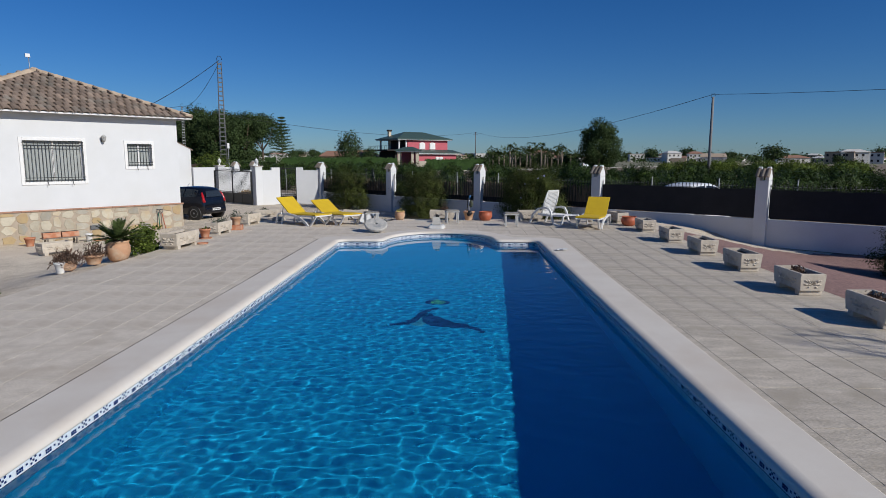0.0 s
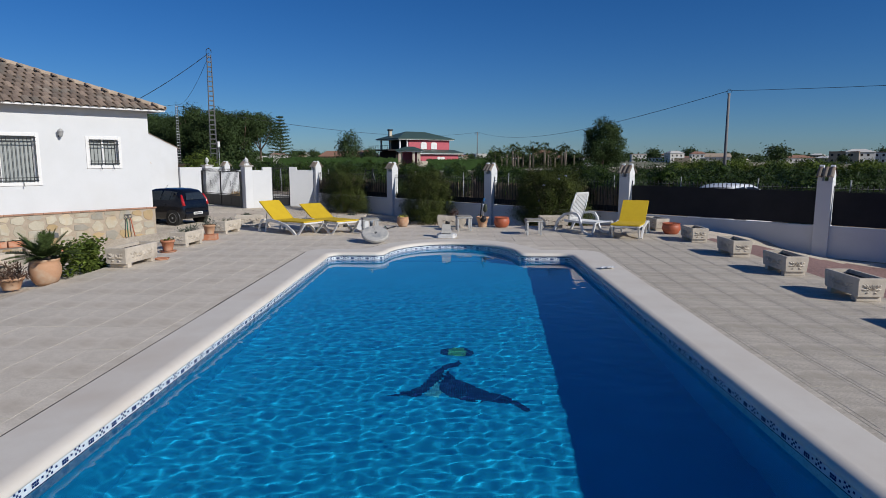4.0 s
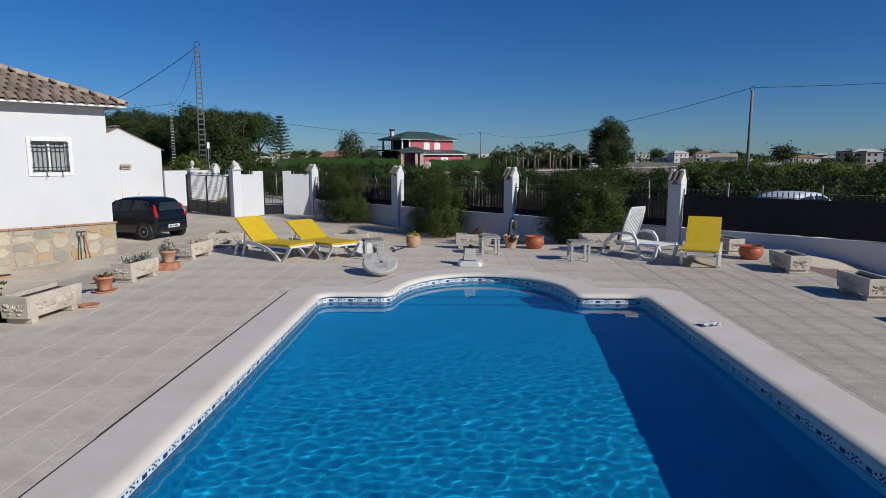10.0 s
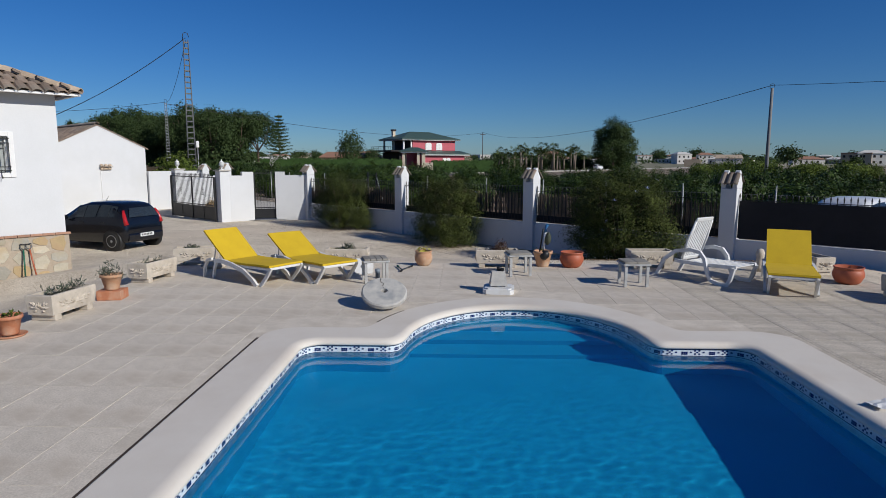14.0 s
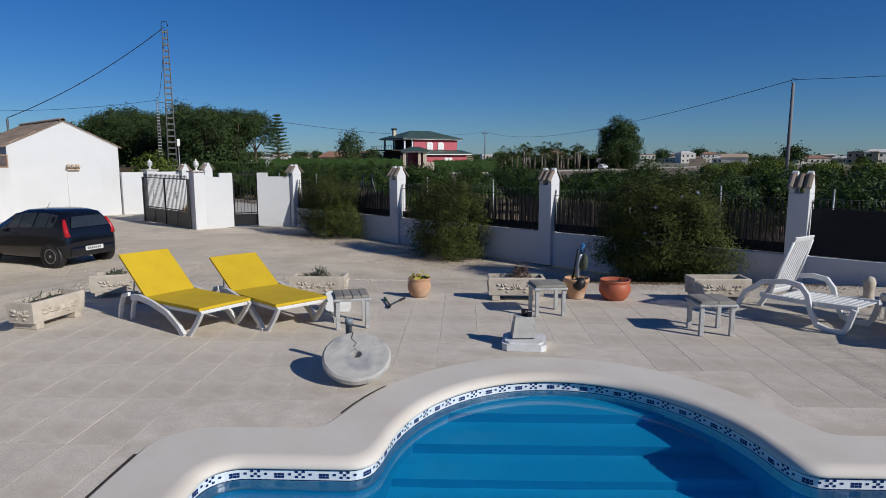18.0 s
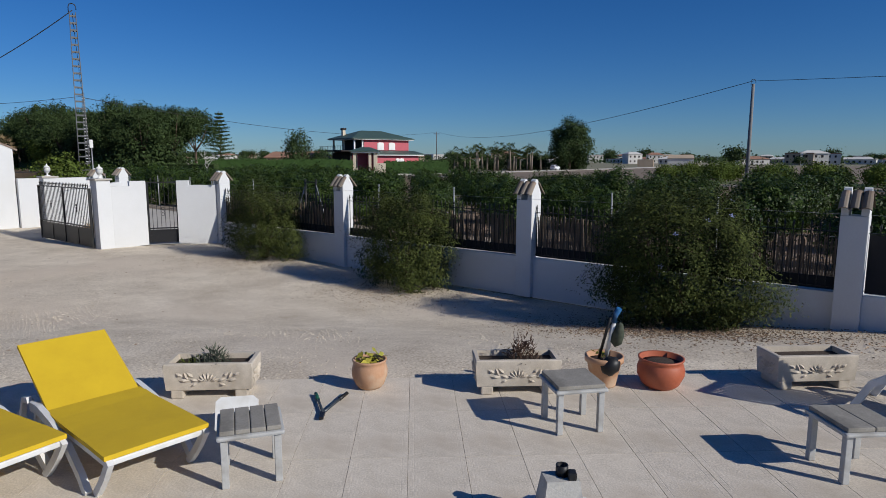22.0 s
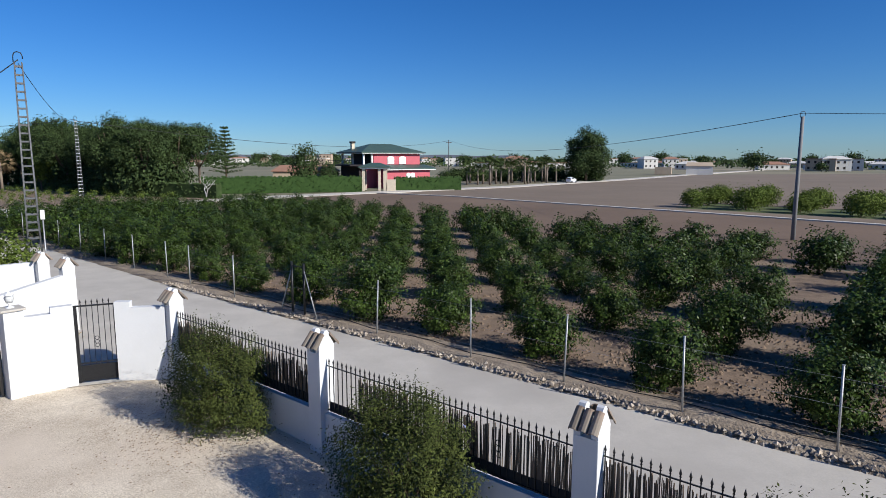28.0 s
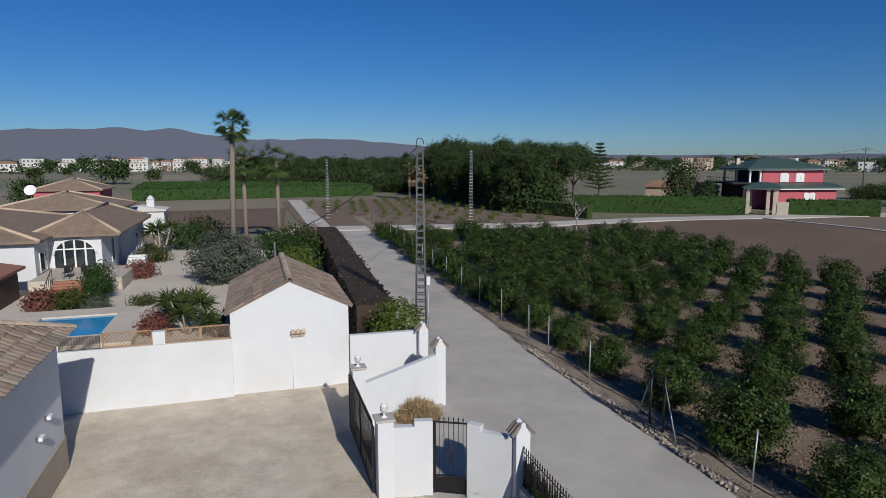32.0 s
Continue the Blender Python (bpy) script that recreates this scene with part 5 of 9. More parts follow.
def yellow_lounger(back=33):
    """Lies along x: foot end at x = 0, head towards -x."""
    e = thing("sun_lounger", Matrix.Identity(4), "yellow canvas sun lounger with a white plastic frame, back raised", "lounger", "yellow loungers")
    ca, sa = math.cos(radians(back)), math.sin(radians(back))
    hx, hz = -1.04, 0.325
    seat = [(0.155, 0.34), (-0.12, 0.338), (-0.47, 0.325), (-0.82, 0.318), (hx, hz)]
    bm = bmesh.new()
    spine_band(bm, [(x, z + 0.026) for x, z in seat], -0.366, 0.366, 0.034, 0.003)
    part("seat", bm, YELLOW, e, "yellow canvas seat")
    bm = bmesh.new()
    spine_band(bm, [(hx - 0.012, hz + 0.01)] + [(hx - 0.82 * k / 4 * ca - 0.012, hz + 0.012 + 0.82 * k / 4 * sa) for k in range(1, 5)], -0.35, 0.35, 0.03, 0.003)
    part("backrest", bm, YELLOW, e, "yellow canvas backrest")
    for sgn in (-1, 1):
        y = sgn * 0.335
        bm = bmesh.new()
        flat_bar(bm, [(0.150, 0.318), (-0.17, 0.312), (-0.62, 0.300), (-1.1, 0.306), (-1.5, 0.345)], 0.042, 0.035, y)
        part("side_rail", bm, PLASTIC, e)
        bm = bmesh.new()
        flat_bar(bm, [(0.165, 0.34), (0.06, 0.20), (-0.04, 0.09), (-0.13, 0.0)], 0.055, 0.04, y)
        part("leg", bm, PLASTIC, e)
        bm = bmesh.new()
        flat_bar(bm, [(-0.17, 0.0), (-0.28, 0.10), (-0.52, 0.235), (-0.85, 0.315), (-1.15, 0.35), (-1.35, 0.33)], 0.075, 0.045, y + sgn * 0.045)
        part("arched_leg", bm, PLASTIC, e)
        bm = bmesh.new()
        flat_bar(bm, [(-1.33, 0.35), (-1.42, 0.20), (-1.47, 0.0)], 0.05, 0.04, y)
        part("leg", bm, PLASTIC, e)
        bm = bmesh.new()
        flat_bar(bm, [(-1.42, 0.36), (-1.56, 0.33), (-1.66, 0.18), (-1.70, 0.0)], 0.05, 0.04, y + sgn * 0.045)
        part("leg", bm, PLASTIC, e)
        bm = bmesh.new()
        tube(bm, [(hx + 0.02 - 0.022 * sa, sgn * 0.315, hz - 0.022 * ca), (hx - 0.80 * ca - 0.022 * sa, sgn * 0.315, hz + 0.80 * sa - 0.022 * ca)], 0.016, 8)
        part("back_rail", bm, PLASTIC, e)
    bm = bmesh.new()
    bbox(bm, 0.105, 0.150, -0.34, 0.34, 0.30, 0.345, 0.012)
    part("foot_bar", bm, PLASTIC, e)
    bm = bmesh.new()
    tube(bm, [(hx - 0.5 * ca, -0.28, hz + 0.5 * sa - 0.02), (-1.5, -0.28, 0.345)], 0.012, 6)
    part("prop", bm, PLASTIC, e)
    bm = bmesh.new()
    tube(bm, [(hx - 0.5 * ca, 0.28, hz + 0.5 * sa - 0.02), (-1.5, 0.28, 0.345)], 0.012, 6)
    part("prop", bm, PLASTIC, e)
    return e


def along_axis(x, y, dx, dy, z=0.002):
    return Matrix.Translation((x, y, z)) @ Matrix.Rotation(math.atan2(dy, dx), 4, "Z")


L1 = yellow_lounger(39)
L1.matrix_basis = along_axis(-1.26, 3.51, 0.83, -0.56)
L2 = yellow_lounger(29)
L2.matrix_basis = along_axis(-0.34, 3.72, 0.71, -0.70)
L3 = yellow_lounger(43)
L3["label"] = "yellow canvas sun lounger with its back set steep"
L3.matrix_basis = along_axis(7.16, 2.84, -0.40, -0.92)

# white slatted lounger
WL = thing("sun_lounger", along_axis(6.81, 3.71, 0.60, -0.80) @ Matrix.Diagonal((0.92, 1, 1, 1)), "white moulded plastic lounger with a slatted seat, back raised", "lounger")
ca, sa = math.cos(radians(110)), math.sin(radians(110))
hx = -1.18
for sgn in (-1, 1):
    bm = bmesh.new()
    flat_bar(bm, [(0.0, 0.34), (-0.3, 0.325), (-0.7, 0.31), (hx, 0.31), (-1.3, 0.32)], 0.06, 0.045, sgn * 0.31)
    part("side_rail", bm, PLASTIC, WL)
    bm = bmesh.new()
    flat_bar(bm, [(-0.02, 0.33), (-0.08, 0.12), (-0.13, 0.03), (-0.30, 0.02), (-0.47, 0.06), (-0.56, 0.22), (-0.62, 0.42), (-0.72, 0.53), (-0.92, 0.555), (-1.25, 0.50), (-1.50, 0.33), (-1.68, 0.0)], 0.065, 0.05, sgn * 0.36)
    part("arm_leg", bm, PLASTIC, WL, "one-piece leg and armrest loop")
    bm = bmesh.new()
    tube(bm, [(hx, sgn * 0.27, 0.33), (hx - 0.45 * ca, sgn * 0.29, 0.33 + 0.45 * sa), (hx - 0.78 * ca, sgn * 0.25, 0.33 + 0.78 * sa)], 0.022, 8)
    part("back_rail", bm, PLASTIC, WL)
for k in range(13):
    x = -0.05 - k * 0.08
    bm = bmesh.new()
    bbox(bm, x - 0.03, x + 0.03, -0.29, 0.29, 0.33, 0.346, 0.006)
    part("slat", bm, PLASTIC, WL)
for k in range(9):
    y = -0.22 + k * 0.055
    top = 0.82 - 0.06 * (abs(k - 4) / 4) ** 2
    bm = bmesh.new()
    bbox(bm, -0.008, 0.008, y - 0.021, y + 0.021, 0, top, 0.005, Matrix.Translation((hx, 0, 0.335)) @ Matrix.Rotation(radians(20), 4, "Y"))
    part("back_slat", bm, PLASTIC, WL)
for d in (0.03, 0.80):
    bm = bmesh.new()
    bbox(bm, -0.016, 0.016, -0.25, 0.25, d - 0.03, d + 0.04, 0.012, Matrix.Translation((hx, 0, 0.335)) @ Matrix.Rotation(radians(20), 4, "Y"))
    part("back_crossbar", bm, PLASTIC, WL)


def side_table(planks):
    e = thing("side_table", Matrix.Identity(4), "small weathered grey side table with a stained slab top", "table", "side tables")
    for x in (-0.185, 0.185):
        for y in (-0.185, 0.185):
            bm = bmesh.new()
            bbox(bm, x - 0.025, x + 0.025, y - 0.025, y + 0.025, 0, 0.365, 0.005)
            part("leg", bm, GREY_PLASTIC, e)
    bm = bmesh.new()
    bbox(bm, -0.235, 0.235, -0.235, 0.235, 0.366, 0.40, 0.015)
    part("frame", bm, GREY_PLASTIC, e)
    for k in range(planks):
        w = 0.43 / planks
        bm = bmesh.new()
        bbox(bm, -0.215 + k * w + 0.003, -0.215 + (k + 1) * w - 0.003, -0.215, 0.215, 0.401, 0.436, 0.008)
        part("plank" if planks > 1 else "top", bm, WOOD_GREY, e, "stained grey slab" if k == 0 else "")
    return e


T1 = side_table(4)
T1.matrix_basis = pose(0.34, 3.85, 0.002, 0, 0, 16)
T2 = side_table(1)
T2.matrix_basis = pose(2.96, 4.60, 0.002, 0, 0, 8)
T3 = side_table(2)
T3.matrix_basis = pose(4.87, 3.69, 0.002, 0, 0, 2)

# millstone leaning on a short pipe
MILL_STONE = mat("millstone", (0.50, 0.475, 0.43), (0.33, 0.325, 0.31), scale=7, fine=80, rough=0.92, bump=0.4, stains=(0.27, 0.275, 0.275), stain_scale=4.5)
mill = thing("millstone", Matrix.Translation((0.80, 1.60, 0.025)) @ Matrix.Rotation(radians(10), 4, "Z") @ Matrix.Rotation(radians(27), 4, "X"),
             "cracked grey round millstone leaning on a pipe", "millstone")
bm = bmesh.new()
R_, TH_ = 0.335, 0.085
rings = []
for rr, z in ((0.045, 0.0), (R_ - 0.015, 0.0), (R_, 0.02), (R_, TH_ - 0.02), (R_ - 0.02, TH_), (0.05, TH_ + 0.006), (0.045, TH_ - 0.01)):
    rings.append([bm.verts.new((rr * math.cos(2 * math.pi * i / 40) * (1 + 0.006 * math.sin(i * 2.3)), R_ + rr * math.sin(2 * math.pi * i / 40) * (1 + 0.006 * math.cos(i * 1.7)), z)) for i in range(40)])
for a, b in zip(rings, rings[1:] + rings[:1]):
    for i in range(40):
        bm.faces.new((a[i], a[(i + 1) % 40], b[(i + 1) % 40], b[i]))
part("stone", bm, MILL_STONE, mill)
bm = bmesh.new()
pts = [(0.0, R_ + 0.05), (-0.03, R_ + 0.10), (0.0, R_ + 0.16), (-0.05, R_ + 0.22), (-0.03, R_ + 0.32)]
for (a, b), (c, d) in zip(pts, pts[1:]):
    q = [bm.verts.new(p) for p in ((a - 0.004, b, TH_ + 0.008), (a + 0.004, b, TH_ + 0.008), (c + 0.004, d, TH_ + 0.004), (c - 0.004, d, TH_ + 0.004))]
    bm.faces.new(q)
part("crack", bm, EARTH, mill, "dark crack across the stone")
pipe = thing("pipe_stub", pose(0.60, 2.30, 0.0), "upright grey plastic pipe stub", "pipe")
bm = bmesh.new()
lathe(bm, [(0.036, 0), (0.036, 0.44), (0.040, 0.44), (0.040, 0.50), (0.030, 0.50), (0.030, 0.42), (0.0, 0.42)], 16)
part("pipe", bm, mat("grey_pipe", (0.21, 0.245, 0.28), (0.15, 0.175, 0.20), rough=0.5, bump=0.02), pipe)

# parasol foot with a lump of concrete on it
ub = thing("parasol_base", pose(2.50, 3.04, 0.002, 0, 0, -6), "white plastic parasol foot with a concrete block on it", "parasol base")
bm = bmesh.new()
oct_ = [(-0.25, -0.19), (-0.19, -0.25), (0.19, -0.25), (0.25, -0.19), (0.25, 0.19), (0.19, 0.25), (-0.19, 0.25), (-0.25, 0.19)]
prism(bm, oct_, 0, 0.075)
prism(bm, [(x * 0.86, y * 0.86) for x, y in oct_], 0.075, 0.095)
part("foot", bm, PLASTIC, ub)
bm = bmesh.new()
box(bm, -0.15, 0.13, -0.10, 0.11, 0.115, 0.35, Matrix.Rotation(radians(10), 4, "Z"), 0.035)
part("block", bm, MILL_STONE, ub, "rough grey concrete block")
bm = bmesh.new()
box(bm, -0.05, 0.06, -0.05, 0.05, 0.094, 0.116)
part("neck", bm, PLASTIC, ub)
bm = bmesh.new()
lathe(bm, [(0.04, 0.351), (0.04, 0.42), (0.032, 0.42), (0.032, 0.37), (0, 0.37)], 12, Matrix.Translation((0.0, 0.02, 0)))
part("socket", bm, BLACK_IRON, ub)
bm = bmesh.new()
bbox(bm, 0.03, 0.085, -0.06, 0.01, 0.351, 0.40, 0.012)
part("clamp", bm, BLACK_IRON, ub)
# a second foot lying on its side behind the first table
ub2 = thing("parasol_base", Matrix.Translation((0.02, 4.62, 0.13)) @ Matrix.Scale(0.62, 4) @ Matrix.Rotation(radians(8), 4, "Z") @ Matrix.Rotation(radians(62), 4, "X"), "old white parasol foot lying on its side", "parasol base")
bm = bmesh.new()
prism(bm, [(x * 1.15, y * 1.0) for x, y in oct_], 0, 0.06)
lathe(bm, [(0.05, 0.061), (0.05, 0.12), (0.03, 0.12), (0.03, 0.07)], 12)
part("foot", bm, PLASTIC, ub2)
# garden shears, open
sh = thing("garden_shears", pose(0.72, 4.98, 0.006, 0, 0, 0), "open garden loppers with green and black grips", "shears")
BLUE_STEEL = mat("blue_grey_handle", (0.05, 0.06, 0.07), (0.03, 0.04, 0.05), rough=0.4, bump=0)
GREEN_GRIP = mat("green_grip", (0.01, 0.12, 0.07), (0.01, 0.08, 0.05), rough=0.6, bump=0)
for x, gm in ((-0.14, GREEN_GRIP), (0.17, BLACK_IRON)):
    bm = bmesh.new()
    tube(bm, [(0, -0.1, 0.02), (x * 0.65, 0.22, 0.02)], 0.014, 8)
    part("handle", bm, BLUE_STEEL, sh)
    bm = bmesh.new()
    tube(bm, [(x * 0.65, 0.22, 0.02), (x, 0.38, 0.02)], 0.018, 8)
    part("grip", bm, gm, sh)
bm = bmesh.new()
box(bm, -0.02, 0.02, -0.22, -0.08, 0.005, 0.03)
part("blade", bm, BLACK_IRON, sh, "black blade head")


# ---------- planters and pots ----------
def carved_panel(bm, x0, x1, z0, z1, y, out):
    """A low relief of a fan of petals, scrolls and leaves on a sunk panel."""
    cx, cz = (x0 + x1) / 2, z0 + (z1 - z0) * 0.28
    h = (z1 - z0)

    def petal(ax, az, ang, L, w):
        d = Vector((math.cos(ang), math.sin(ang)))
        n = Vector((-d.y, d.x))
        pts = [(0, 0), (0.35, 0.5), (0.7, 0.42), (1, 0), (0.7, -0.42), (0.35, -0.5)]
        vs = [bm.verts.new((ax + d.x * a * L + n.x * b * w, y, az + d.y * a * L + n.y * b * w)) for a, b in pts]
        top = bm.verts.new((ax + d.x * 0.5 * L, y + out, az + d.y * 0.5 * L))
        for i in range(6):
            bm.faces.new((vs[i], vs[(i + 1) % 6], top))
    for k in range(7):
        a = radians(18 + k * 24)
        petal(cx + 0.02 * math.cos(a), cz, a, h * 0.52, h * 0.16)
    for sgn in (-1, 1):
        for (dx, dz, a, L, w) in ((0.10, 0.02, 15, 0.5, 0.18), (0.16, 0.25, 40, 0.45, 0.2), (0.22, 0.1, 65, 0.5, 0.2), (0.20, 0.05, 5, 0.62, 0.22), (0.27, 0.30, 25, 0.45, 0.2), (0.12, -0.12, -20, 0.4, 0.16)):
            ang = radians(a) if sgn > 0 else math.pi - radians(a)
            petal(cx + sgn * dx * (x1 - x0) * 1.15, cz + dz * h, ang, L * h, w * h)


def stone_planter(L=0.86, W=0.40, H=0.27, earth=True):
    """Long axis along x, carved front towards -y."""
    e = thing("stone_planter", Matrix.Identity(4), "cast-stone trough planter with carved leaves, on two block feet", "planter", "stone planters")
    for x in (-L * 0.36, L * 0.36):
        bm = bmesh.new()
        bbox(bm, x - 0.06, x + 0.06, -W / 2 + 0.02, W / 2 - 0.02, 0, 0.085, 0.012)
        part("foot", bm, STONE_PLANTER, e)
    bm = bmesh.new()
    t = 0.045
    z0, z1 = 0.086, 0.086 + H
    outer = [(-L / 2, -W / 2), (L / 2, -W / 2), (L / 2, W / 2), (-L / 2, W / 2)]
    lo = [bm.verts.new((x * 0.96, y * 0.92, z0)) for x, y in outer]
    mi = [bm.verts.new((x, y, z1 - 0.03)) for x, y in outer]
    hi = [bm.verts.new((x, y, z1)) for x, y in outer]
    inn = [bm.verts.new((math.copysign(abs(x) - t, x), math.copysign(abs(y) - t, y), z1)) for x, y in outer]
    dn = [bm.verts.new((math.copysign(abs(x) - t, x), math.copysign(abs(y) - t, y), z1 - 0.10)) for x, y in outer]
    for a, b in ((lo, mi), (mi, hi), (hi, inn), (inn, dn)):
        for i in range(4):
            bm.faces.new((a[i], a[(i + 1) % 4], b[(i + 1) % 4], b[i]))
    bm.faces.new(lo[::-1])
    bm.faces.new(dn)
    bmesh.ops.bevel(bm, geom=[ed for ed in bm.edges if any(v in hi for v in ed.verts)], offset=0.008, segments=1, affect="EDGES")
    part("trough", bm, STONE_PLANTER, e)
    for side in (-1, 1):
        bm = bmesh.new()
        carved_panel(bm, -L / 2 + 0.05, L / 2 - 0.05, z0 + 0.04, z1 - 0.05, 0, 0.022)
        bm.transform(Matrix.Rotation(0 if side < 0 else math.pi, 4, "Z") @ Matrix.Translation((0, -W / 2 + 0.020, 0)) @ Matrix.Rotation(radians(3.8), 4, "X") @ Matrix.Diagonal((1, -1, 1, 1)))
        tagged(part("carving", bm, STONE_PLANTER, e, "carved fan and leaf relief"), "", "", "", "stuff")
    for side in (-1, 1):
        bm = bmesh.new()
        carved_panel(bm, -W / 2 + 0.04, W / 2 - 0.04, z0 + 0.04, z1 - 0.05, 0, 0.02)
        bm.transform(Matrix.Rotation(math.pi / 2 * side, 4, "Z") @ Matrix.Translation((0, -L / 2 + 0.020, 0)) @ Matrix.Rotation(radians(4), 4, "X") @ Matrix.Diagonal((0.8, -1, 1, 1)))
        tagged(part("carving", bm, STONE_PLANTER, e), "", "", "", "stuff")
    bm = bmesh.new()
    box(bm, -L / 2 + t + 0.002, L / 2 - t - 0.002, -W / 2 + t + 0.002, W / 2 - t - 0.002, z1 - 0.099, z1 - 0.06)
    part("earth", bm, EARTH, e, "dark potting earth")
    return e


SP = stone_planter()
SP.matrix_basis = pose(-0.46, 5.52, 0.002, 0, 0, 1)
copy_thing(SP, pose(2.60, 5.50, 0.002, 0, 0, 0))
copy_thing(SP, pose(5.68, 5.52, 0.002, 0, 0, 1))
for y in (2.55, 0.22, -1.92, -3.95, -6.05, -8.05):
    copy_thing(SP, pose(8.82, y, 0.002, 0, 0, 90))
copy_thing(SP, pose(8.62, 5.05, 0.002, 0, 0, 100))
copy_thing(SP, pose(-3.70, 1.30, 0.002, 0, 0, 84))
copy_thing(SP, pose(-3.70, 3.88, 0.002, 0, 0, 80))
copy_thing(SP, pose(-3.62, 5.56, 0.002, 0, 0, 18))
copy_thing(SP, pose(-8.6, 1.35, ground_z(-8.6, 1.35), 0, 0, 60))
BIGP = stone_planter(1.05, 0.42, 0.30)
BIGP["label"] = "long pale stone trough with scrolled carving on two block feet"
BIGP.matrix_basis = pose(-3.60, -1.42, 0.002, 0, 0, 84)


def pot(prof, material, m, label, wall=0.02, category="flower pot"):
    """A turned pot with a hollow top and earth in it."""
    e = thing("flower_pot", m, label, category)
    top_r, top_z = prof[-1]
    bm = bmesh.new()
    lathe(bm, prof + [(top_r - wall, top_z), (top_r - wall - 0.01, top_z - 0.06), (0.0, top_z - 0.06)], 28)
    part("pot_body", bm, material, e)
    bm = bmesh.new()
    lathe(bm, [(top_r - wall - 0.006, top_z - 0.058), (top_r * 0.5, top_z - 0.045), (0.0, top_z - 0.04)], 16)
    part("earth", bm, EARTH, e, "dark potting earth")
    return e


def belly(r, h, k=1.0):
    return [(0.62 * r, 0), (0.80 * r, 0.12 * h), (0.98 * r, 0.42 * h), (1.0 * r, 0.62 * h), (0.93 * r, 0.80 * h), (0.88 * r, 0.88 * h), (0.95 * r, 0.93 * h), (0.97 * r, h)]


def flare(r, h):
    return [(0.62 * r, 0), (0.64 * r, 0.02), (0.88 * r, 0.80 * h), (0.90 * r, 0.805 * h), (1.0 * r, 0.82 * h), (1.0 * r, h)]


pot(belly(0.185, 0.30), TERRA_PALE, pose(1.10, 5.60, 0.002), "pale terracotta pot with a yellow succulent")
pot(flare(0.20, 0.32), TERRA_PALE, pose(3.54, 5.56, 0.002), "chipped pale terracotta pot holding a pump handle")
pot(belly(0.24, 0.31), TERRA_RED, pose(4.12, 5.50, 0.002), "wide red glazed terracotta bowl of earth")
pot(belly(0.25, 0.30), TERRA_RED, pose(8.72, 3.98, 0.002), "wide red terracotta bowl at the terrace edge")
pot(flare(0.155, 0.24), TERRACOTTA, pose(-3.66, 0.20, 0.03), "small terracotta pot on a saucer, a succulent in it")
pot(flare(0.165, 0.24), TERRA_PALE, pose(-3.56, 2.30, 0.15), "round terracotta pot of lavender on a brick base")
pot(belly(0.25, 0.44), TERRA_PALE, pose(-4.20, -3.14, -0.05), "large pale terracotta pot with a sago palm")
pot(flare(0.20, 0.20), TERRA_PALE, pose(-4.50, -3.56, -0.06), "low terracotta pot with grey shrubs")
pot(belly(0.17, 0.17), TERRA_PALE, pose(-4.66, -4.20, -0.08), "low terracotta pot with dark shrubs")
for x, y, r in ((-3.66, 0.20, 0.19), (-3.30, -0.85, 0.15)):
    sc = thing("saucer", pose(x, y, 0.002), "terracotta plant saucer on the paving", "saucer")
    bm = bmesh.new()
    lathe(bm, [(r * 0.8, 0), (r, 0.03), (r - 0.012, 0.03), (r * 0.78, 0.012), (0, 0.012)], 24)
    part("dish", bm, TERRACOTTA, sc)
br = thing("brick_stack", pose(-3.56, 2.30, 0.002, 0, 0, 8), "red hollow bricks under a flower pot", "bricks")
for k in (-1, 1):
    bm = bmesh.new()
    bbox(bm, -0.18, 0.18, k * 0.08 - 0.075, k * 0.08 + 0.075, 0, 0.145, 0.006)
    part("brick", bm, TERRACOTTA, br)


# ---------- plants ----------
def plant(m, label, n, size, spread, shape, material, category="plant", wide=0.4, name="plant"):
    rng = random.Random(int(abs(m.translation.x * 37 + m.translation.y * 91)) + n)
    vs, fs = leaf_cluster(rng, n, size, spread, shape, lay=wide > 0.55, wide=wide)
    e = new(name, mesh_from(vs, fs, material, name))
    e.matrix_basis = m
    return tagged(e, label, category)


def dome(r, h, lean=0.6):
    def shape(rng):
        a, k = rng.uniform(0, 2 * math.pi), rng.random() ** 0.6
        z = h * (1 - k * k) * rng.uniform(0.2, 1.0)
        p = Vector((r * k * math.cos(a), r * k * math.sin(a), z))
        return p, Vector((math.cos(a) * lean, math.sin(a) * lean, 1)).normalized()
    return shape


def box_dome(lx, ly, h):
    def shape(rng):
        p = Vector((rng.uniform(-lx, lx), rng.uniform(-ly, ly), rng.uniform(0, h)))
        return p, Vector((rng.gauss(0, 0.4), rng.gauss(0, 0.4), 1)).normalized()
    return shape


plant(pose(-0.44, 5.52, 0.29), "grey-blue lavender in a stone planter", 40, 0.075, (6, 0.03), dome(0.12, 0.16), GREY_LEAF, wide=0.2)
plant(pose(-0.66, 5.52, 0.28), "low dark creeper in a stone planter", 14, 0.05, (6, 0.03), dome(0.12, 0.05), BUSH)
plant(pose(2.68, 5.50, 0.29), "dried brown lavender in a stone planter", 60, 0.075, (6, 0.028), dome(0.14, 0.24), DRY_LEAF, wide=0.18)
plant(pose(1.10, 5.60, 0.25), "yellow-leaved succulent in a terracotta pot", 12, 0.07, (5, 0.025), dome(0.13, 0.12, 0.9), YELLOW_LEAF, wide=0.8)
plant(pose(3.50, 5.56, 0.27), "dry yellow sprout in a chipped pot", 5, 0.06, (4, 0.02), dome(0.1, 0.1), YELLOW_LEAF, wide=0.6)
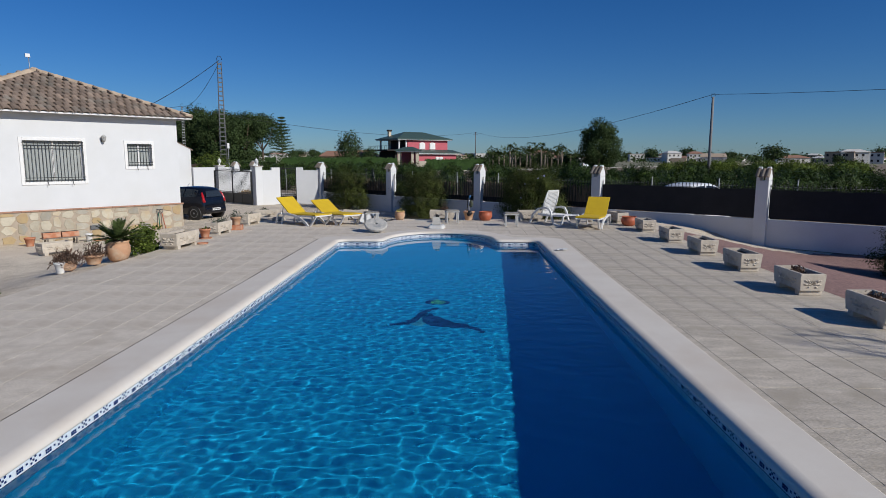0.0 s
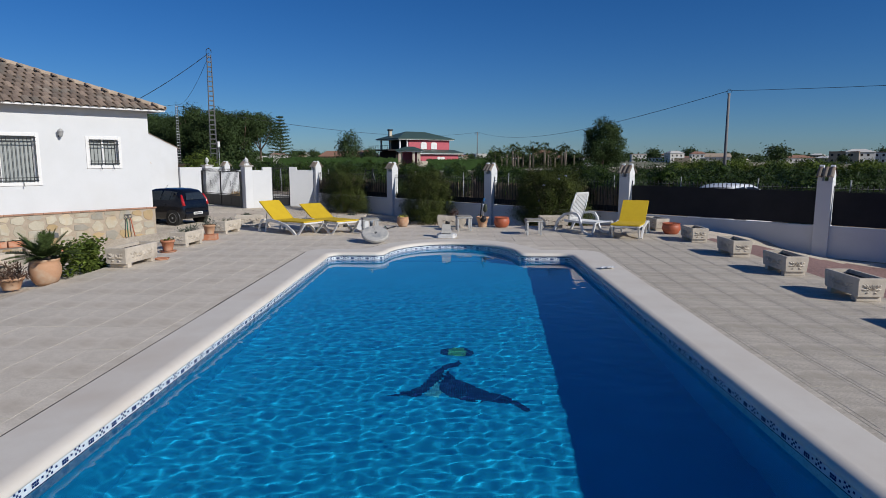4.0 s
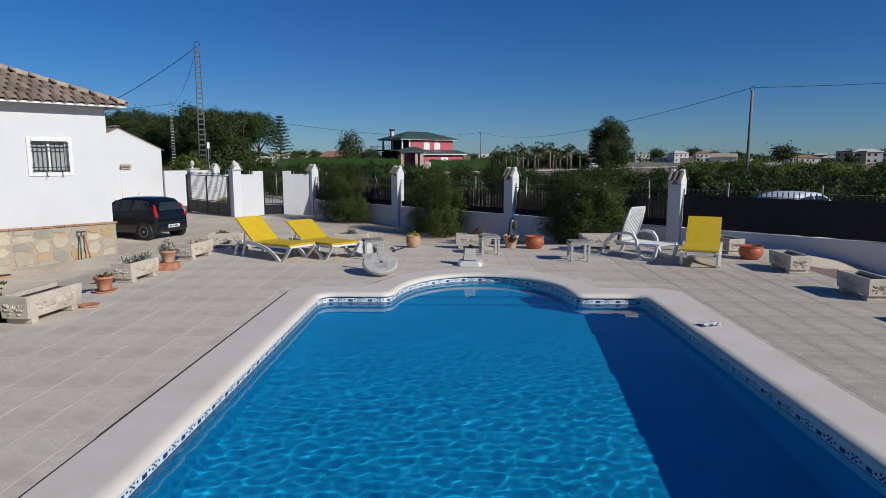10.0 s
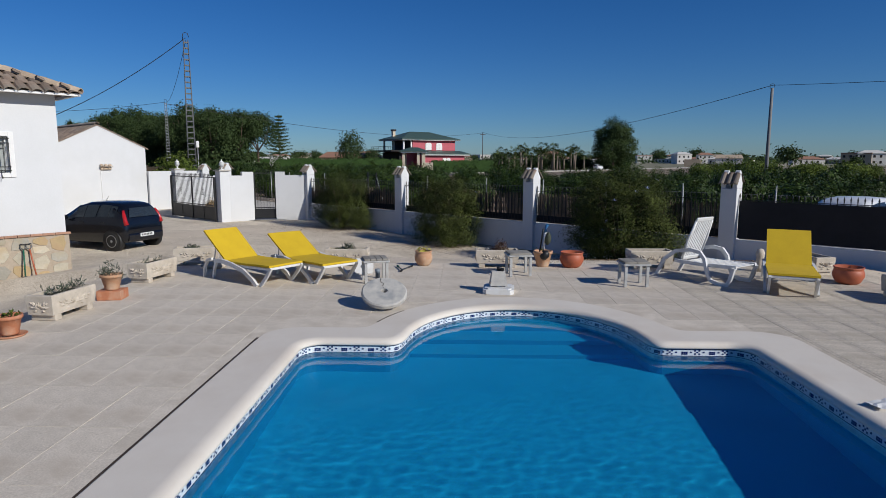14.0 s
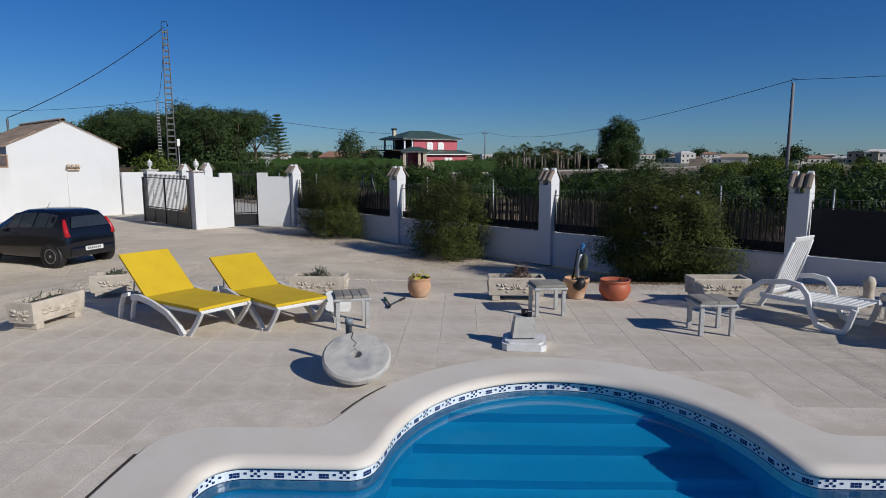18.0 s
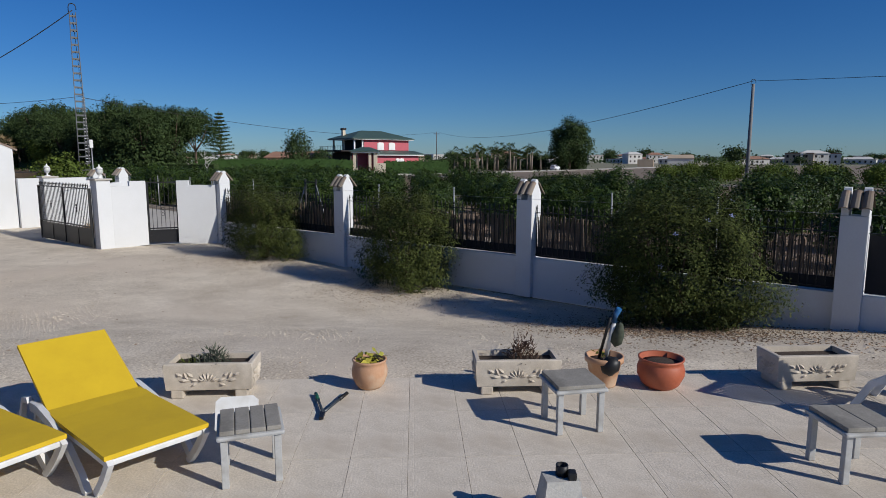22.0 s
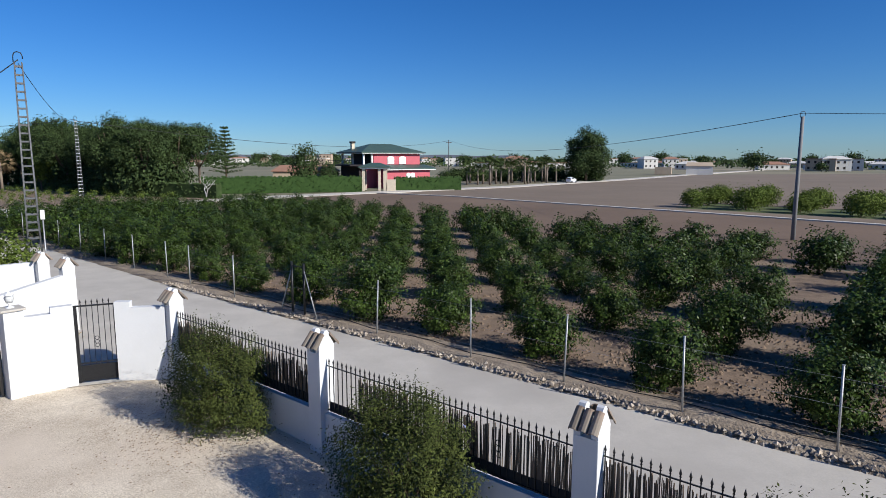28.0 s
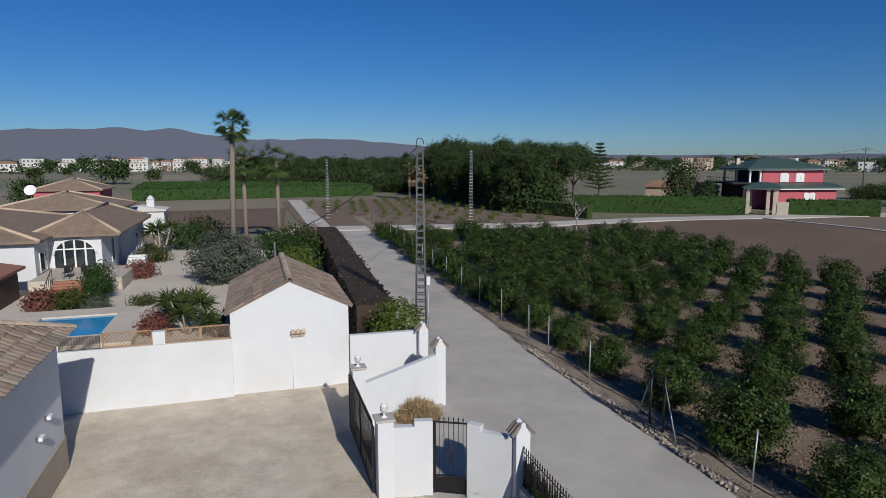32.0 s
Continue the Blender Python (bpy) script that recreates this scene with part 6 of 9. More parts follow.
plant(pose(-3.66, 0.20, 0.22), "small green succulent in a terracotta pot", 12, 0.045, (6, 0.025), dome(0.12, 0.08), CITRUS_LIGHT, wide=0.5)
plant(pose(-3.56, 2.30, 0.34), "grey lavender in a terracotta pot", 34, 0.08, (6, 0.03), dome(0.14, 0.22), GREY_LEAF, wide=0.16)
plant(pose(-3.70, 1.35, 0.29), "grey-green lavender in a stone planter", 40, 0.07, (6, 0.03), box_dome(0.12, 0.30, 0.12), GREY_LEAF, wide=0.2)
plant(pose(-3.70, 3.88, 0.29), "sparse grey stems in a stone planter", 16, 0.10, (4, 0.02), box_dome(0.1, 0.28, 0.06), GREY_LEAF, wide=0.1)
plant(pose(-3.72, 5.54, 0.29), "dark grey-green rosette plant in a stone planter", 24, 0.07, (6, 0.02), dome(0.15, 0.09), GREY_LEAF, wide=0.3)
plant(pose(-4.50, -3.56, 0.10), "dried brown lavender shrub in a pot", 80, 0.08, (7, 0.03), dome(0.22, 0.30), DRY_LEAF, wide=0.2)
plant(pose(-4.66, -4.20, 0.06), "dark purple-green shrub in a pot", 90, 0.085, (7, 0.035), dome(0.26, 0.28), DRY_LEAF, wide=0.25)
plant(pose(8.82, -6.0, 0.30), "withered dark leaves in a stone planter", 14, 0.06, (5, 0.03), box_dome(0.08, 0.22, 0.05), DRY_LEAF, wide=0.4)
plant(pose(8.82, -8.0, 0.30), "withered dark leaves in a stone planter", 10, 0.06, (5, 0.03), box_dome(0.08, 0.22, 0.04), DRY_LEAF, wide=0.4)
plant(pose(-4.22, -2.08, -0.05), "glossy green shrub hedge between pots", 260, 0.085, (8, 0.06), box_dome(0.26, 0.60, 0.58), CITRUS_LIGHT, "shrub", 0.6, "shrub")
plant(pose(-4.5, -1.43, -0.05), "glossy green shrub beside a stone trough", 90, 0.085, (8, 0.05), dome(0.28, 0.62), CITRUS_LIGHT, "shrub", 0.6, "shrub")
plant(pose(-4.70, -6.38, -0.1), "small green plant at the terrace edge", 30, 0.07, (7, 0.04), dome(0.22, 0.25), CITRUS_LIGHT, wide=0.5)

# sago palm: a rosette of feathered fronds
sago = thing("sago_palm", pose(-4.20, -3.14, 0.36), "dark green sago palm in a large pot", "palm")
rng = random.Random(8)
for k in range(44):
    a, el = k * 2.4, radians(rng.uniform(18, 78))
    L = rng.uniform(0.52, 0.68)
    vs, fs = [], []
    P = []
    for i in range(13):
        t = i / 12
        r = L * t * math.cos(el) * (1 + 0.1 * t)
        z = L * t * math.sin(el) - 0.22 * t * t * math.cos(el)
        P.append(Vector((r * math.cos(a), r * math.sin(a), z)))
    side = Vector((-math.sin(a), math.cos(a), 0))
    for i in range(1, 12):
        t = i / 12
        w = 0.13 * math.sin(math.pi * min(1, t * 0.9 + 0.08))
        d = (P[i + 1] - P[i]).normalized()
        for sg in (-1, 1):
            for h_ in (0, 0.5):
                b = P[i].lerp(P[i + 1], h_)
                tip = b + side * sg * w + d * w * 0.6 + Vector((0, 0, 0.02))
                j = len(vs)
                vs += [b, b + d * 0.026, tip]
                fs.append((j, j + 1, j + 2))
    o = new("frond", mesh_from(vs, fs, PALM_LEAF, "frond"))
    o.parent = sago
bm = bmesh.new()
lathe(bm, [(0.10, 0), (0.11, 0.06), (0.06, 0.12), (0, 0.13)], 12)
part("stem", bm, BARK, sago)

# pump rod with a cloth bag standing in the chipped pot
pr = thing("pool_pole", pose(3.54, 5.54, 0.26, 23, 2, 0), "blue and white pole with a net bag, stood in a pot", "pole")
bm = bmesh.new()
tube(bm, [(0, 0, 0), (0, 0, 0.519)], 0.022, 10)
part("tube", bm, PLASTIC, pr)
bm = bmesh.new()
tube(bm, [(0, 0, 0.52), (0, 0, 0.62), (0.02, 0, 0.68)], 0.03, 10)
part("head", bm, mat("blue_plastic", (0.02, 0.12, 0.30), (0.015, 0.09, 0.22), rough=0.4, bump=0), pr, "blue plastic head")
bm = bmesh.new()
tube(bm, [(-0.07, 0.0, 0.05), (-0.05, 0, 0.58)], 0.016, 8)
part("rod", bm, BLACK_IRON, pr)
bm = bmesh.new()
lathe(bm, [(0.01, 0.22), (0.06, 0.28), (0.065, 0.38), (0.03, 0.50), (0.01, 0.52)], 10, Matrix.Translation((0.06, -0.02, 0)))
part("net_bag", bm, GREY_LEAF, pr, "faded green net bag")
bm = bmesh.new()
lathe(bm, [(0.02, -0.05), (0.09, 0.0), (0.09, 0.10), (0.04, 0.16)], 10, Matrix.Translation((-0.02, -0.12, 0)) @ Matrix.Rotation(radians(40), 4, "Y"))
part("float", bm, BLACK_IRON, pr, "black plastic float")

# low bench of red troughs and buckets by the house
fb = HOUSE.matrix_basis
bz = LOW + 0.02
bench = thing("low_bench", fb @ Matrix.Translation((0.85, -4.40, bz)), "low weathered wooden bench by the plinth", "bench")
GREY_WOOD = mat("grey_wood", (0.24, 0.20, 0.165), (0.15, 0.125, 0.10), scale=6, fine=50, rough=0.9, bump=0.3, stretch=(1, 0.15, 1))
for x in (-0.13, 0.0, 0.13):
    bm = bmesh.new()
    bbox(bm, x - 0.055, x + 0.055, -0.55, 0.55, 0.30, 0.33, 0.005)
    part("plank", bm, GREY_WOOD, bench)
for y in (-0.42, 0.42):
    for x in (-0.15, 0.15):
        bm = bmesh.new()
        box(bm, x - 0.03, x + 0.03, y - 0.025, y + 0.025, 0, 0.30)
        part("leg", bm, GREY_WOOD, bench)
for y in (-0.27, 0.27):
    tr = thing("red_trough", fb @ Matrix.Translation((0.85, -4.40 + y, bz + 0.331)), "dull red window-box trough on a bench", "planter")
    bm = bmesh.new()
    bbox(bm, -0.10, 0.10, -0.25, 0.25, 0, 0.17, 0.012)
    part("box", bm, TERRACOTTA, tr)
    bm = bmesh.new()
    box(bm, -0.085, 0.085, -0.23, 0.23, 0.171, 0.178)
    part("earth", bm, EARTH, tr)
for dx, dy, r, h, mt_, lab in ((0.75, -5.25, 0.16, 0.28, TERRACOTTA, "red plastic flower pot by the plinth"), (0.8, -3.55, 0.12, 0.26, PLASTIC, "white paint bucket with a blue label"),
                               (9.77, -6.93, 0.11, 0.22, PLASTIC, "small white bucket with a lid at the terrace edge")):
    p_ = fb @ Vector((dx, dy, 0))
    pot(flare(r, h), mt_, Matrix.Translation((p_.x, p_.y, ground_z(p_.x, p_.y) + 0.0)), lab, 0.012, "pot")
tr = thing("red_trough", fb @ Matrix.Translation((0.85, -3.05, LOW + 0.01)), "low red trough planter by the plinth", "planter")
bm = bmesh.new()
bbox(bm, -0.13, 0.13, -0.35, 0.35, 0, 0.15, 0.012)
part("box", bm, TERRACOTTA, tr)
bm = bmesh.new()
box(bm, -0.11, 0.11, -0.33, 0.33, 0.151, 0.158)
part("earth", bm, EARTH, tr)

# fork and spade against the plinth
for y, col, prong in ((-0.98, GREEN_GRIP, True), (-0.72, TERRA_RED, False)):
    tl = thing("garden_fork" if prong else "garden_spade", fb @ Matrix.Translation((0.34, y, LOW + 0.0)) @ Matrix.Rotation(radians(-14), 4, "Y") @ Matrix.Rotation(radians(-4 if prong else 5), 4, "X"),
               "garden fork with a green handle leaning on the wall" if prong else "red-shafted border fork leaning on the wall", "garden tool")
    bm = bmesh.new()
    tube(bm, [(0, 0, 0.30), (0, 0, 0.90)], 0.017, 8)
    part("shaft", bm, col, tl)
    bm = bmesh.new()
    tube(bm, [(0, 0, 0.90), (0, -0.06, 0.96), (0, -0.06, 1.03), (0, 0.06, 1.03), (0, 0.06, 0.96), (0, 0, 0.90)], 0.013, 6)
    part("grip", bm, DARK_STEEL, tl)
    for k in range(4):
        bm = bmesh.new()
        yy = -0.075 + k * 0.05
        tube(bm, [(0, 0, 0.30), (0, yy, 0.27), (0, yy, 0.0)], 0.008, 5)
        part("tine", bm, DARK_STEEL, tl)

# small stone bird-like finial, plain post and a paper on the coping
st = thing("stone_finial", pose(7.72, 5.15, 0.0), "small rounded pale stone ornament", "ornament")
bm = bmesh.new()
lathe(bm, [(0.09, 0), (0.085, 0.10), (0.065, 0.20), (0.075, 0.28), (0.085, 0.36), (0.06, 0.43), (0.0, 0.45)], 14)
part("stone", bm, STONE_PLANTER, st)
pp = thing("crumpled_paper", pose(5.62, -1.72, 0.034, 0, 0, 20), "crumpled white plastic scrap on the coping", "litter")
bm = bmesh.new()
rng = random.Random(3)
gv = [[bm.verts.new((x * 0.05 - 0.15, y * 0.04 - 0.08, 0.004 + rng.uniform(0, 0.02))) for y in range(5)] for x in range(7)]
for i in range(6):
    for j in range(4):
        bm.faces.new((gv[i][j], gv[i + 1][j], gv[i + 1][j + 1], gv[i][j + 1]))
part("sheet", bm, PLASTIC, pp)
rock = thing("driftwood", pose(-3.05, 5.05, 0.0, 0, 0, 25), "dry stone lump at the terrace edge", "stone")
bm = bmesh.new()
bmesh.ops.create_icosphere(bm, subdivisions=3, radius=0.16)
for v in bm.verts:
    v.co = Vector((v.co.x * 1.5, v.co.y * 0.8, v.co.z * 0.55 + 0.06)) * (1 + 0.25 * noise.noise(v.co * 9))
    v.co.z = max(v.co.z, 0)
part("stone", bm, STONE_PLANTER, rock)

# flat mosaic figure on the pool floor: a curved navy sweep with a pale middle and a green disc
MOS = thing("pool_mosaic", pose(-0.01, 0.375, floor_z(0.375) + 0.004, math.degrees(math.atan(0.045))), "navy and turquoise mosaic sweep with a green disc on the pool floor", "mosaic", "", "structure")
TURQ = mat("turquoise_mosaic", (0.10, 0.55, 0.62), (0.08, 0.45, 0.52), scale=8, fine=60, rough=0.35, bump=0.05)
GRN = mat("green_mosaic", (0.10, 0.55, 0.22), (0.07, 0.42, 0.16), scale=8, fine=60, rough=0.35, bump=0.05)
NAVY = mat("dark_navy_mosaic", (0.012, 0.03, 0.13), (0.006, 0.015, 0.07), scale=14, fine=60, rough=0.35, bump=0.05)
# pieces of 4 cm, kept where they fall inside smooth outlines
def in_poly(x, y, poly):
    r = False
    for (ax, ay), (bx, by) in zip(poly, poly[1:] + poly[:1]):
        if (ay > y) != (by > y) and x < (bx - ax) * (y - ay) / (by - ay) + ax:
            r = not r
    return r


SWEEP = [(2.02, -7.18), (2.30, -7.00), (2.42, -6.85), (2.52, -6.55), (2.66, -6.25), (2.86, -6.08), (2.90, -6.16), (2.70, -6.40), (2.64, -6.65), (2.50, -6.98), (2.42, -7.12), (2.25, -7.14)]
BODY = [(2.72, -6.42), (2.82, -6.62), (2.96, -6.80), (3.14, -6.98), (3.34, -7.08), (3.50, -7.22), (3.62, -7.46), (3.56, -7.50), (3.42, -7.32), (3.22, -7.26), (2.98, -7.24), (2.76, -7.16), (2.64, -6.98), (2.62, -6.76)]
PALE = [(2.66, -6.45), (2.52, -6.98), (2.44, -7.12), (2.62, -7.20), (2.68, -7.04), (2.61, -6.78), (2.70, -6.42)]
for nm, mtl, test in (("sweep", NAVY, lambda x, y: in_poly(x, y, SWEEP) or in_poly(x, y, BODY)), ("pale_field", TURQ, lambda x, y: in_poly(x, y, PALE)),
                      ("disc", GRN, lambda x, y: math.hypot((x - 2.83) / 0.125, (y + 5.78) / 0.16) < 1),
                      ("disc_edge", NAVY, lambda x, y: 1 <= math.hypot((x - 2.83) / 0.125, (y + 5.78) / 0.16) and math.hypot((x - 2.83) / 0.22, (y + 5.78) / 0.165) < 1)):
    vs, fs = [], []
    x = 1.9
    while x < 3.8:
        y = -7.7
        while y < -5.5:
            if test(x, y):
                i = len(vs)
                vs += [(x - 0.0112, y - 0.0112, 0), (x + 0.0112, y - 0.0112, 0), (x + 0.0112, y + 0.0112, 0), (x - 0.0112, y + 0.0112, 0)]
                fs.append((i, i + 1, i + 2, i + 3))
            y += 0.025
        x += 0.025
    o = new(nm, mesh_from(vs, fs, mtl, nm))
    o.parent = MOS
    tagged(o, "", "", "", "stuff")

# ---------- hatchback cars ----------
TYRE = mat("tyre_rubber", (0.02, 0.02, 0.02), (0.012, 0.012, 0.012), scale=20, rough=0.85, bump=0.1)
RIM = mat("alloy_rim", (0.45, 0.46, 0.47), (0.3, 0.3, 0.31), scale=10, rough=0.35, metal=0.8, bump=0)
CAR_GLASS = mat("car_glass", (0.03, 0.04, 0.045), (0.02, 0.025, 0.03), scale=1, rough=0.04, bump=0, spec=0.9)
TAIL_RED = mat("tail_light", (0.45, 0.015, 0.02), (0.32, 0.01, 0.015), scale=10, rough=0.15, bump=0)
PLATE = mat("plate_white", (0.7, 0.7, 0.68), (0.62, 0.62, 0.6), rough=0.5, bump=0)
BLACK_TRIM = mat("black_trim", (0.015, 0.015, 0.016), (0.01, 0.01, 0.01), rough=0.55, bump=0)


def hatchback(paint, label, m):
    """A small five-door car: rear towards +x, 3.43 m long."""
    e = thing("hatchback_car", m, label, "car")
    # stations from nose to tail: x, sill z, bumper-to-belt half width, belt z, roof z, roof half width
    st = [(-1.72, 0.30, 0.52, 0.55, 0.56, 0.50), (-1.66, 0.22, 0.66, 0.66, 0.68, 0.60), (-1.45, 0.20, 0.76, 0.76, 0.80, 0.66), (-1.05, 0.19, 0.80, 0.86, 0.92, 0.66),
          (-0.85, 0.19, 0.805, 0.90, 0.98, 0.64), (-0.30, 0.19, 0.81, 0.93, 1.34, 0.56), (0.10, 0.19, 0.815, 0.945, 1.455, 0.545), (0.62, 0.19, 0.815, 0.965, 1.475, 0.54),
          (1.05, 0.19, 0.81, 0.985, 1.455, 0.535), (1.38, 0.20, 0.80, 1.0, 1.41, 0.52), (1.52, 0.22, 0.78, 1.0, 1.30, 0.53), (1.66, 0.25, 0.74, 0.93, 0.98, 0.62), (1.71, 0.32, 0.66, 0.60, 0.64, 0.60)]
    body, glass = bmesh.new(), bmesh.new()
    rows = []
    for (x, s, w, b, r, rw) in st:
        mid = s + (b - s) * 0.55
        half = [(w * 0.86, s), (w * 0.985, s + 0.10), (w, mid), (w * 0.965, b), (rw, r - 0.03 * (r - b > 0.1)), (rw * 0.80, r), (0, r + 0.015)]
        rows.append([(x, y, z) for y, z in half] + [(x, -y, z) for y, z in half[-2::-1]])
    bv = [[body.verts.new(p) for p in row] for row in rows]
    k = len(rows[0])
    for i in range(len(rows) - 1):
        for j in range(k - 1):
            f = body.faces.new((bv[i][j], bv[i][j + 1], bv[i + 1][j + 1], bv[i + 1][j]))
            f.smooth = True
        body.faces.new((bv[i][0], bv[i + 1][0], bv[i + 1][k - 1], bv[i][k - 1]))
    body.faces.new(bv[0])
    body.faces.new(bv[-1][::-1])
    part("body", body, paint, e)

    def pane(i0, i1, j, inset=(0.06, 0.06, 0.10, 0.08), side=1):
        """A window lying just proud of the loft between stations i0 and i1."""
        g = bmesh.new()
        jj = j if side > 0 else k - 2 - j
        a, b = Vector(rows[i0][jj]), Vector(rows[i0][jj + 1])
        c, d = Vector(rows[i1][jj + 1]), Vector(rows[i1][jj])
        if side < 0:
            a, b, c, d = b, a, d, c
        q = [a.lerp(d, inset[0]).lerp(b.lerp(c, inset[0]), inset[2]), a.lerp(d, 1 - inset[1]).lerp(b.lerp(c, 1 - inset[1]), inset[2]),
             a.lerp(d, 1 - inset[1]).lerp(b.lerp(c, 1 - inset[1]), 1 - inset[3]), a.lerp(d, inset[0]).lerp(b.lerp(c, inset[0]), 1 - inset[3])]
        n = (q[1] - q[0]).cross(q[3] - q[0]).normalized()
        if n.y * side < 0:
            n = -n
        vs = [g.verts.new(p + n * 0.008) for p in q]
        g.faces.new(vs)
        part("side_window", g, CAR_GLASS, e, "tinted side window")
    for side in (1, -1):
        pane(5, 6, 3, (0.12, 0.02, 0.10, 0.12), side)
        pane(6, 7, 3, (0.02, 0.08, 0.10, 0.12), side)
        pane(7, 8, 3, (0.06, 0.02, 0.10, 0.12), side)
        pane(8, 9, 3, (0.02, 0.25, 0.10, 0.14), side)
    for (x0, z0, w0), (x1, z1, w1), nm in (((1.545, 1.30, 0.44), (1.66, 1.02, 0.56), "rear_window"), ((-0.32, 1.345, 0.47), (-0.83, 1.0, 0.58), "windscreen")):
        g = bmesh.new()
        o = 0.025 if x1 > 0 else -0.02
        q = [g.verts.new(p) for p in ((x0 + o, -w0, z0), (x1 + o, -w1, z1), (x1 + o, w1, z1), (x0 + o, w0, z0))]
        g.faces.new(q)
        part(nm, g, CAR_GLASS, e, "tinted glass")
    for side in (1, -1):
        g = bmesh.new()
        tube(g, [(1.66, side * 0.665, 0.78), (1.625, side * 0.67, 0.93), (1.56, side * 0.64, 1.10), (1.50, side * 0.60, 1.22)], 0.075, 8, 0.04)
        part("tail_light", g, TAIL_RED, e, "tall red tail light")
        g = bmesh.new()
        bbox(g, -0.62, -0.46, side * 0.80 - 0.02, side * 0.80 + side * 0.14 + 0.02, 0.93, 1.06, 0.03)
        part("mirror", g, paint, e)
        g = bmesh.new()
        tube(g, [(-1.60, side * 0.55, 0.60), (-1.42, side * 0.66, 0.74)], 0.08, 8, 0.05)
        part("headlight", g, CAR_GLASS, e)
        for x in (-0.05, 0.78):
            g = bmesh.new()
            bbox(g, x, x + 0.16, side * 0.808 - 0.012, side * 0.808 + 0.016, 0.84, 0.865, 0.006)
            part("handle", g, BLACK_TRIM, e)
    g = bmesh.new()
    bbox(g, 1.60, 1.755, -0.66, 0.66, 0.28, 0.52, 0.05)
    part("rear_bumper", g, paint, e)
    g = bmesh.new()
    box(g, 1.757, 1.768, -0.26, 0.26, 0.40, 0.51)
    part("number_plate", g, PLATE, e, "white number plate")
    for i in range(7):
        g = bmesh.new()
        box(g, 1.769, 1.772, -0.21 + i * 0.06, -0.175 + i * 0.06, 0.425, 0.485)
        part("plate_bar", g, BLACK_TRIM, e)
    g = bmesh.new()
    tube(g, [(1.62, 0.05, 1.10), (1.70, -0.3, 1.045)], 0.008, 5)
    part("wiper", g, BLACK_TRIM, e)
    g = bmesh.new()
    tube(g, [(0.2, 0, 1.47), (0.32, 0, 1.62)], 0.006, 5)
    part("aerial", g, BLACK_TRIM, e)
    for x in (-1.14, 1.20):
        for side in (1, -1):
            g = bmesh.new()
            mm = Matrix.Translation((x, side * 0.73, 0.285)) @ Matrix.Rotation(math.pi / 2 * -side, 4, "X")
            lathe(g, [(0.345, -0.10), (0.345, 0.088)], 24, mm)
            part("wheel_arch", g, BLACK_TRIM, e)
            w = new("wheel")
            w.parent = e
            w.matrix_basis = mm
            g = bmesh.new()
            lathe(g, [(0.19, -0.085), (0.27, -0.09), (0.285, -0.06), (0.285, 0.06), (0.27, 0.095), (0.19, 0.092)], 28)
            part("tyre", g, TYRE, w)
            g = bmesh.new()
            lathe(g, [(0.19, 0.06), (0.195, 0.094), (0.175, 0.096), (0.165, 0.055), (0.0, 0.05)], 24)
            for i in range(6):
                a = i * math.pi / 3
                box(g, 0.03, 0.175, -0.022, 0.022, 0.052, 0.088, Matrix.Rotation(a, 4, "Z"))
            lathe(g, [(0.045, 0.05), (0.045, 0.095), (0, 0.097)], 12)
            part("rim", g, RIM, w, "silver alloy rim")
    return e


NAVY_PAINT = mat("navy_car_paint", (0.006, 0.007, 0.011), (0.004, 0.005, 0.008), scale=2, rough=0.16, bump=0, spec=0.7)
WHITE_PAINT = mat("white_car_paint", (0.72, 0.73, 0.74), (0.64, 0.65, 0.66), scale=2, rough=0.2, bump=0, spec=0.6)
CARA = math.atan2(-0.31, 0.95)
hatchback(NAVY_PAINT, "dark navy small hatchback parked on the gravel", Matrix.Translation((-9.66, 12.55, -0.61)) @ Matrix.Rotation(CARA, 4, "Z") @ Matrix.Diagonal((1.02, 1.02, 0.985, 1)))
hatchback(WHITE_PAINT, "white small car parked on the farm road", fpose(2.7, 18.0, LOW + 0.002, 258) @ Matrix.Diagonal((1.2, 1.2, 1.26, 1)))
hatchback(WHITE_PAINT, "white car on the distant lane", pose(39.5, 167.5, LOW + 0.06, 0, 0, 230))

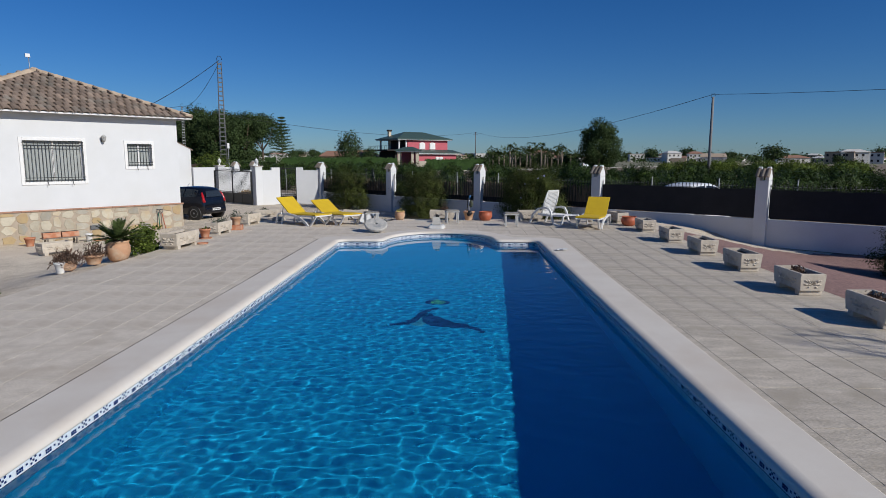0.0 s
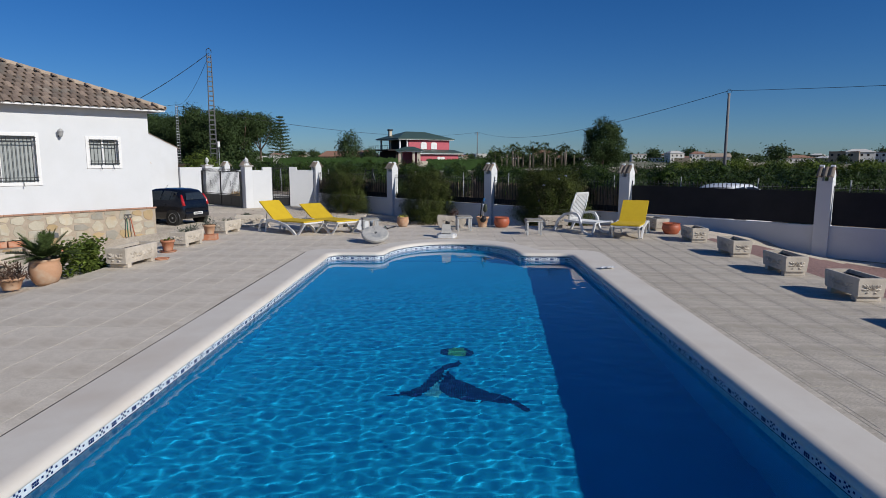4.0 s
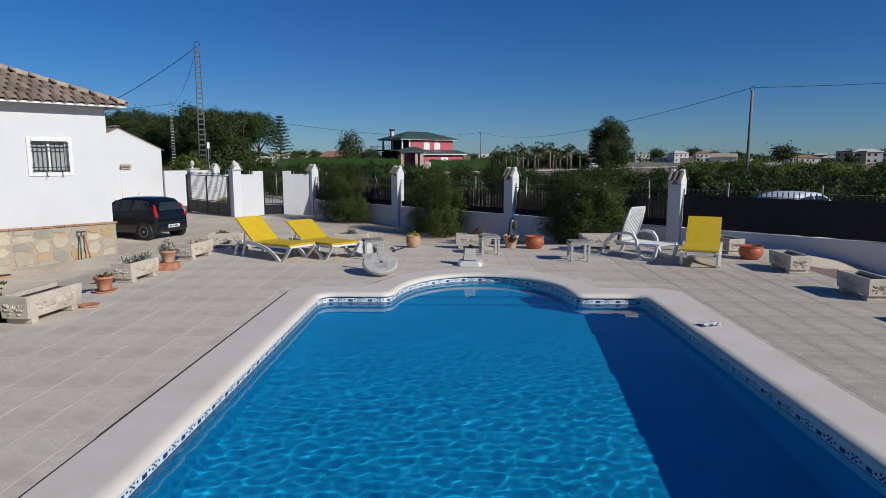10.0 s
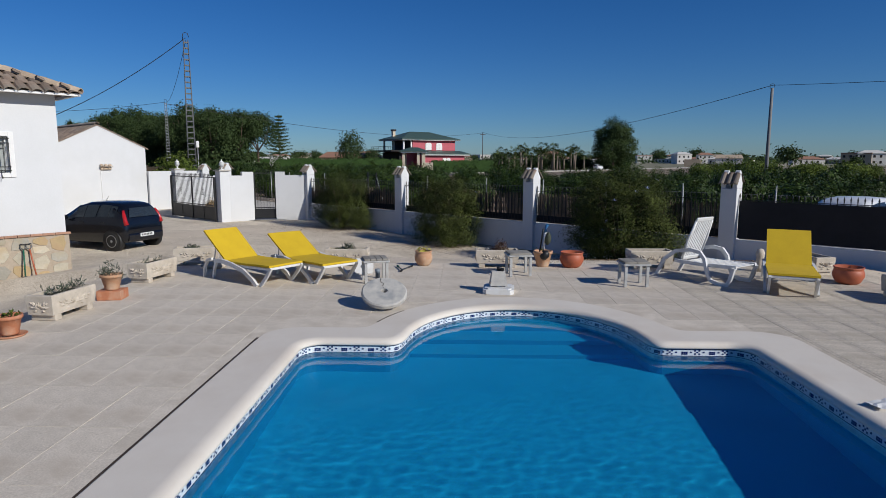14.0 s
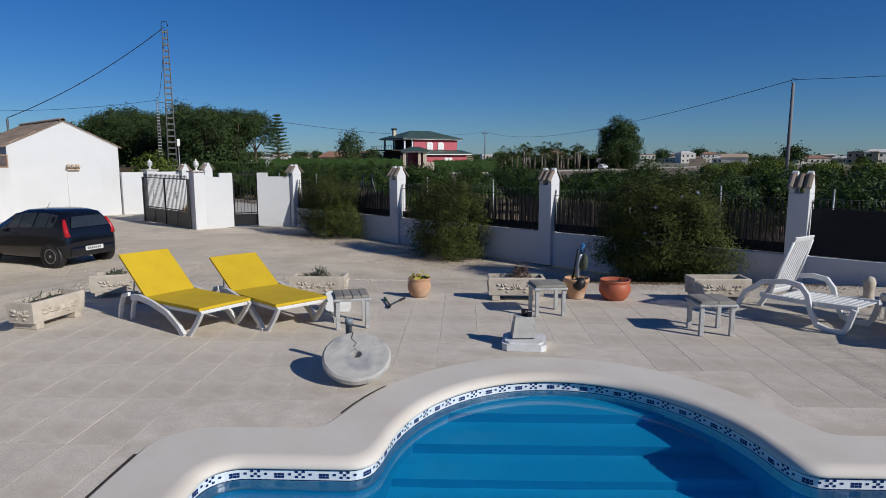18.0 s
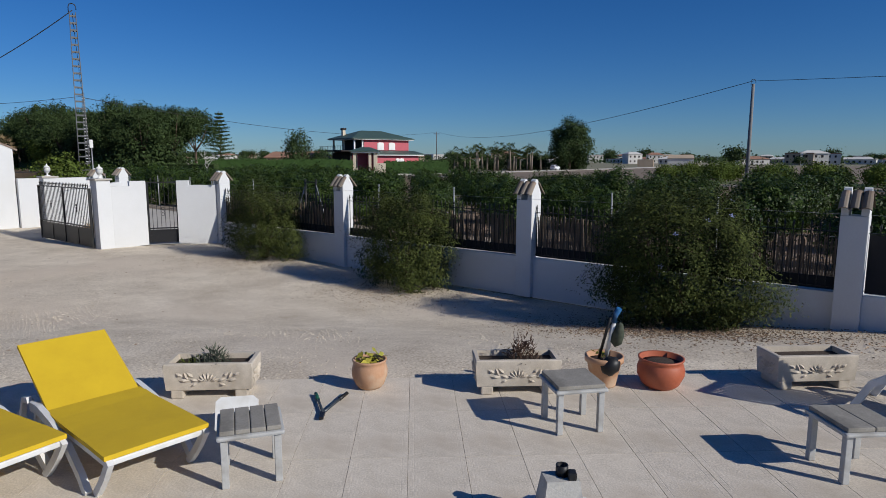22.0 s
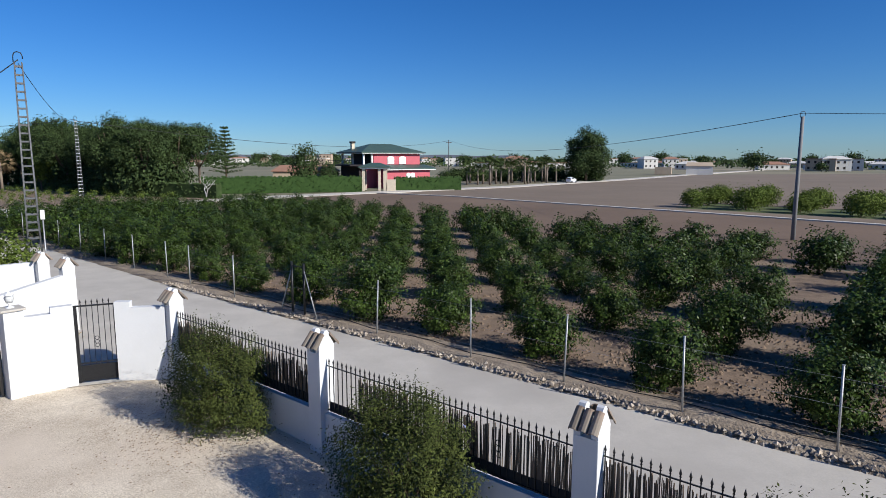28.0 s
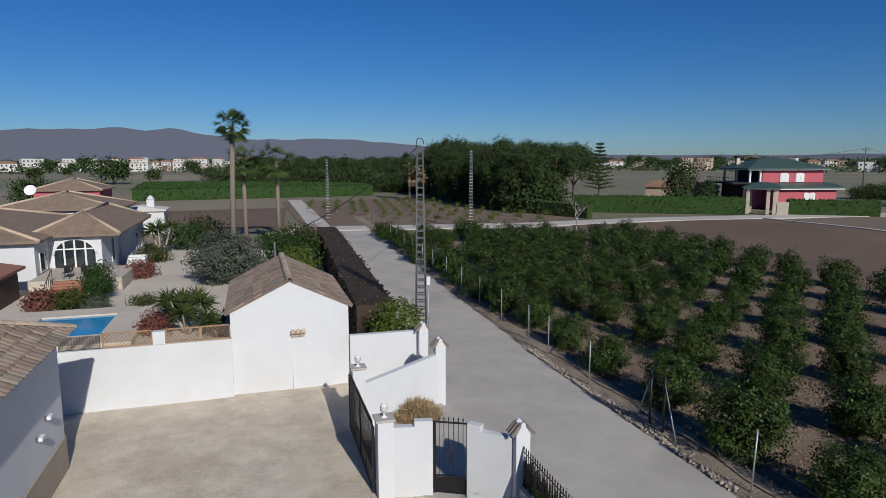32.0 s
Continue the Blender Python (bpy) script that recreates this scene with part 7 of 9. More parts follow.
# ---------- shrubs along the wall ----------
def shrub(s, n, r, rn, h, seed, label, n_clump, flowers=0):
    rng = random.Random(seed)
    z = ground_z(*fp(s, n)[:2])
    e = thing("garden_bush", fpose(s, n, z - 0.02), label, "bush", "bushes along the wall")
    for k in range(9):
        bm = bmesh.new()
        a = k * 0.7 + rng.uniform(-0.2, 0.2)
        d = rng.uniform(0.35, 0.8)
        tube(bm, [(0.06 * math.cos(a), 0.06 * math.sin(a), -0.05), (d * r * 0.5 * math.cos(a), d * rn * 0.5 * math.sin(a), h * 0.45), (d * r * math.cos(a), d * rn * math.sin(a), h * rng.uniform(0.75, 0.98))], 0.028, 6, 0.006)
        part("stem", bm, BARK, e)
    

    def shape(rg):
        while True:
            d = Vector((rg.gauss(0, 1), rg.gauss(0, 1), rg.gauss(0, 1))).normalized()
            if d.z > -0.9:
                break
        q = Vector((math.copysign(abs(d.x) ** 0.92, d.x), math.copysign(abs(d.y) ** 0.92, d.y), math.copysign(abs(d.z) ** 0.85, d.z)))
        k = 1 + 0.55 * noise.noise(d * 2.6 + Vector((seed * 5.1, 0, 0))) + 0.2 * noise.noise(d * 7 + Vector((0, seed, 0)))
        t = k * rg.uniform(0.5, 1.0) ** 0.35
        w = t * (1.0 + 0.16 * max(0.0, -q.z))
        return Vector((q.x * r * w, q.y * rn * w, max(0.03, h * 0.50 + q.z * h * 0.52 * t))), (d + Vector((0, 0, 0.5))).normalized()
    vs, fs = leaf_cluster(rng, n_clump * 2, 0.060, (15, 0.095), shape, wide=0.42, loose=0.45)
    o = new("foliage", mesh_from(vs, fs, BUSH, "foliage"))
    o.parent = e

    def sprig(rg):
        a = rg.uniform(0, 6.28)
        p, d = shape(rg)
        return p * 1.0 + d * rg.uniform(0.0, 0.22), d
    # thin shoots that stand out of the crown, with leaves along them
    vs, fs = [], []
    for _ in range(n_clump // 4):
        p, d = shape(rng)
        d = (d + Vector((rng.gauss(0, 0.35), rng.gauss(0, 0.35), 0.5))).normalized()
        for q in range(rng.randint(6, 12)):
            c = p + d * q * 0.035 + Vector((rng.gauss(0, 0.012), rng.gauss(0, 0.012), 0))
            t1 = (d * 0.6 + d.orthogonal() * math.cos(q * 2.4) + d.cross(d.orthogonal()) * math.sin(q * 2.4)).normalized()
            t2 = t1.cross(d).normalized() * 0.011
            i = len(vs)
            vs += [c, c + t1 * 0.028 + t2, c + t1 * 0.055, c + t1 * 0.028 - t2]
            fs.append((i, i + 1, i + 2, i + 3))
    o = new("sprig", mesh_from(vs, fs, BUSH, "sprig"))
    o.parent = e
    tagged(o, "", "", "", "stuff")
    if flowers:
        FL = mat("pale_blue_petal", (0.35, 0.38, 0.62), (0.25, 0.28, 0.5), rough=0.6, bump=0)
        for k in range(flowers):
            p, d = sprig(rng)
            g = bmesh.new()
            for q in range(5):
                a = q * 1.257
                t1 = d.orthogonal().normalized()
                t2 = d.cross(t1)
                c = p + (t1 * math.cos(a) + t2 * math.sin(a)) * 0.035
                vv = [g.verts.new(v) for v in (p, c + t1 * 0.018, c + d * 0.012 + (c - p) * 0.4, c - t1 * 0.018)]
                g.faces.new(vv)
            part("flower", g, FL, e)
    return e


shrub(-14.6, 11.95, 1.28, 0.82, 2.12, 1, "dense olive-green bush against the white wall", 1000, 4)
shrub(-8.75, 11.9, 1.15, 0.82, 2.22, 2, "dense olive-green bush beside a pillar", 1100, 5)
shrub(-2.1, 11.9, 1.40, 0.92, 2.4, 3, "large dark green bush with pale blue flowers", 1700, 14)
shrub(11.75, 9.0, 0.95, 0.95, 1.35, 4, "large dark bush beyond the planters", 1300, 0)
# fallen leaves under the bushes
rng = random.Random(77)
vs, fs = [], []
for k in range(9500):
    c = rng.choice(((-14.9, 11.4, 1.7), (-8.7, 11.3, 1.7), (-2.2, 10.9, 1.8), (-1.6, 10.8, 2.2), (-0.6, 10.9, 2.6)))
    s, n = c[0] + rng.gauss(0, c[2] * 0.6), min(12.6, c[1] + rng.gauss(0, 0.9))
    if k > 9250:
        s, n = rng.uniform(-28, -4), rng.uniform(3.0, 11.5)
    p = fp(s, n)
    z = ground_z(p.x, p.y) + 0.03
    a, L = rng.uniform(0, 6.28), rng.uniform(0.014, 0.03)
    d = Vector((math.cos(a), math.sin(a), 0))
    t = Vector((-d.y, d.x, 0))
    i = len(vs)
    b = Vector((p.x, p.y, z))
    vs += [b - d * L, b + t * L * 0.4 + Vector((0, 0, 0.01)), b + d * L, b - t * L * 0.4]
    fs.append((i, i + 1, i + 2, i + 3))
tagged(new("fallen_leaves", mesh_from(vs, fs, LITTER, "fallen_leaves")), "dry brown fallen leaves on the gravel under the bushes", "leaves", "", "stuff")



def scatter(name, count, place, size, flat, material, label, seed):
    """Small four-sided stones or clods, each with its own size and turn."""
    rng = random.Random(seed)
    vs, fs = [], []
    for _ in range(count):
        x, y, z = place(rng)
        L, a = size * rng.uniform(0.5, 1.4), rng.uniform(0, 6.28)
        i = len(vs)
        for q in range(4):
            b = a + q * 1.571 + rng.uniform(-0.35, 0.35)
            vs.append((x + L * math.cos(b), y + L * math.sin(b), z - 0.01))
        vs.append((x + L * rng.uniform(-0.3, 0.3), y + L * rng.uniform(-0.3, 0.3), z + L * flat))
        fs += [(i + q, i + (q + 1) % 4, i + 4) for q in range(4)]
    return tagged(new(name, mesh_from(vs, fs, material, name)), label, "stones", "", "stuff")


def yard_place(rng):
    while True:
        p = fp(rng.uniform(-21, 1.5), rng.uniform(1.0, 12.5))
        if p.y > TY1 + 0.1 or p.x < TX0 - 0.1:
            return p.x, p.y, ground_z(p.x, p.y)


def orchard_place(rng):
    p = fp(rng.uniform(-34, 9), 19.9 + 16 * rng.random() ** 1.6)
    return p.x, p.y, LOW - 0.02


PEBBLE = mat("pebble", (0.64, 0.565, 0.46), (0.38, 0.325, 0.26), scale=3, rough=0.95, bump=0, rand=0.25)
CLOD = mat("soil_clod", (0.235, 0.165, 0.112), (0.12, 0.085, 0.058), scale=3, rough=1.0, bump=0, rand=0.35)
scatter("gravel_stones", 24000, yard_place, 0.015, 0.6, PEBBLE, "loose pale beige gravel stones on the yard", 31)
scatter("soil_clods", 9000, orchard_place, 0.075, 0.6, CLOD, "loose brown clods of orchard soil", 32)



def bank_place(rng):
    p = fp(rng.uniform(-32, 9), 19.1 + abs(rng.gauss(0, 0.28)))
    return p.x, p.y, LOW + rng.uniform(0.0, 0.12)


scatter("bank_rubble", 2600, bank_place, 0.07, 0.7, mat("pale_rubble", (0.42, 0.36, 0.29), (0.24, 0.195, 0.15), scale=3, rough=1.0, bump=0, rand=0.35), "pale stones and rubble along the road edge", 33)
# bare tree off to the side, whose twigs shade the terrace
bt = thing("bare_tree", pose(13.4, -12.6, -0.3), "leafless garden tree beyond the terrace", "tree")
rng = random.Random(21)
bm = bmesh.new()


def limb(bm, p, d, L, r, depth):
    q = p + d * L * 0.5 + Vector((rng.gauss(0, 0.05), rng.gauss(0, 0.05), 0)) * L
    e = p + d * L
    tube(bm, [p, q, e], r, 5, r * 0.6, cap=False)
    if depth:
        for _ in range(rng.randint(2, 3)):
            nd = (d + Vector((rng.gauss(0, 0.5), rng.gauss(0, 0.5), rng.gauss(0.1, 0.3)))).normalized()
            limb(bm, e, nd, L * rng.uniform(0.6, 0.8), r * 0.6, depth - 1)


limb(bm, Vector((0, 0, -0.1)), Vector((0, 0, 1)), 1.5, 0.09, 5)
tagged(part("branch_tangle", bm, PALE_BARK, bt), "", "", "", "stuff")

# ---------- masts, poles, wires ----------
def hoop(r=0.16, h=0.42):
    return [(-r, 0, 0), (-r, 0, h * 0.6), (-r * 0.7, 0, h * 0.9), (0, 0, h), (r * 0.7, 0, h * 0.9), (r, 0, h * 0.6), (r, 0, h * 0.35)]


def lattice(m, h, w0, w1, label, rungs, material, light=True):
    e = thing("lattice_mast", m, label, "mast", "lattice masts")
    for sx in (-1, 1):
        for sy in (-1, 1):
            bm = bmesh.new()
            tube(bm, [(sx * w0 / 2, sy * w0 / 2, -0.3), (sx * w1 / 2, sy * w1 / 2, h)], 0.032, 4, 0.024)
            part("leg", bm, DARK_STEEL, e)
    for k in range(rungs):
        t = (k + 0.5) / rungs
        w = w0 + (w1 - w0) * t
        bm = bmesh.new()
        z = h * t
        for sy in (-1, 1):
            box(bm, -w / 2, w / 2, sy * w / 2 - 0.012, sy * w / 2 + 0.012, z - 0.03, z + 0.03)
            box(bm, sy * w / 2 - 0.012, sy * w / 2 + 0.012, -w / 2 + 0.013, w / 2 - 0.013, z - 0.03, z + 0.03)
        part("rung", bm, material, e)
    bm = bmesh.new()
    tube(bm, [Vector(p) + Vector((0, 0, h)) for p in hoop()], 0.022, 6)
    part("hoop", bm, BLACK_IRON, e, "dark cable hoop on top")
    return e


MA = lattice(pose(-14.8, 31.3, LOW, 0, 0, 28), 10.0, 0.52, 0.26, "tall grey lattice power mast at the road corner", 30, DARK_STEEL)
bm = bmesh.new()
bbox(bm, 0.28, 0.44, -0.08, 0.08, 3.6, 4.0, 0.02)
part("meter_box", bm, WHITE_TRIM, MA, "small white box on the mast")
bm = bmesh.new()
tube(bm, [(0.36, 0, 3.59), (0.36, 0, -0.1)], 0.03, 6)
part("conduit", bm, STEEL, MA)
lattice(pose(-39.2, 79.8, LOW, 0, 0, 10), 10.6, 0.45, 0.22, "slim white lattice mast in the young grove", 26, WHITE_TRIM)
lattice(pose(-66.5, 82.0, LOW, 0, 0, 10), 9.5, 0.45, 0.22, "slim white lattice mast beside the far field", 22, WHITE_TRIM)
PO = thing("power_pole", pose(30.0, 51.85, LOW), "round grey concrete power pole in the orchard", "pole")
bm = bmesh.new()
lathe(bm, [(0.17, -0.3), (0.15, 4.5), (0.125, 9.35), (0.0, 9.36)], 14)
part("pole_shaft", bm, POLE_CONC, PO)
bm = bmesh.new()
tube(bm, [Vector(p) + Vector((0, 0, 9.25)) for p in hoop(0.2, 0.5)], 0.022, 6)
part("hoop", bm, BLACK_IRON, PO)
P2 = thing("power_pole", pose(9.2, 220, LOW), "distant power pole with a crossarm", "pole")
bm = bmesh.new()
lathe(bm, [(0.18, -0.3), (0.14, 12.4), (0, 12.5)], 8)
box(bm, -1.0, 1.0, -0.08, 0.08, 11.6, 11.8)
part("pole_shaft", bm, DARK_STEEL, P2)


def wire(a, b, sag, r=0.016):
    a, b = Vector(a), Vector(b)
    bm = bmesh.new()
    pts = []
    for i in range(25):
        t = i / 24
        p = a.lerp(b, t)
        p.z -= sag * 4 * t * (1 - t)
        pts.append(p)
    tube(bm, pts, r, 5)
    o = part("power_cable", bm, WIRE)
    return tagged(o, "black overhead power cable sagging between poles", "cable", "overhead cables")


wire((-14.8, 31.3, 9.35), (-23.7, 30.6, 4.4), 0.4, 0.022)
lathe_pole = bmesh.new()
lathe(lathe_pole, [(0.07, -0.2), (0.06, 5.1), (0.0, 5.12)], 10)
service = thing("service_pole", pose(-23.7, 30.6, LOW), "slim grey service pole behind the garage", "pole")
part("pole_shaft", lathe_pole, DARK_STEEL, service)
wire((-14.8, 31.3, 9.2), (-39.2, 79.8, 9.9), 1.0)
wire((-39.2, 79.8, 9.7), (9.2, 220, 11.5), 2.5, 0.035)
wire((30.0, 51.85, 8.85), (9.2, 220, 11.7), 3.2, 0.028)
wire((30.0, 51.85, 8.85), (78, -20, 9.2), 1.6, 0.02)
wire((-39.2, 79.8, 9.9), (-66.5, 82.0, 8.8), 0.5, 0.025)

# steel posts and wires along the orchard
bm = bmesh.new()
tube(bm, [(0, 0, -0.2), (0, 0, 2.0)], 0.026, 6)
tube(bm, [(0, 0, 2.0), (0.0, 0.0, 2.02)], 0.034, 6)
POST = mesh_of(bm, STEEL, "post")
orch_f = thing("orchard_fence", fpose(0, 19.45, LOW), "galvanised posts with wires along the orchard", "fence", "", "structure")
rng = random.Random(31)
s_list = [-90 + k * 4.1 for k in range(15)] + [-30.2, -26.0, -17.1, -13.0, -9.8, -6.6, -3.4, -0.2, 3.0, 6.2, 9.4, 12.6]
for s in s_list:
    o = new("post", POST)
    o.parent = orch_f
    off = 0.2 + (-30 - s) * 0.036 if s < -30 else 0
    o.matrix_basis = Matrix.Translation((s, off, 0)) @ Matrix.Rotation(rng.uniform(-0.03, 0.03), 4, "X") @ Matrix.Rotation(rng.uniform(-0.03, 0.03), 4, "Y")
for z in (0.5, 1.1, 1.7):
    bm = bmesh.new()
    tube(bm, [(-30, 0.2, z), (13, 0, z)], 0.003, 4)
    part("wire", bm, STEEL, orch_f)
og = thing("orchard_gate", fpose(-21.9, 19.5, LOW), "dark steel gate frame with two raking struts", "gate")
for x in (0, 0.75):
    bm = bmesh.new()
    tube(bm, [(x, 0, -0.1), (x, 0, 2.15)], 0.045, 8)
    part("upright", bm, BLACK_IRON, og)
bm = bmesh.new()
tube(bm, [(0, 0, 2.0), (0.75, 0, 2.0)], 0.025, 6)
part("crossbar", bm, BLACK_IRON, og)
for x, dx in ((0, -0.7), (0.75, 0.9)):
    bm = bmesh.new()
    tube(bm, [(x, 0, 1.9), (x + dx, -0.1, 0.0)], 0.025, 6)
    part("strut", bm, STEEL, og)
# irrigation hose along the bank
bm = bmesh.new()
tube(bm, [fp(-60 + k * 0.9, 19.75 + (0.9 if k < 33 else 0.15) + 0.12 * math.sin(k * 1.3), LOW + 0.16) for k in range(80)], 0.016, 5)
tagged(part("irrigation_hose", bm, BLACK_TRIM), "black irrigation hose along the orchard bank", "hose")

# ---------- distant trees ----------
def far_crown(seed, n, r, h, zc, size, material, lump=0.5, low=-0.7):
    rng = random.Random(seed)
    vs, fs = leaf_cluster(rng, n, size, (7, size * 1.3), crown_shape(r, h, zc, lump, seed, low), wide=0.8)
    return mesh_from(vs, fs, material, "crown")


PINES = []
for v in range(3):
    rng = random.Random(300 + v)
    vs, fs = [], []
    for q in range(17):
        # rounded tufts set over a broad dome, the highest in the middle
        a, rr = q * 2.4 + rng.uniform(-0.4, 0.4), 4.0 * math.sqrt(q / 17) * rng.uniform(0.8, 1.1)
        zc = 9.9 - 0.26 * rr * rr - (rng.uniform(0.3, 2.4) if q % 3 == 2 else rng.uniform(0, 0.5))
        v2, f2 = leaf_cluster(rng, 105, 0.34, (6, 0.24), crown_shape(rng.uniform(1.35, 1.9), rng.uniform(0.95, 1.3), zc, 0.5, q + v, -0.75), wide=0.42, loose=0.55)
        off = Vector((rr * math.cos(a), rr * math.sin(a), 0))
        b_ = len(vs)
        vs += [p + off for p in v2]
        fs += [tuple(i + b_ for i in f) for f in f2]
    PINES.append((trunk_mesh(3.9, 0.24, 5, rng, BARK, 0.5), mesh_from(vs, fs, PINE_LEAF, "crown")))


def far_tree(name, x, y, sc, mesh_pair, label, group="", rz=0, z=LOW, stretch=1.0):
    e = thing(name, pose(x, y, z, 0, 0, rz) @ Matrix.Diagonal((sc, sc, sc * stretch, 1)), label, "tree", group)
    for nm, me in zip(("trunk", "crown"), mesh_pair):
        o = new(nm, me)
        o.parent = e
    return e


rng = random.Random(9)
# the pine wood behind the young grove
WOOD = [(-45, 109), (-56, 116), (-94, 151)]


def wood_at(t, back):
    """A place in the wood: t along its front from 0 to 1, and metres behind it."""
    a, b, u = (WOOD[0], WOOD[1], t / 0.3) if t < 0.3 else (WOOD[1], WOOD[2], (t - 0.3) / 0.7)
    d = Vector((b[0] - a[0], b[1] - a[1])).normalized()
    return a[0] + (b[0] - a[0]) * u + d.y * back, a[1] + (b[1] - a[1]) * u - d.x * back


for k in range(34):
    t = k / 33
    x, y = wood_at(t, (k % 3) * 5.5 + rng.uniform(-1.5, 2.5))
    far_tree("pine_tree", x, y, rng.uniform(1.0, 1.16) + 0.14 * abs(t - 0.4) + 0.12 * math.sin(k * 1.1), PINES[k % 3], "tall dark green pine with a broad crown", "pine wood", rng.uniform(0, 360))
for k in range(24):
    x, y = -97 - k * 2.9 + rng.uniform(-2, 2), 156 - k * 0.6 + rng.uniform(0, 22)
    far_tree("pine_tree", x, y, rng.uniform(0.72, 1.0), PINES[k % 3], "pine in the distant wood", "pine wood", rng.uniform(0, 360))
UNDER = (trunk_mesh(0.8, 0.12, 4, random.Random(61), BARK, 0.6), far_crown(62, 330, 2.6, 2.0, 2.1, 0.34, PINE_LEAF, 0.5, -0.95))
for k in range(26):
    far_tree("wood_shrub", -96 - k * 2.6 + rng.uniform(-1, 1), 152 - k * 0.6 + rng.uniform(-1, 3), rng.uniform(1.0, 1.6), UNDER, "dense dark undergrowth below the pines", "undergrowth", rng.uniform(0, 360))
for k in range(34):
    x, y = wood_at(k / 33, 1.5 + (k % 2) * 6 + rng.uniform(-1, 1.5))
    far_tree("wood_shrub", x, y, rng.uniform(0.9, 1.5), UNDER, "dense dark undergrowth below the pines", "undergrowth", rng.uniform(0, 360))
BIGT = (trunk_mesh(4.0, 0.4, 5, random.Random(5), BARK, 0.6), far_crown(71, 3000, 5.6, 6.3, 8.0, 0.42, PINE_LEAF, 0.4, -0.95))
far_tree("broad_tree", 46, 178, 0.95, BIGT, "broad dense dark green tree beside the lane")
ROUND = (trunk_mesh(2.0, 0.2, 4, random.Random(6), BARK, 0.6), far_crown(72, 380, 3.2, 2.8, 3.6, 0.5, PINE_LEAF, 0.5))
# loose trees on the plain
FARROUND = (ROUND[0], far_crown(77, 150, 3.2, 2.8, 3.4, 0.75, PINE_LEAF, 0.5))
for k in range(230):
    a = radians(rng.uniform(-64, 62))
    d = rng.uniform(260, 900) if k < 110 else rng.uniform(540, 900)
    x, y = d * math.sin(a), d * math.cos(a)
    if (-30 < x < 40 and d < 300) or (-18 < math.degrees(a) < 26 and d < 520):
        continue
    far_tree("plain_tree", x, y, rng.uniform(0.7, 1.7), FARROUND, "dark tree on the far plain", "trees of the plain", rng.uniform(0, 360), stretch=rng.uniform(0.8, 1.2))

for k in range(22):
    far_tree("garden_shrub", 6.5 + k * 2.1 + rng.uniform(-1, 1), 183 + rng.uniform(-4, 5), rng.uniform(0.7, 1.15), UNDER, "dark shrub in the plot beside the villa", "plot shrubs", rng.uniform(0, 360), stretch=rng.uniform(0.6, 1.0))

# Norfolk pine: whorls of level branches
NP = thing("norfolk_pine", pose(-39.9, 136, LOW), "slender tiered Norfolk pine", "tree")
bm = bmesh.new()
tube(bm, [(0, 0, 0), (0, 0, 13.0)], 0.22, 8, 0.04)
part("trunk", bm, BARK, NP)
rng2 = random.Random(2)
vs, fs = [], []
for k in range(13):
    z = 3.2 + k * 0.76
    L = 2.9 * (1 - (k / 13.5) ** 1.15) + 0.25
    for i in range(7):
        a = i * 0.9 + k * 0.4
        d = Vector((math.cos(a), math.sin(a), 0.16)).normalized()
        for q in range(9):
            t = (q + 1) / 9
            c = Vector((0, 0, z)) + d * L * t
            for _ in range(4):
                off = Vector((rng2.gauss(0, 1), rng2.gauss(0, 1), rng2.gauss(0, 0.6))).normalized()
                side = off.cross(d).normalized()
                j = len(vs)
                s_ = 0.34
                vs += [c, c + off * s_ * 0.6 + side * 0.09, c + off * s_ + d * 0.1, c + off * s_ * 0.6 - side * 0.09]
                fs.append((j, j + 1, j + 2, j + 3))
o = new("crown", mesh_from(vs, fs, PINE_LEAF, "crown"))
o.parent = NP

# a dark conifer between the wood and the villa
CONE = (trunk_mesh(1.2, 0.2, 3, random.Random(16), BARK, 0.4), far_crown(74, 420, 2.4, 3.2, 3.6, 0.36, PINE_LEAF, 0.35, -0.9))
far_tree("conifer", -23.5, 136, 1.05, CONE, "dark cone-shaped conifer behind the hedge", "", 0, stretch=1.2)
far_tree("conifer", -19.0, 138, 0.8, CONE, "dark cone-shaped conifer behind the hedge", "", 70, stretch=0.9)

# bare whitish tree by the hedge
BT = thing("bare_tree", pose(-26.0, 84, LOW), "small leafless whitish tree at the orchard end", "tree")
rng = random.Random(41)
bm = bmesh.new()
limb(bm, Vector((0, 0, -0.1)), Vector((0, 0, 1)), 1.5, 0.12, 5)
tagged(part("branch_tangle", bm, mat("white_bark", (0.5, 0.47, 0.44), (0.38, 0.35, 0.33), rough=0.9, bump=0), BT), "", "", "", "stuff")


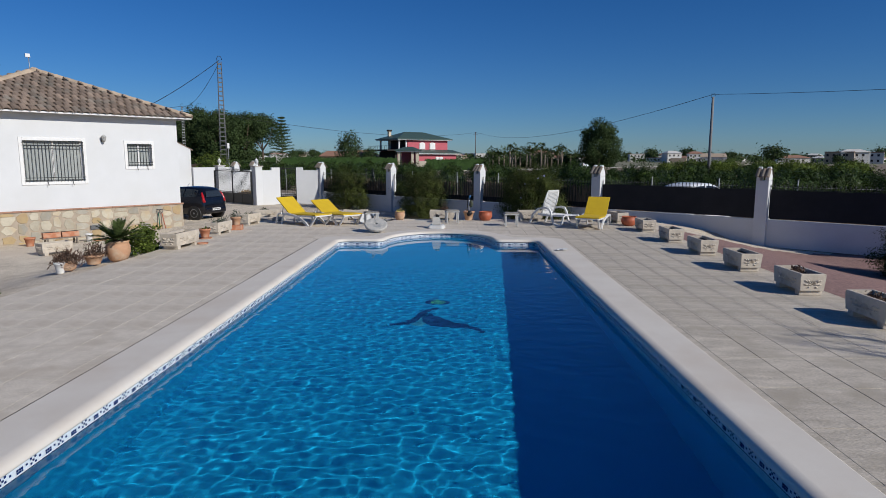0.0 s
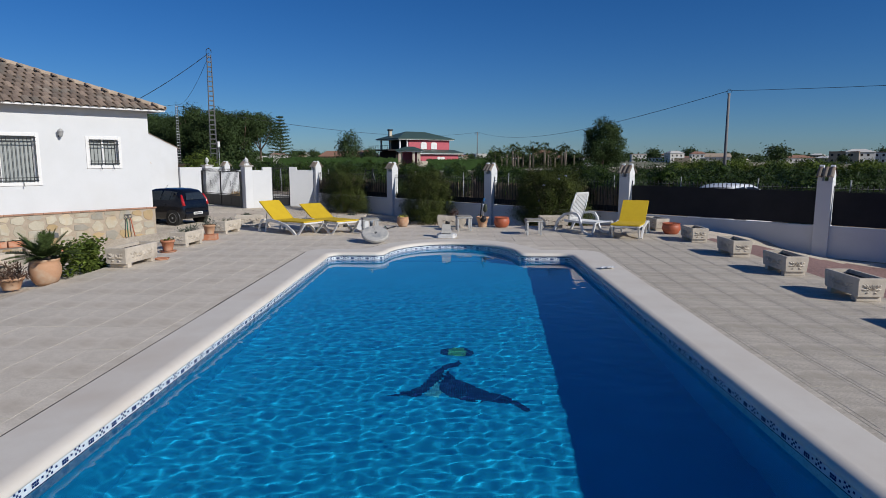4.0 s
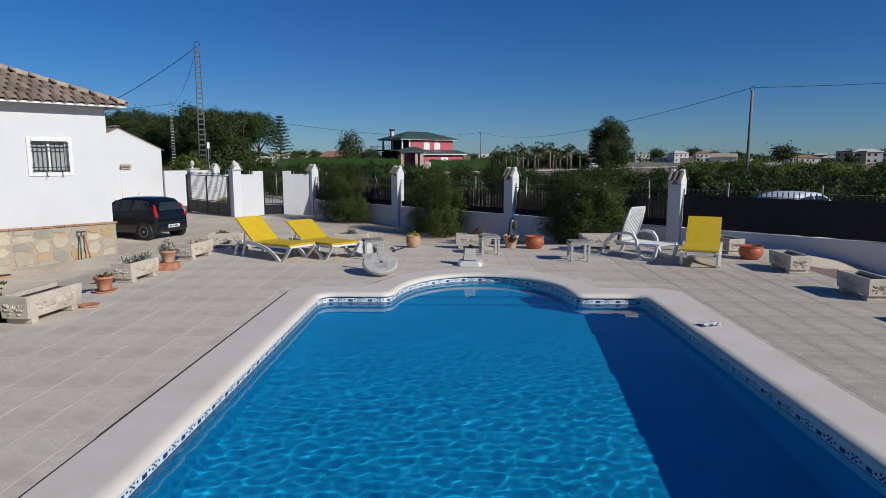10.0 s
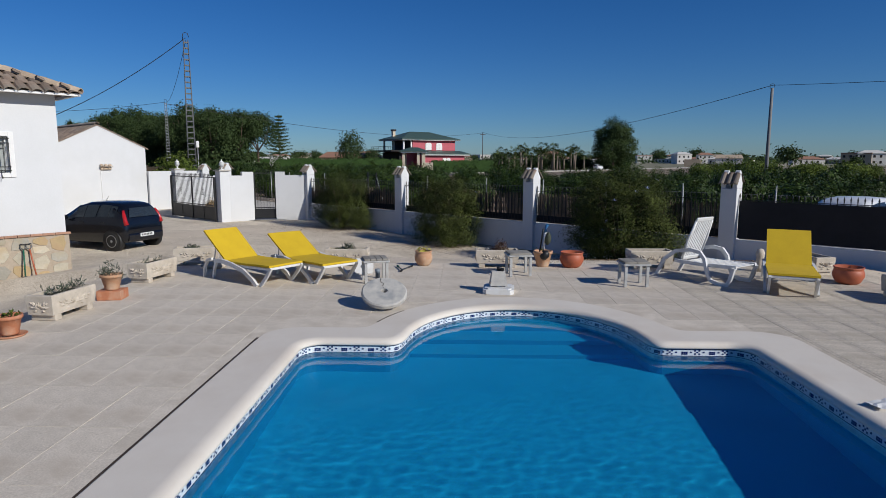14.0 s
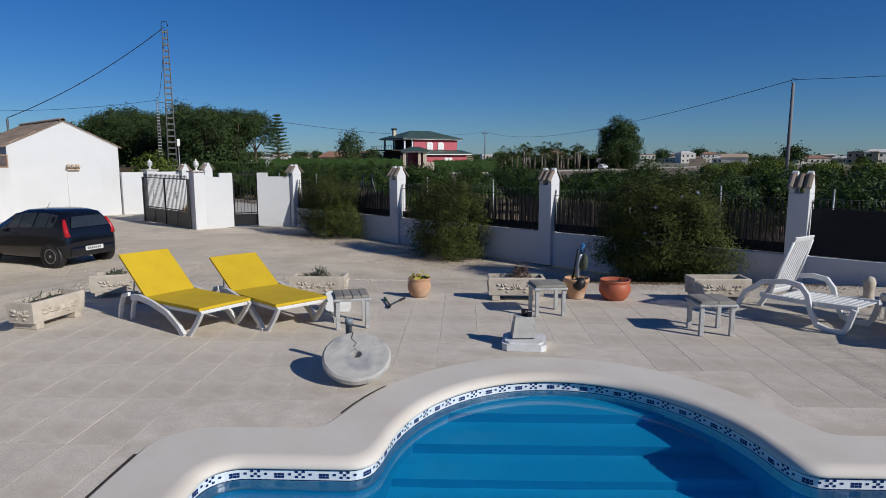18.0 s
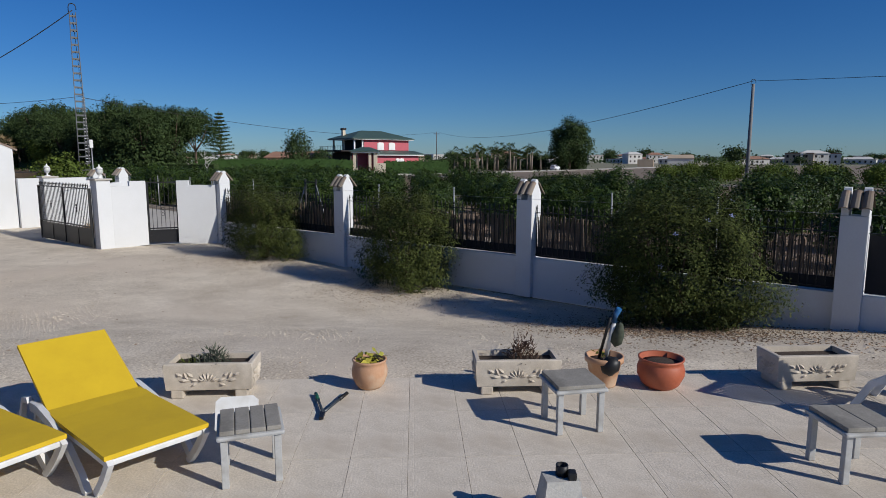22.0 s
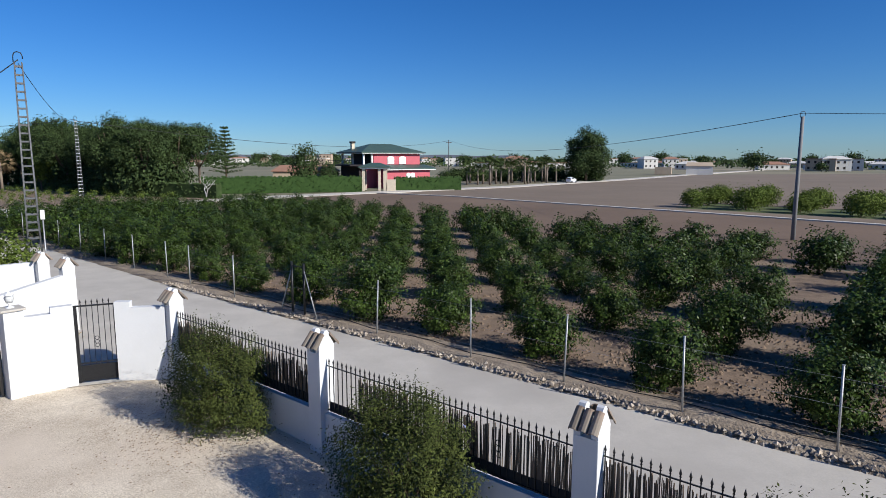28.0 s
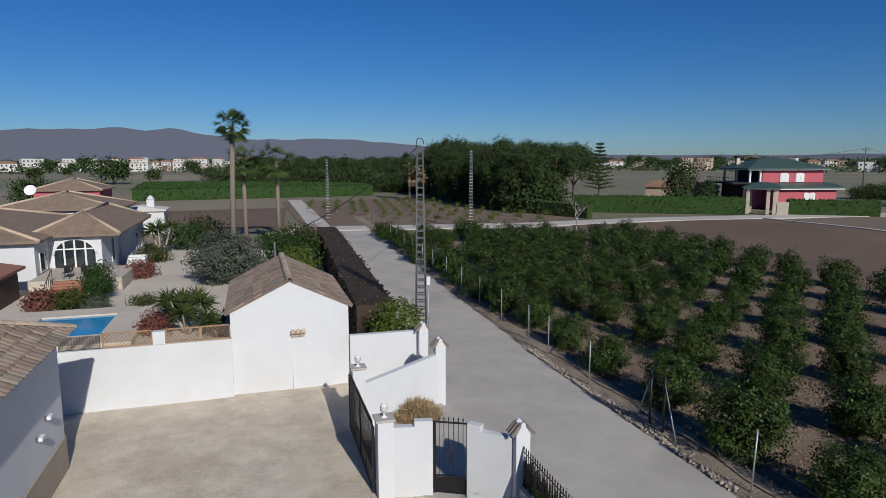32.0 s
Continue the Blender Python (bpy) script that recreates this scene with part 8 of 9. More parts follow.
def hedge(name, pts, w, h, label, material=HEDGE, dens=26, size=0.30):
    """A clipped hedge along points: a solid core with leaves over it."""
    rng = random.Random(len(label) + int(abs(pts[0][0])))
    vs, fs = [], []
    bm = bmesh.new()
    for (ax, ay), (bx, by) in zip(pts, pts[1:]):
        a, b = Vector((ax, ay, 0)), Vector((bx, by, 0))
        d = b - a
        L = d.length
        d /= L
        n = Vector((-d.y, d.x, 0))
        m = Matrix((d, n, Vector((0, 0, 1)))).transposed().to_4x4()
        m.translation = Vector((ax, ay, LOW))
        box(bm, 0, L, -w / 2 + 0.15, w / 2 - 0.15, -0.05, h - 0.12, m)
        for k in range(int(L * (2 * h + w) * dens / 10)):
            u = rng.uniform(0, 2 * h + w)
            x = rng.uniform(0, L)
            if u < h:
                p, o_ = Vector((x, -w / 2, u)), Vector((0, -1, 0.3))
            elif u < 2 * h:
                p, o_ = Vector((x, w / 2, u - h)), Vector((0, 1, 0.3))
            else:
                p, o_ = Vector((x, u - 2 * h - w / 2, h)), Vector((0, 0, 1))
            p = m @ (p + Vector((rng.gauss(0, 0.05), rng.gauss(0, 0.05), rng.gauss(0, 0.05))) - o_ * 0.2)
            o_ = (m.to_3x3() @ o_ + Vector((rng.gauss(0, 0.6), rng.gauss(0, 0.6), rng.gauss(0, 0.6)))).normalized()
            side = o_.orthogonal().normalized() * size * 0.4
            j = len(vs)
            vs += [p, p + o_ * size * 0.5 + side, p + o_ * size, p + o_ * size * 0.5 - side]
            fs.append((j, j + 1, j + 2, j + 3))
    e = thing(name, Matrix.Identity(4), label, "hedge")
    part("core", bm, material, e)
    o = new("foliage", mesh_from(vs, fs, material, "foliage"))
    o.parent = e
    return e


hedge("clipped_hedge", [(-38, 116), (-10.9, 124.6)], 2.2, 2.9, "long clipped green hedge before the villa", dens=40, size=0.4)
hedge("clipped_hedge", [(-4.6, 127.5), (8.4, 131)], 2.0, 2.6, "clipped green hedge beside the villa porch", dens=40, size=0.4)
hedge("dark_hedge", [(-31, 104), (-49, 111), (-82, 137)], 1.6, 2.2, "dark hedge along the pine wood", PINE_LEAF, 30, 0.4)
hedge("citrus_block", [(-152, 104), (-119, 150)], 46.0, 2.7, "dense green block of citrus trees beyond the bare plot", HEDGE, 16, 0.55)
DARK_HEDGE = leaf_mat("dark_clipped_leaf", (0.085, 0.062, 0.044), (0.038, 0.029, 0.022))
hp = [fp(-33.5, 11.9), fp(-70, 13.6)]
hedge("road_hedge", [tuple(p[:2]) for p in hp], 2.2, 2.5, "dark dry clipped hedge along the road", DARK_HEDGE, 45, 0.18)
pv = fp(-30.9, 12.35)
plant(Matrix.Translation((pv.x, pv.y, LOW)), "bright yellow-green climbing plant over the wall", 620, 0.13, (8, 0.10), crown_shape(1.1, 1.45, 1.75, 0.3, 3), CITRUS_LIGHT, "shrub", 0.7, "climbing_plant")
# grove of lighter citrus past the channel
LGT = (trunk_mesh(0.7, 0.1, 4, random.Random(17), BARK), far_crown(81, 420, 1.9, 1.5, 1.7, 0.26, CITRUS_LIGHT, 0.4, -0.8))
rng = random.Random(18)
flat_poly("grove_grass", [(33.5, 83.5), (42, 91), (110, 30), (96, 22)], LOW - 0.012, mat("grove_grass", (0.10, 0.13, 0.035), (0.06, 0.075, 0.025), scale=0.6, fine=6, rough=1.0, bump=0.6, dist=0.05), "short green grass under the lemon trees", "grass")
for i in range(14):
    for j in range(3):
        x, y = 36.5 + i * 4.3 + j * 3.4 + rng.uniform(-0.5, 0.5), 84.5 - i * 4.4 + j * 3.6 + rng.uniform(-0.5, 0.5)
        far_tree("lemon_tree", x, y, rng.uniform(0.62, 0.84), LGT, "bright yellow-green lemon tree past the channel", "lemon grove", rng.uniform(0, 360))
# young trees in the bare plot: little stakes with tufts
flat_poly("young_plot", [(-66, 75), (-55, 72), (-34, 91), (-31, 103), (-49, 110), (-82, 135), (-103, 107)], LOW - 0.025, SOIL, "bare plot with rows of saplings", "ground")
SAP = (trunk_mesh(0.45, 0.03, 3, random.Random(19), PALE_BARK), far_crown(82, 30, 0.35, 0.3, 0.75, 0.16, CITRUS_LIGHT, 0.4))
for i in range(13):
    for j in range(7):
        p = Vector((-40 - i * 4.2 + j * 2.2 + (i % 2) * 0.5, 84 + i * 1.0 + j * 5.2, 0))
        if not in_poly(p.x, p.y, [(-64, 76), (-54, 74), (-36, 92), (-33, 101), (-49, 108), (-80, 132), (-99, 107)]):
            continue
        far_tree("sapling", p.x, p.y, 1.0, SAP, "young sapling with a pale trunk guard", "saplings", i * 40 + j)

# ---------- palms ----------
def fan_palm(x, y, h, r, label, fronds=42, lean=0.0, material=PALM_LEAF, skirt=True):
    e = thing("palm_tree", pose(x, y, LOW), label, "palm")
    bm = bmesh.new()
    tube(bm, [(0, 0, -0.1), (lean * 0.4, 0, h * 0.5), (lean, 0, h)], 0.27, 10, 0.2)
    part("trunk", bm, PALM_BARK, e, "ringed grey-brown trunk")
    rng = random.Random(int(x * 7 + y))
    vs, fs = [], []
    for k in range(fronds):
        a, el = rng.uniform(0, 6.28), math.asin(rng.uniform(-0.75 if skirt else -0.3, 0.98))
        d = Vector((math.cos(a) * math.cos(el), math.sin(a) * math.cos(el), math.sin(el)))
        c = Vector((lean, 0, h + 0.1)) + d * r * rng.uniform(0.45, 0.62)
        side = d.cross(Vector((0, 0, 1)) if abs(d.z) < 0.95 else Vector((1, 0, 0))).normalized()
        up = side.cross(d)
        j = len(vs)
        vs += [Vector((lean, 0, h)), Vector((lean, 0, h)) + side * 0.05, c]
        fs.append((j, j + 1, j + 2))
        for q in range(15):
            b = (q / 14 - 0.5) * 2.5
            tip = c + (d * math.cos(b) + side * math.sin(b)) * r * 0.5 * rng.uniform(0.8, 1.05) + Vector((0, 0, -0.18 * r * abs(math.sin(b)) - 0.1 * r)) + up * 0.05
            w = (side * math.cos(b) - d * math.sin(b)) * 0.05
            j = len(vs)
            vs += [c, (c + tip) / 2 + w, tip, (c + tip) / 2 - w]
            fs.append((j, j + 1, j + 2, j + 3))
    o = new("fronds", mesh_from(vs, fs, material, "fronds"))
    o.parent = e
    return e


fan_palm(-44.0, 44.6, 12.2, 1.9, "tall fan palm with a slim grey trunk", 46, 0.6)
fan_palm(-53.4, 54.2, 9.0, 2.7, "shorter fan palm with a thick trunk", 40)
fan_palm(-50.8, 56.6, 9.2, 2.7, "shorter fan palm beside the drive", 36)
rng = random.Random(55)
for k in range(15):
    x = 12 + k * 1.75 + rng.uniform(-0.6, 0.6)
    y = 150 + k * 1.6 + rng.uniform(-2, 8)
    fan_palm(x, y, rng.uniform(2.4, 5.6), 2.5, "small palm in a nursery row", 22, rng.uniform(-0.3, 0.3), PALM_LEAF, False)

fan_palm(-80.6, 125.0, 8.6, 3.0, "fan palm before the pine wood", 40)
DRY_FROND = leaf_mat("dry_frond", (0.36, 0.27, 0.15), (0.22, 0.16, 0.09))
fan_palm(-78.2, 124.5, 5.4, 2.9, "low fan palm with dry straw-coloured fronds", 40, 0.0, DRY_FROND)
LIGHT_TREE = (trunk_mesh(1.6, 0.14, 4, random.Random(28), BARK, 0.5), far_crown(29, 420, 1.7, 2.9, 4.6, 0.3, CITRUS_LIGHT, 0.4, -0.9))
far_tree("light_tree", -71.5, 125.5, 1.0, LIGHT_TREE, "slim yellow-green tree before the pine wood")
# a row of date palms past the villa
for k, (px_, py_) in enumerate(((13, 168), (19, 172), (24, 170), (28, 176), (33, 174))):
    fan_palm(px_, py_, 4.6 + (k % 3) * 0.8, 2.5, "low palm in the plot beside the villa", 34)

# ---------- distant town and hills ----------
FAR_WHITE = mat("far_white_walls", (0.66, 0.64, 0.60), (0.52, 0.50, 0.47), scale=0.2, rough=0.9, bump=0)
FAR_OCHRE = mat("far_ochre_walls", (0.48, 0.38, 0.28), (0.38, 0.29, 0.21), scale=0.2, rough=0.9, bump=0)
FAR_ROOF = mat("far_roofs", (0.33, 0.18, 0.12), (0.24, 0.13, 0.09), scale=0.5, rough=0.9, bump=0)
rng = random.Random(66)
for k in range(170):
    a = radians(rng.choice((rng.uniform(-70, -45), rng.uniform(-24, 4))) if k < 120 else rng.uniform(4, 52))
    d = rng.uniform(520, 880) if k < 120 else rng.uniform(380, 760)
    x, y = d * math.sin(a), d * math.cos(a)
    w, dp, st = rng.uniform(7, 18), rng.uniform(7, 12), rng.choice((1, 1, 1, 2, 2, 3) if k < 120 else (1, 1, 1, 2))
    h = 3.1 * st
    e = thing("town_house", pose(x, y, LOW, 0, 0, math.degrees(-a) + rng.uniform(-25, 25)), "small pale distant house with dark windows", "house", "distant town")
    bm = bmesh.new()
    box(bm, -w / 2, w / 2, -dp / 2, dp / 2, 0, h)
    part("wall", bm, FAR_WHITE if rng.random() < 0.75 else FAR_OCHRE, e)
    bm = bmesh.new()
    if rng.random() < 0.5:
        hip(bm, -w / 2 - 0.4, w / 2 + 0.4, -dp / 2 - 0.4, dp / 2 + 0.4, h + 0.2, 1.6, w * 0.3)
    else:
        box(bm, -w / 2 - 0.1, w / 2 + 0.1, -dp / 2 - 0.1, dp / 2 + 0.1, h + 0.002, h + 0.5)
    part("roof", bm, FAR_ROOF if rng.random() < 0.6 else FAR_WHITE, e)
    for s_ in range(st):
        for q in range(int(w / 3)):
            xx = -w / 2 + 1.5 + q * 3
            bm = bmesh.new()
            box(bm, xx - 0.55, xx + 0.55, -dp / 2 - 0.04, -dp / 2 - 0.005, 3.1 * s_ + 1.0, 3.1 * s_ + 2.3)
            part("window", bm, DARK_OPEN, e)
# white shed with an ochre roof beyond the field
WS = thing("field_shed", pose(112, 256, LOW, 0, 0, -24), "white field shed with a low tiled roof", "shed")
bm = bmesh.new()
box(bm, -5, 5, -3, 3, 0, 3.4)
part("wall", bm, FAR_WHITE, WS)
bm = bmesh.new()
hip(bm, -5.3, 5.3, -3.3, 3.3, 3.55, 1.4, 0.6)
part("roof", bm, FAR_OCHRE, WS)
WS2 = thing("field_shed", pose(98, 258, LOW, 0, 0, -24), "small ochre field hut", "shed")
bm = bmesh.new()
box(bm, -3.2, 3.2, -2, 2, 0, 3.0)
part("wall", bm, FAR_OCHRE, WS2)
# buildings in the wood before the villa
for x, y, w, d_, h, mt_, lab in ((-26, 150, 14, 6, 3.2, FAR_OCHRE, "long low tiled farm building"), (-48, 126, 3, 3, 3.0, RED, "small red hut under the pines"),
                                 (150, 150, 16, 9, 5.4, FAR_OCHRE, "tiled farmhouse at the edge of the plain")):
    e = thing("farm_building", pose(x, y, LOW, 0, 0, rng.uniform(-12, 12)), lab, "building")
    bm = bmesh.new()
    box(bm, -w / 2, w / 2, -d_ / 2, d_ / 2, 0, h)
    part("wall", bm, mt_, e)
    bm = bmesh.new()
    hip(bm, -w / 2 - 0.4, w / 2 + 0.4, -d_ / 2 - 0.4, d_ / 2 + 0.4, h + 0.2, 1.3, 1.5)
    part("roof", bm, FAR_ROOF, e)
# belt of trees along the horizon
rng = random.Random(88)


def belt(rg):
    a, d = radians(rg.uniform(-70, 66)), rg.uniform(930, 1150)
    h = 3.0 + 5.5 * max(0.0, 0.55 + noise.noise(Vector((math.degrees(a) * 0.45, 2.2, 0))))
    return Vector((d * math.sin(a), d * math.cos(a), LOW + rg.uniform(0.2, 1.0) * h)), Vector((0, -0.4, 1))


vs, fs = leaf_cluster(rng, 3600, 4.2, (4, 1.8), belt, wide=0.9)
tagged(new("tree_belt", mesh_from(vs, fs, PINE_LEAF, "tree_belt")), "dark belt of trees along the far horizon", "trees", "", "stuff")


def scrub(rg):
    a, d = radians(rg.uniform(-72, 64)), rg.uniform(470, 720)
    h = 1.6 + 4.2 * max(0.0, 0.35 + 1.3 * noise.noise(Vector((math.degrees(a) * 1.1, d * 0.02, 4.0))))
    return Vector((d * math.sin(a), d * math.cos(a), LOW + rg.uniform(0.1, 1.0) * h)), Vector((0, -0.5, 1)).normalized()


vs, fs = leaf_cluster(rng, 5200, 1.9, (4, 1.0), scrub, wide=0.9)
tagged(new("far_scrub", mesh_from(vs, fs, PINE_LEAF, "far_scrub")), "dark hedges and scrub between the distant houses", "trees", "", "stuff")
# mountains on the skyline, their haze put in as a faint blue glow
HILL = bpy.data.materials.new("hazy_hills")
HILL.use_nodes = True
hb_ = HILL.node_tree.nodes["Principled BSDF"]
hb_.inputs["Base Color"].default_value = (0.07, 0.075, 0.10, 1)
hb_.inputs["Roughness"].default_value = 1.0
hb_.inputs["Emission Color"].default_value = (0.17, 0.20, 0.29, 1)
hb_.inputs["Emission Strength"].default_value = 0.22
bm = bmesh.new()
prev = None
for k in range(121):
    a = radians(-100 + k * 0.9)
    az = math.degrees(a)
    t = smoothstep((-18 - az) / 34)
    h = 40 + 165 * t * (0.75 + 0.35 * noise.noise(Vector((k * 0.09, 1.7, 0))) + 0.13 * noise.noise(Vector((k * 0.4, 5.7, 0))))
    if az > -18:
        h = 26 + 14 * noise.noise(Vector((k * 0.2, 3.1, 0)))
    D_ = 3900
    row = [bm.verts.new((D_ * math.sin(a), D_ * math.cos(a), -20)), bm.verts.new((D_ * math.sin(a), D_ * math.cos(a), h)), bm.verts.new(((D_ + 300) * math.sin(a), (D_ + 300) * math.cos(a), -20))]
    if prev:
        for q in range(2):
            bm.faces.new((prev[q], row[q], row[q + 1], prev[q + 1]))
    prev = row
structure("backdrop_hills", bm, HILL, "blue-grey mountain ridge on the skyline, its haze a faint glow", "mountains")

# ---------- the neighbour's plot behind the back wall ----------
BEIGE_PAVE = mat("beige_paving", (0.63, 0.56, 0.47), (0.53, 0.47, 0.39), scale=0.6, fine=12, rough=0.95, bump=0.2, stains=(0.52, 0.455, 0.37), stain_scale=0.3)
BROWN_ROOF = mat("brown_roof_tile", (0.30, 0.215, 0.155), (0.17, 0.12, 0.085), scale=1.6, fine=7, rough=0.95, bump=0.7, dist=0.06, stains=(0.22, 0.16, 0.12), stain_scale=0.7)
BRICK_STEP = mat("brick_step", (0.36, 0.17, 0.11), (0.27, 0.12, 0.08), scale=4, fine=20, rough=0.9, bump=0.3)
CANE_WOOD = mat("trellis_wood", (0.38, 0.24, 0.13), (0.26, 0.16, 0.085), scale=4, fine=40, rough=0.8, bump=0.1)
BLUE_TILE = mat("blue_pool_lining", (0.03, 0.28, 0.55), (0.02, 0.20, 0.45), scale=2, rough=0.2, bump=0.05)
DUSK_RED = mat("red_bract_leaf", (0.20, 0.06, 0.04), (0.09, 0.035, 0.025), scale=4, rough=0.7, bump=0)
fpoly("neighbour_drive", [(-76, -16), (-46, -12), (-29.3, -10), (-29.3, 9.8), (-46, 11.2), (-80, 13.5)], LOW + 0.006, BEIGE_PAVE, "pale beige paved drive of the neighbouring plot", "pavement")
flat_poly("brown_plot", [(-104, 75), (-89, 95), (-63, 69), (-77, 61)], LOW - 0.01, FIELD, "bare reddish-brown ploughed plot", "ground")
strip("side_lane", [(-59, 72), (-78, 89), (-104, 112)], 3.0, 0.05, PALE_CONC, "narrow pale lane beside the ploughed plots", "road")


def roof_part(e, x0, x1, y0, y1, z, rise, inset):
    bm = bmesh.new()
    hip(bm, x0, x1, y0, y1, z, rise, inset)
    r = part("roof", bm, BROWN_ROOF, e, "weathered brown tiled hip roof")
    ym = (y0 + y1) / 2
    t0, t1 = Vector((x0 + inset, ym, z + rise + 0.03)), Vector((x1 - inset, ym, z + rise + 0.03))
    for a, b in ((t0, t1), ((x0, y0, z + 0.03), t0), ((x0, y1, z + 0.03), t0), ((x1, y0, z + 0.03), t1), ((x1, y1, z + 0.03), t1)):
        bm = bmesh.new()
        tube(bm, [a, b], 0.13, 6)
        part("ridge", bm, RIDGE_PALE, r, "pale ridge tiles")


def dark_window(e, x, y0, y1, z0, z1, along="y"):
    """A glazed opening with a white frame on a wall that faces +x (or +y)."""
    w = new("window")
    w.parent = e
    if along == "y":
        w.matrix_basis = Matrix.Translation((x, 0, 0))
    else:
        w.matrix_basis = Matrix.Translation((0, x, 0)) @ Matrix.Rotation(math.pi / 2, 4, "Z") @ Matrix.Diagonal((1, -1, 1, 1))
    g = bmesh.new()
    box(g, 0.004, 0.03, y0, y1, z0, z1)
    part("pane", g, CAR_GLASS, w, "dark glass")
    for a in ((y0 - 0.08, y0, z0 - 0.08, z1 + 0.08), (y1, y1 + 0.08, z0 - 0.08, z1 + 0.08), (y0, y1, z0 - 0.08, z0), (y0, y1, z1, z1 + 0.08)):
        g = bmesh.new()
        box(g, 0.004, 0.06, *a)
        part("frame", g, WHITE_TRIM, w)


NB = thing("neighbour_bungalow", fpose(-59, -7, LOW), "white L-shaped bungalow with brown tiled hip roofs", "house")
for x0, x1, y0, y1 in ((-14, 3.3, -16, -2.13), (-10, 0, -2.12, 1.6), (-14.5, -7.1, 1.61, 2.5)):
    bm = bmesh.new()
    box(bm, x0, x1, y0, y1, -0.1, 3.6)
    part("wall", bm, WHITE, NB)
roof_part(NB, -14.6, 3.9, -16.5, -1.6, 3.62, 1.75, 6.5)
roof_part(NB, -15.4, 0.6, -3.4, 3.1, 3.66, 1.55, 3.2)
# arched glazed door of the bay
AR = new("arched_door")
AR.parent = NB
AR.matrix_basis = Matrix.Translation((0.02, -0.3, 1.0))
bm = bmesh.new()
prism(bm, [(-1.45, 0), (1.45, 0)] + [(1.45 * math.cos(k * math.pi / 14), 1.0 + 1.2 * math.sin(k * math.pi / 14)) for k in range(15)], 0, 0.03, Matrix(((0, 0, 1, 0), (1, 0, 0, 0), (0, 1, 0, 0), (0, 0, 0, 1))))
part("pane", bm, CAR_GLASS, AR, "dark glass")
bm = bmesh.new()
tube(bm, [(0.04, 1.5 * math.cos(k * math.pi / 14), 1.0 + 1.25 * math.sin(k * math.pi / 14)) for k in range(15)], 0.07, 6)
part("frame", bm, WHITE_TRIM, AR)
for y in (-1.5, -0.75, 0, 0.75, 1.5):
    bm = bmesh.new()
    box(bm, 0.031, 0.09, y - 0.06, y + 0.06, 0, 1.0 + 1.22 * math.sqrt(max(0, 1 - (y / 1.5) ** 2)))
    part("mullion", bm, WHITE_TRIM, AR)
bm = bmesh.new()
box(bm, 0.032, 0.088, -1.44, 1.44, 1.42, 1.52)
part("transom", bm, WHITE_TRIM, AR)
dark_window(NB, -2.12, 0.9, 2.3, 1.1, 2.5, "x")
dark_window(NB, 2.5, -10.6, -9.6, 1.0, 2.5, "x")
dark_window(NB, 2.5, -13.0, -12.2, 1.0, 2.5, "x")
dark_window(NB, 1.6, -4.5, -3.4, 0.9, 2.8, "x")
# raised porch and brick steps
PT = thing("porch", fpose(-55.6, -6.2, LOW), "raised porch of pale stone before the bungalow", "porch")
bm = bmesh.new()
bbox(bm, -3.3, 2.4, -2.8, 3.2, 0.01, 1.0, 0.03)
part("slab", bm, STONE_PLANTER, PT)
ST = thing("brick_stairs", fpose(-53.1, -6.3, LOW), "red brick garden stairs with iron rails", "stairs")
for k in range(6):
    bm = bmesh.new()
    bbox(bm, 0.3 * k, 0.3 * k + 0.32, -1.0, 1.0, 0.01, 1.0 - 0.16 * k, 0.02)
    part("step", bm, BRICK_STEP, ST)
for y in (-1.1, 1.1):
    bm = bmesh.new()
    tube(bm, [(0, y, 1.9), (1.9, y, 1.0)], 0.03, 6)
    for k in range(5):
        tube(bm, [(0.1 + 0.42 * k, y, 0.0), (0.1 + 0.42 * k, y, 1.85 - 0.2 * k)], 0.02, 5)
    part("railing", bm, BLACK_IRON, ST)
# second flight with a white side wall
S2 = thing("side_stairs", fpose(-64, -4.0, LOW), "short white outside stairs with a thin iron rail", "stairs")
for k in range(5):
    bm = bmesh.new()
    bbox(bm, 0.32 * k - 1.2, 0.32 * k - 0.86, -0.6, 1.0, 0.01, 0.95 - 0.18 * k, 0.02)
    part("step", bm, WHITE, S2)
bm = bmesh.new()
tube(bm, [(-1.2, 1.05, 1.9), (0.6, 1.05, 0.95)], 0.025, 6)
for k in range(6):
    tube(bm, [(-1.2 + 0.36 * k, 1.05, 0), (-1.2 + 0.36 * k, 1.05, 1.9 - 0.19 * k)], 0.016, 5)
part("railing", bm, BLACK_IRON, S2)
# table and chairs on the porch
for q in range(4):
    gc = thing("patio_chair", fpose(-54.6 + 0.7 * (q % 2), -6.7 + 0.6 * (q // 2) * 2, LOW + 1.0, 90 * q), "dark metal patio chair on the porch", "chair", "patio chairs")
    bm = bmesh.new()
    bbox(bm, -0.22, 0.22, -0.22, 0.22, 0.42, 0.46, 0.01)
    part("seat", bm, BLACK_IRON, gc)
    bm = bmesh.new()
    bbox(bm, -0.22, 0.22, 0.2, 0.24, 0.5, 0.92, 0.01)
    part("backrest", bm, BLACK_IRON, gc)
    for lx in (-0.2, 0.2):
        for ly in (-0.2, 0.2):
            bm = bmesh.new()
            tube(bm, [(lx, ly, 0), (lx, ly, 0.5 if ly > 0 else 0.43)], 0.015, 5)
            part("leg", bm, BLACK_IRON, gc)

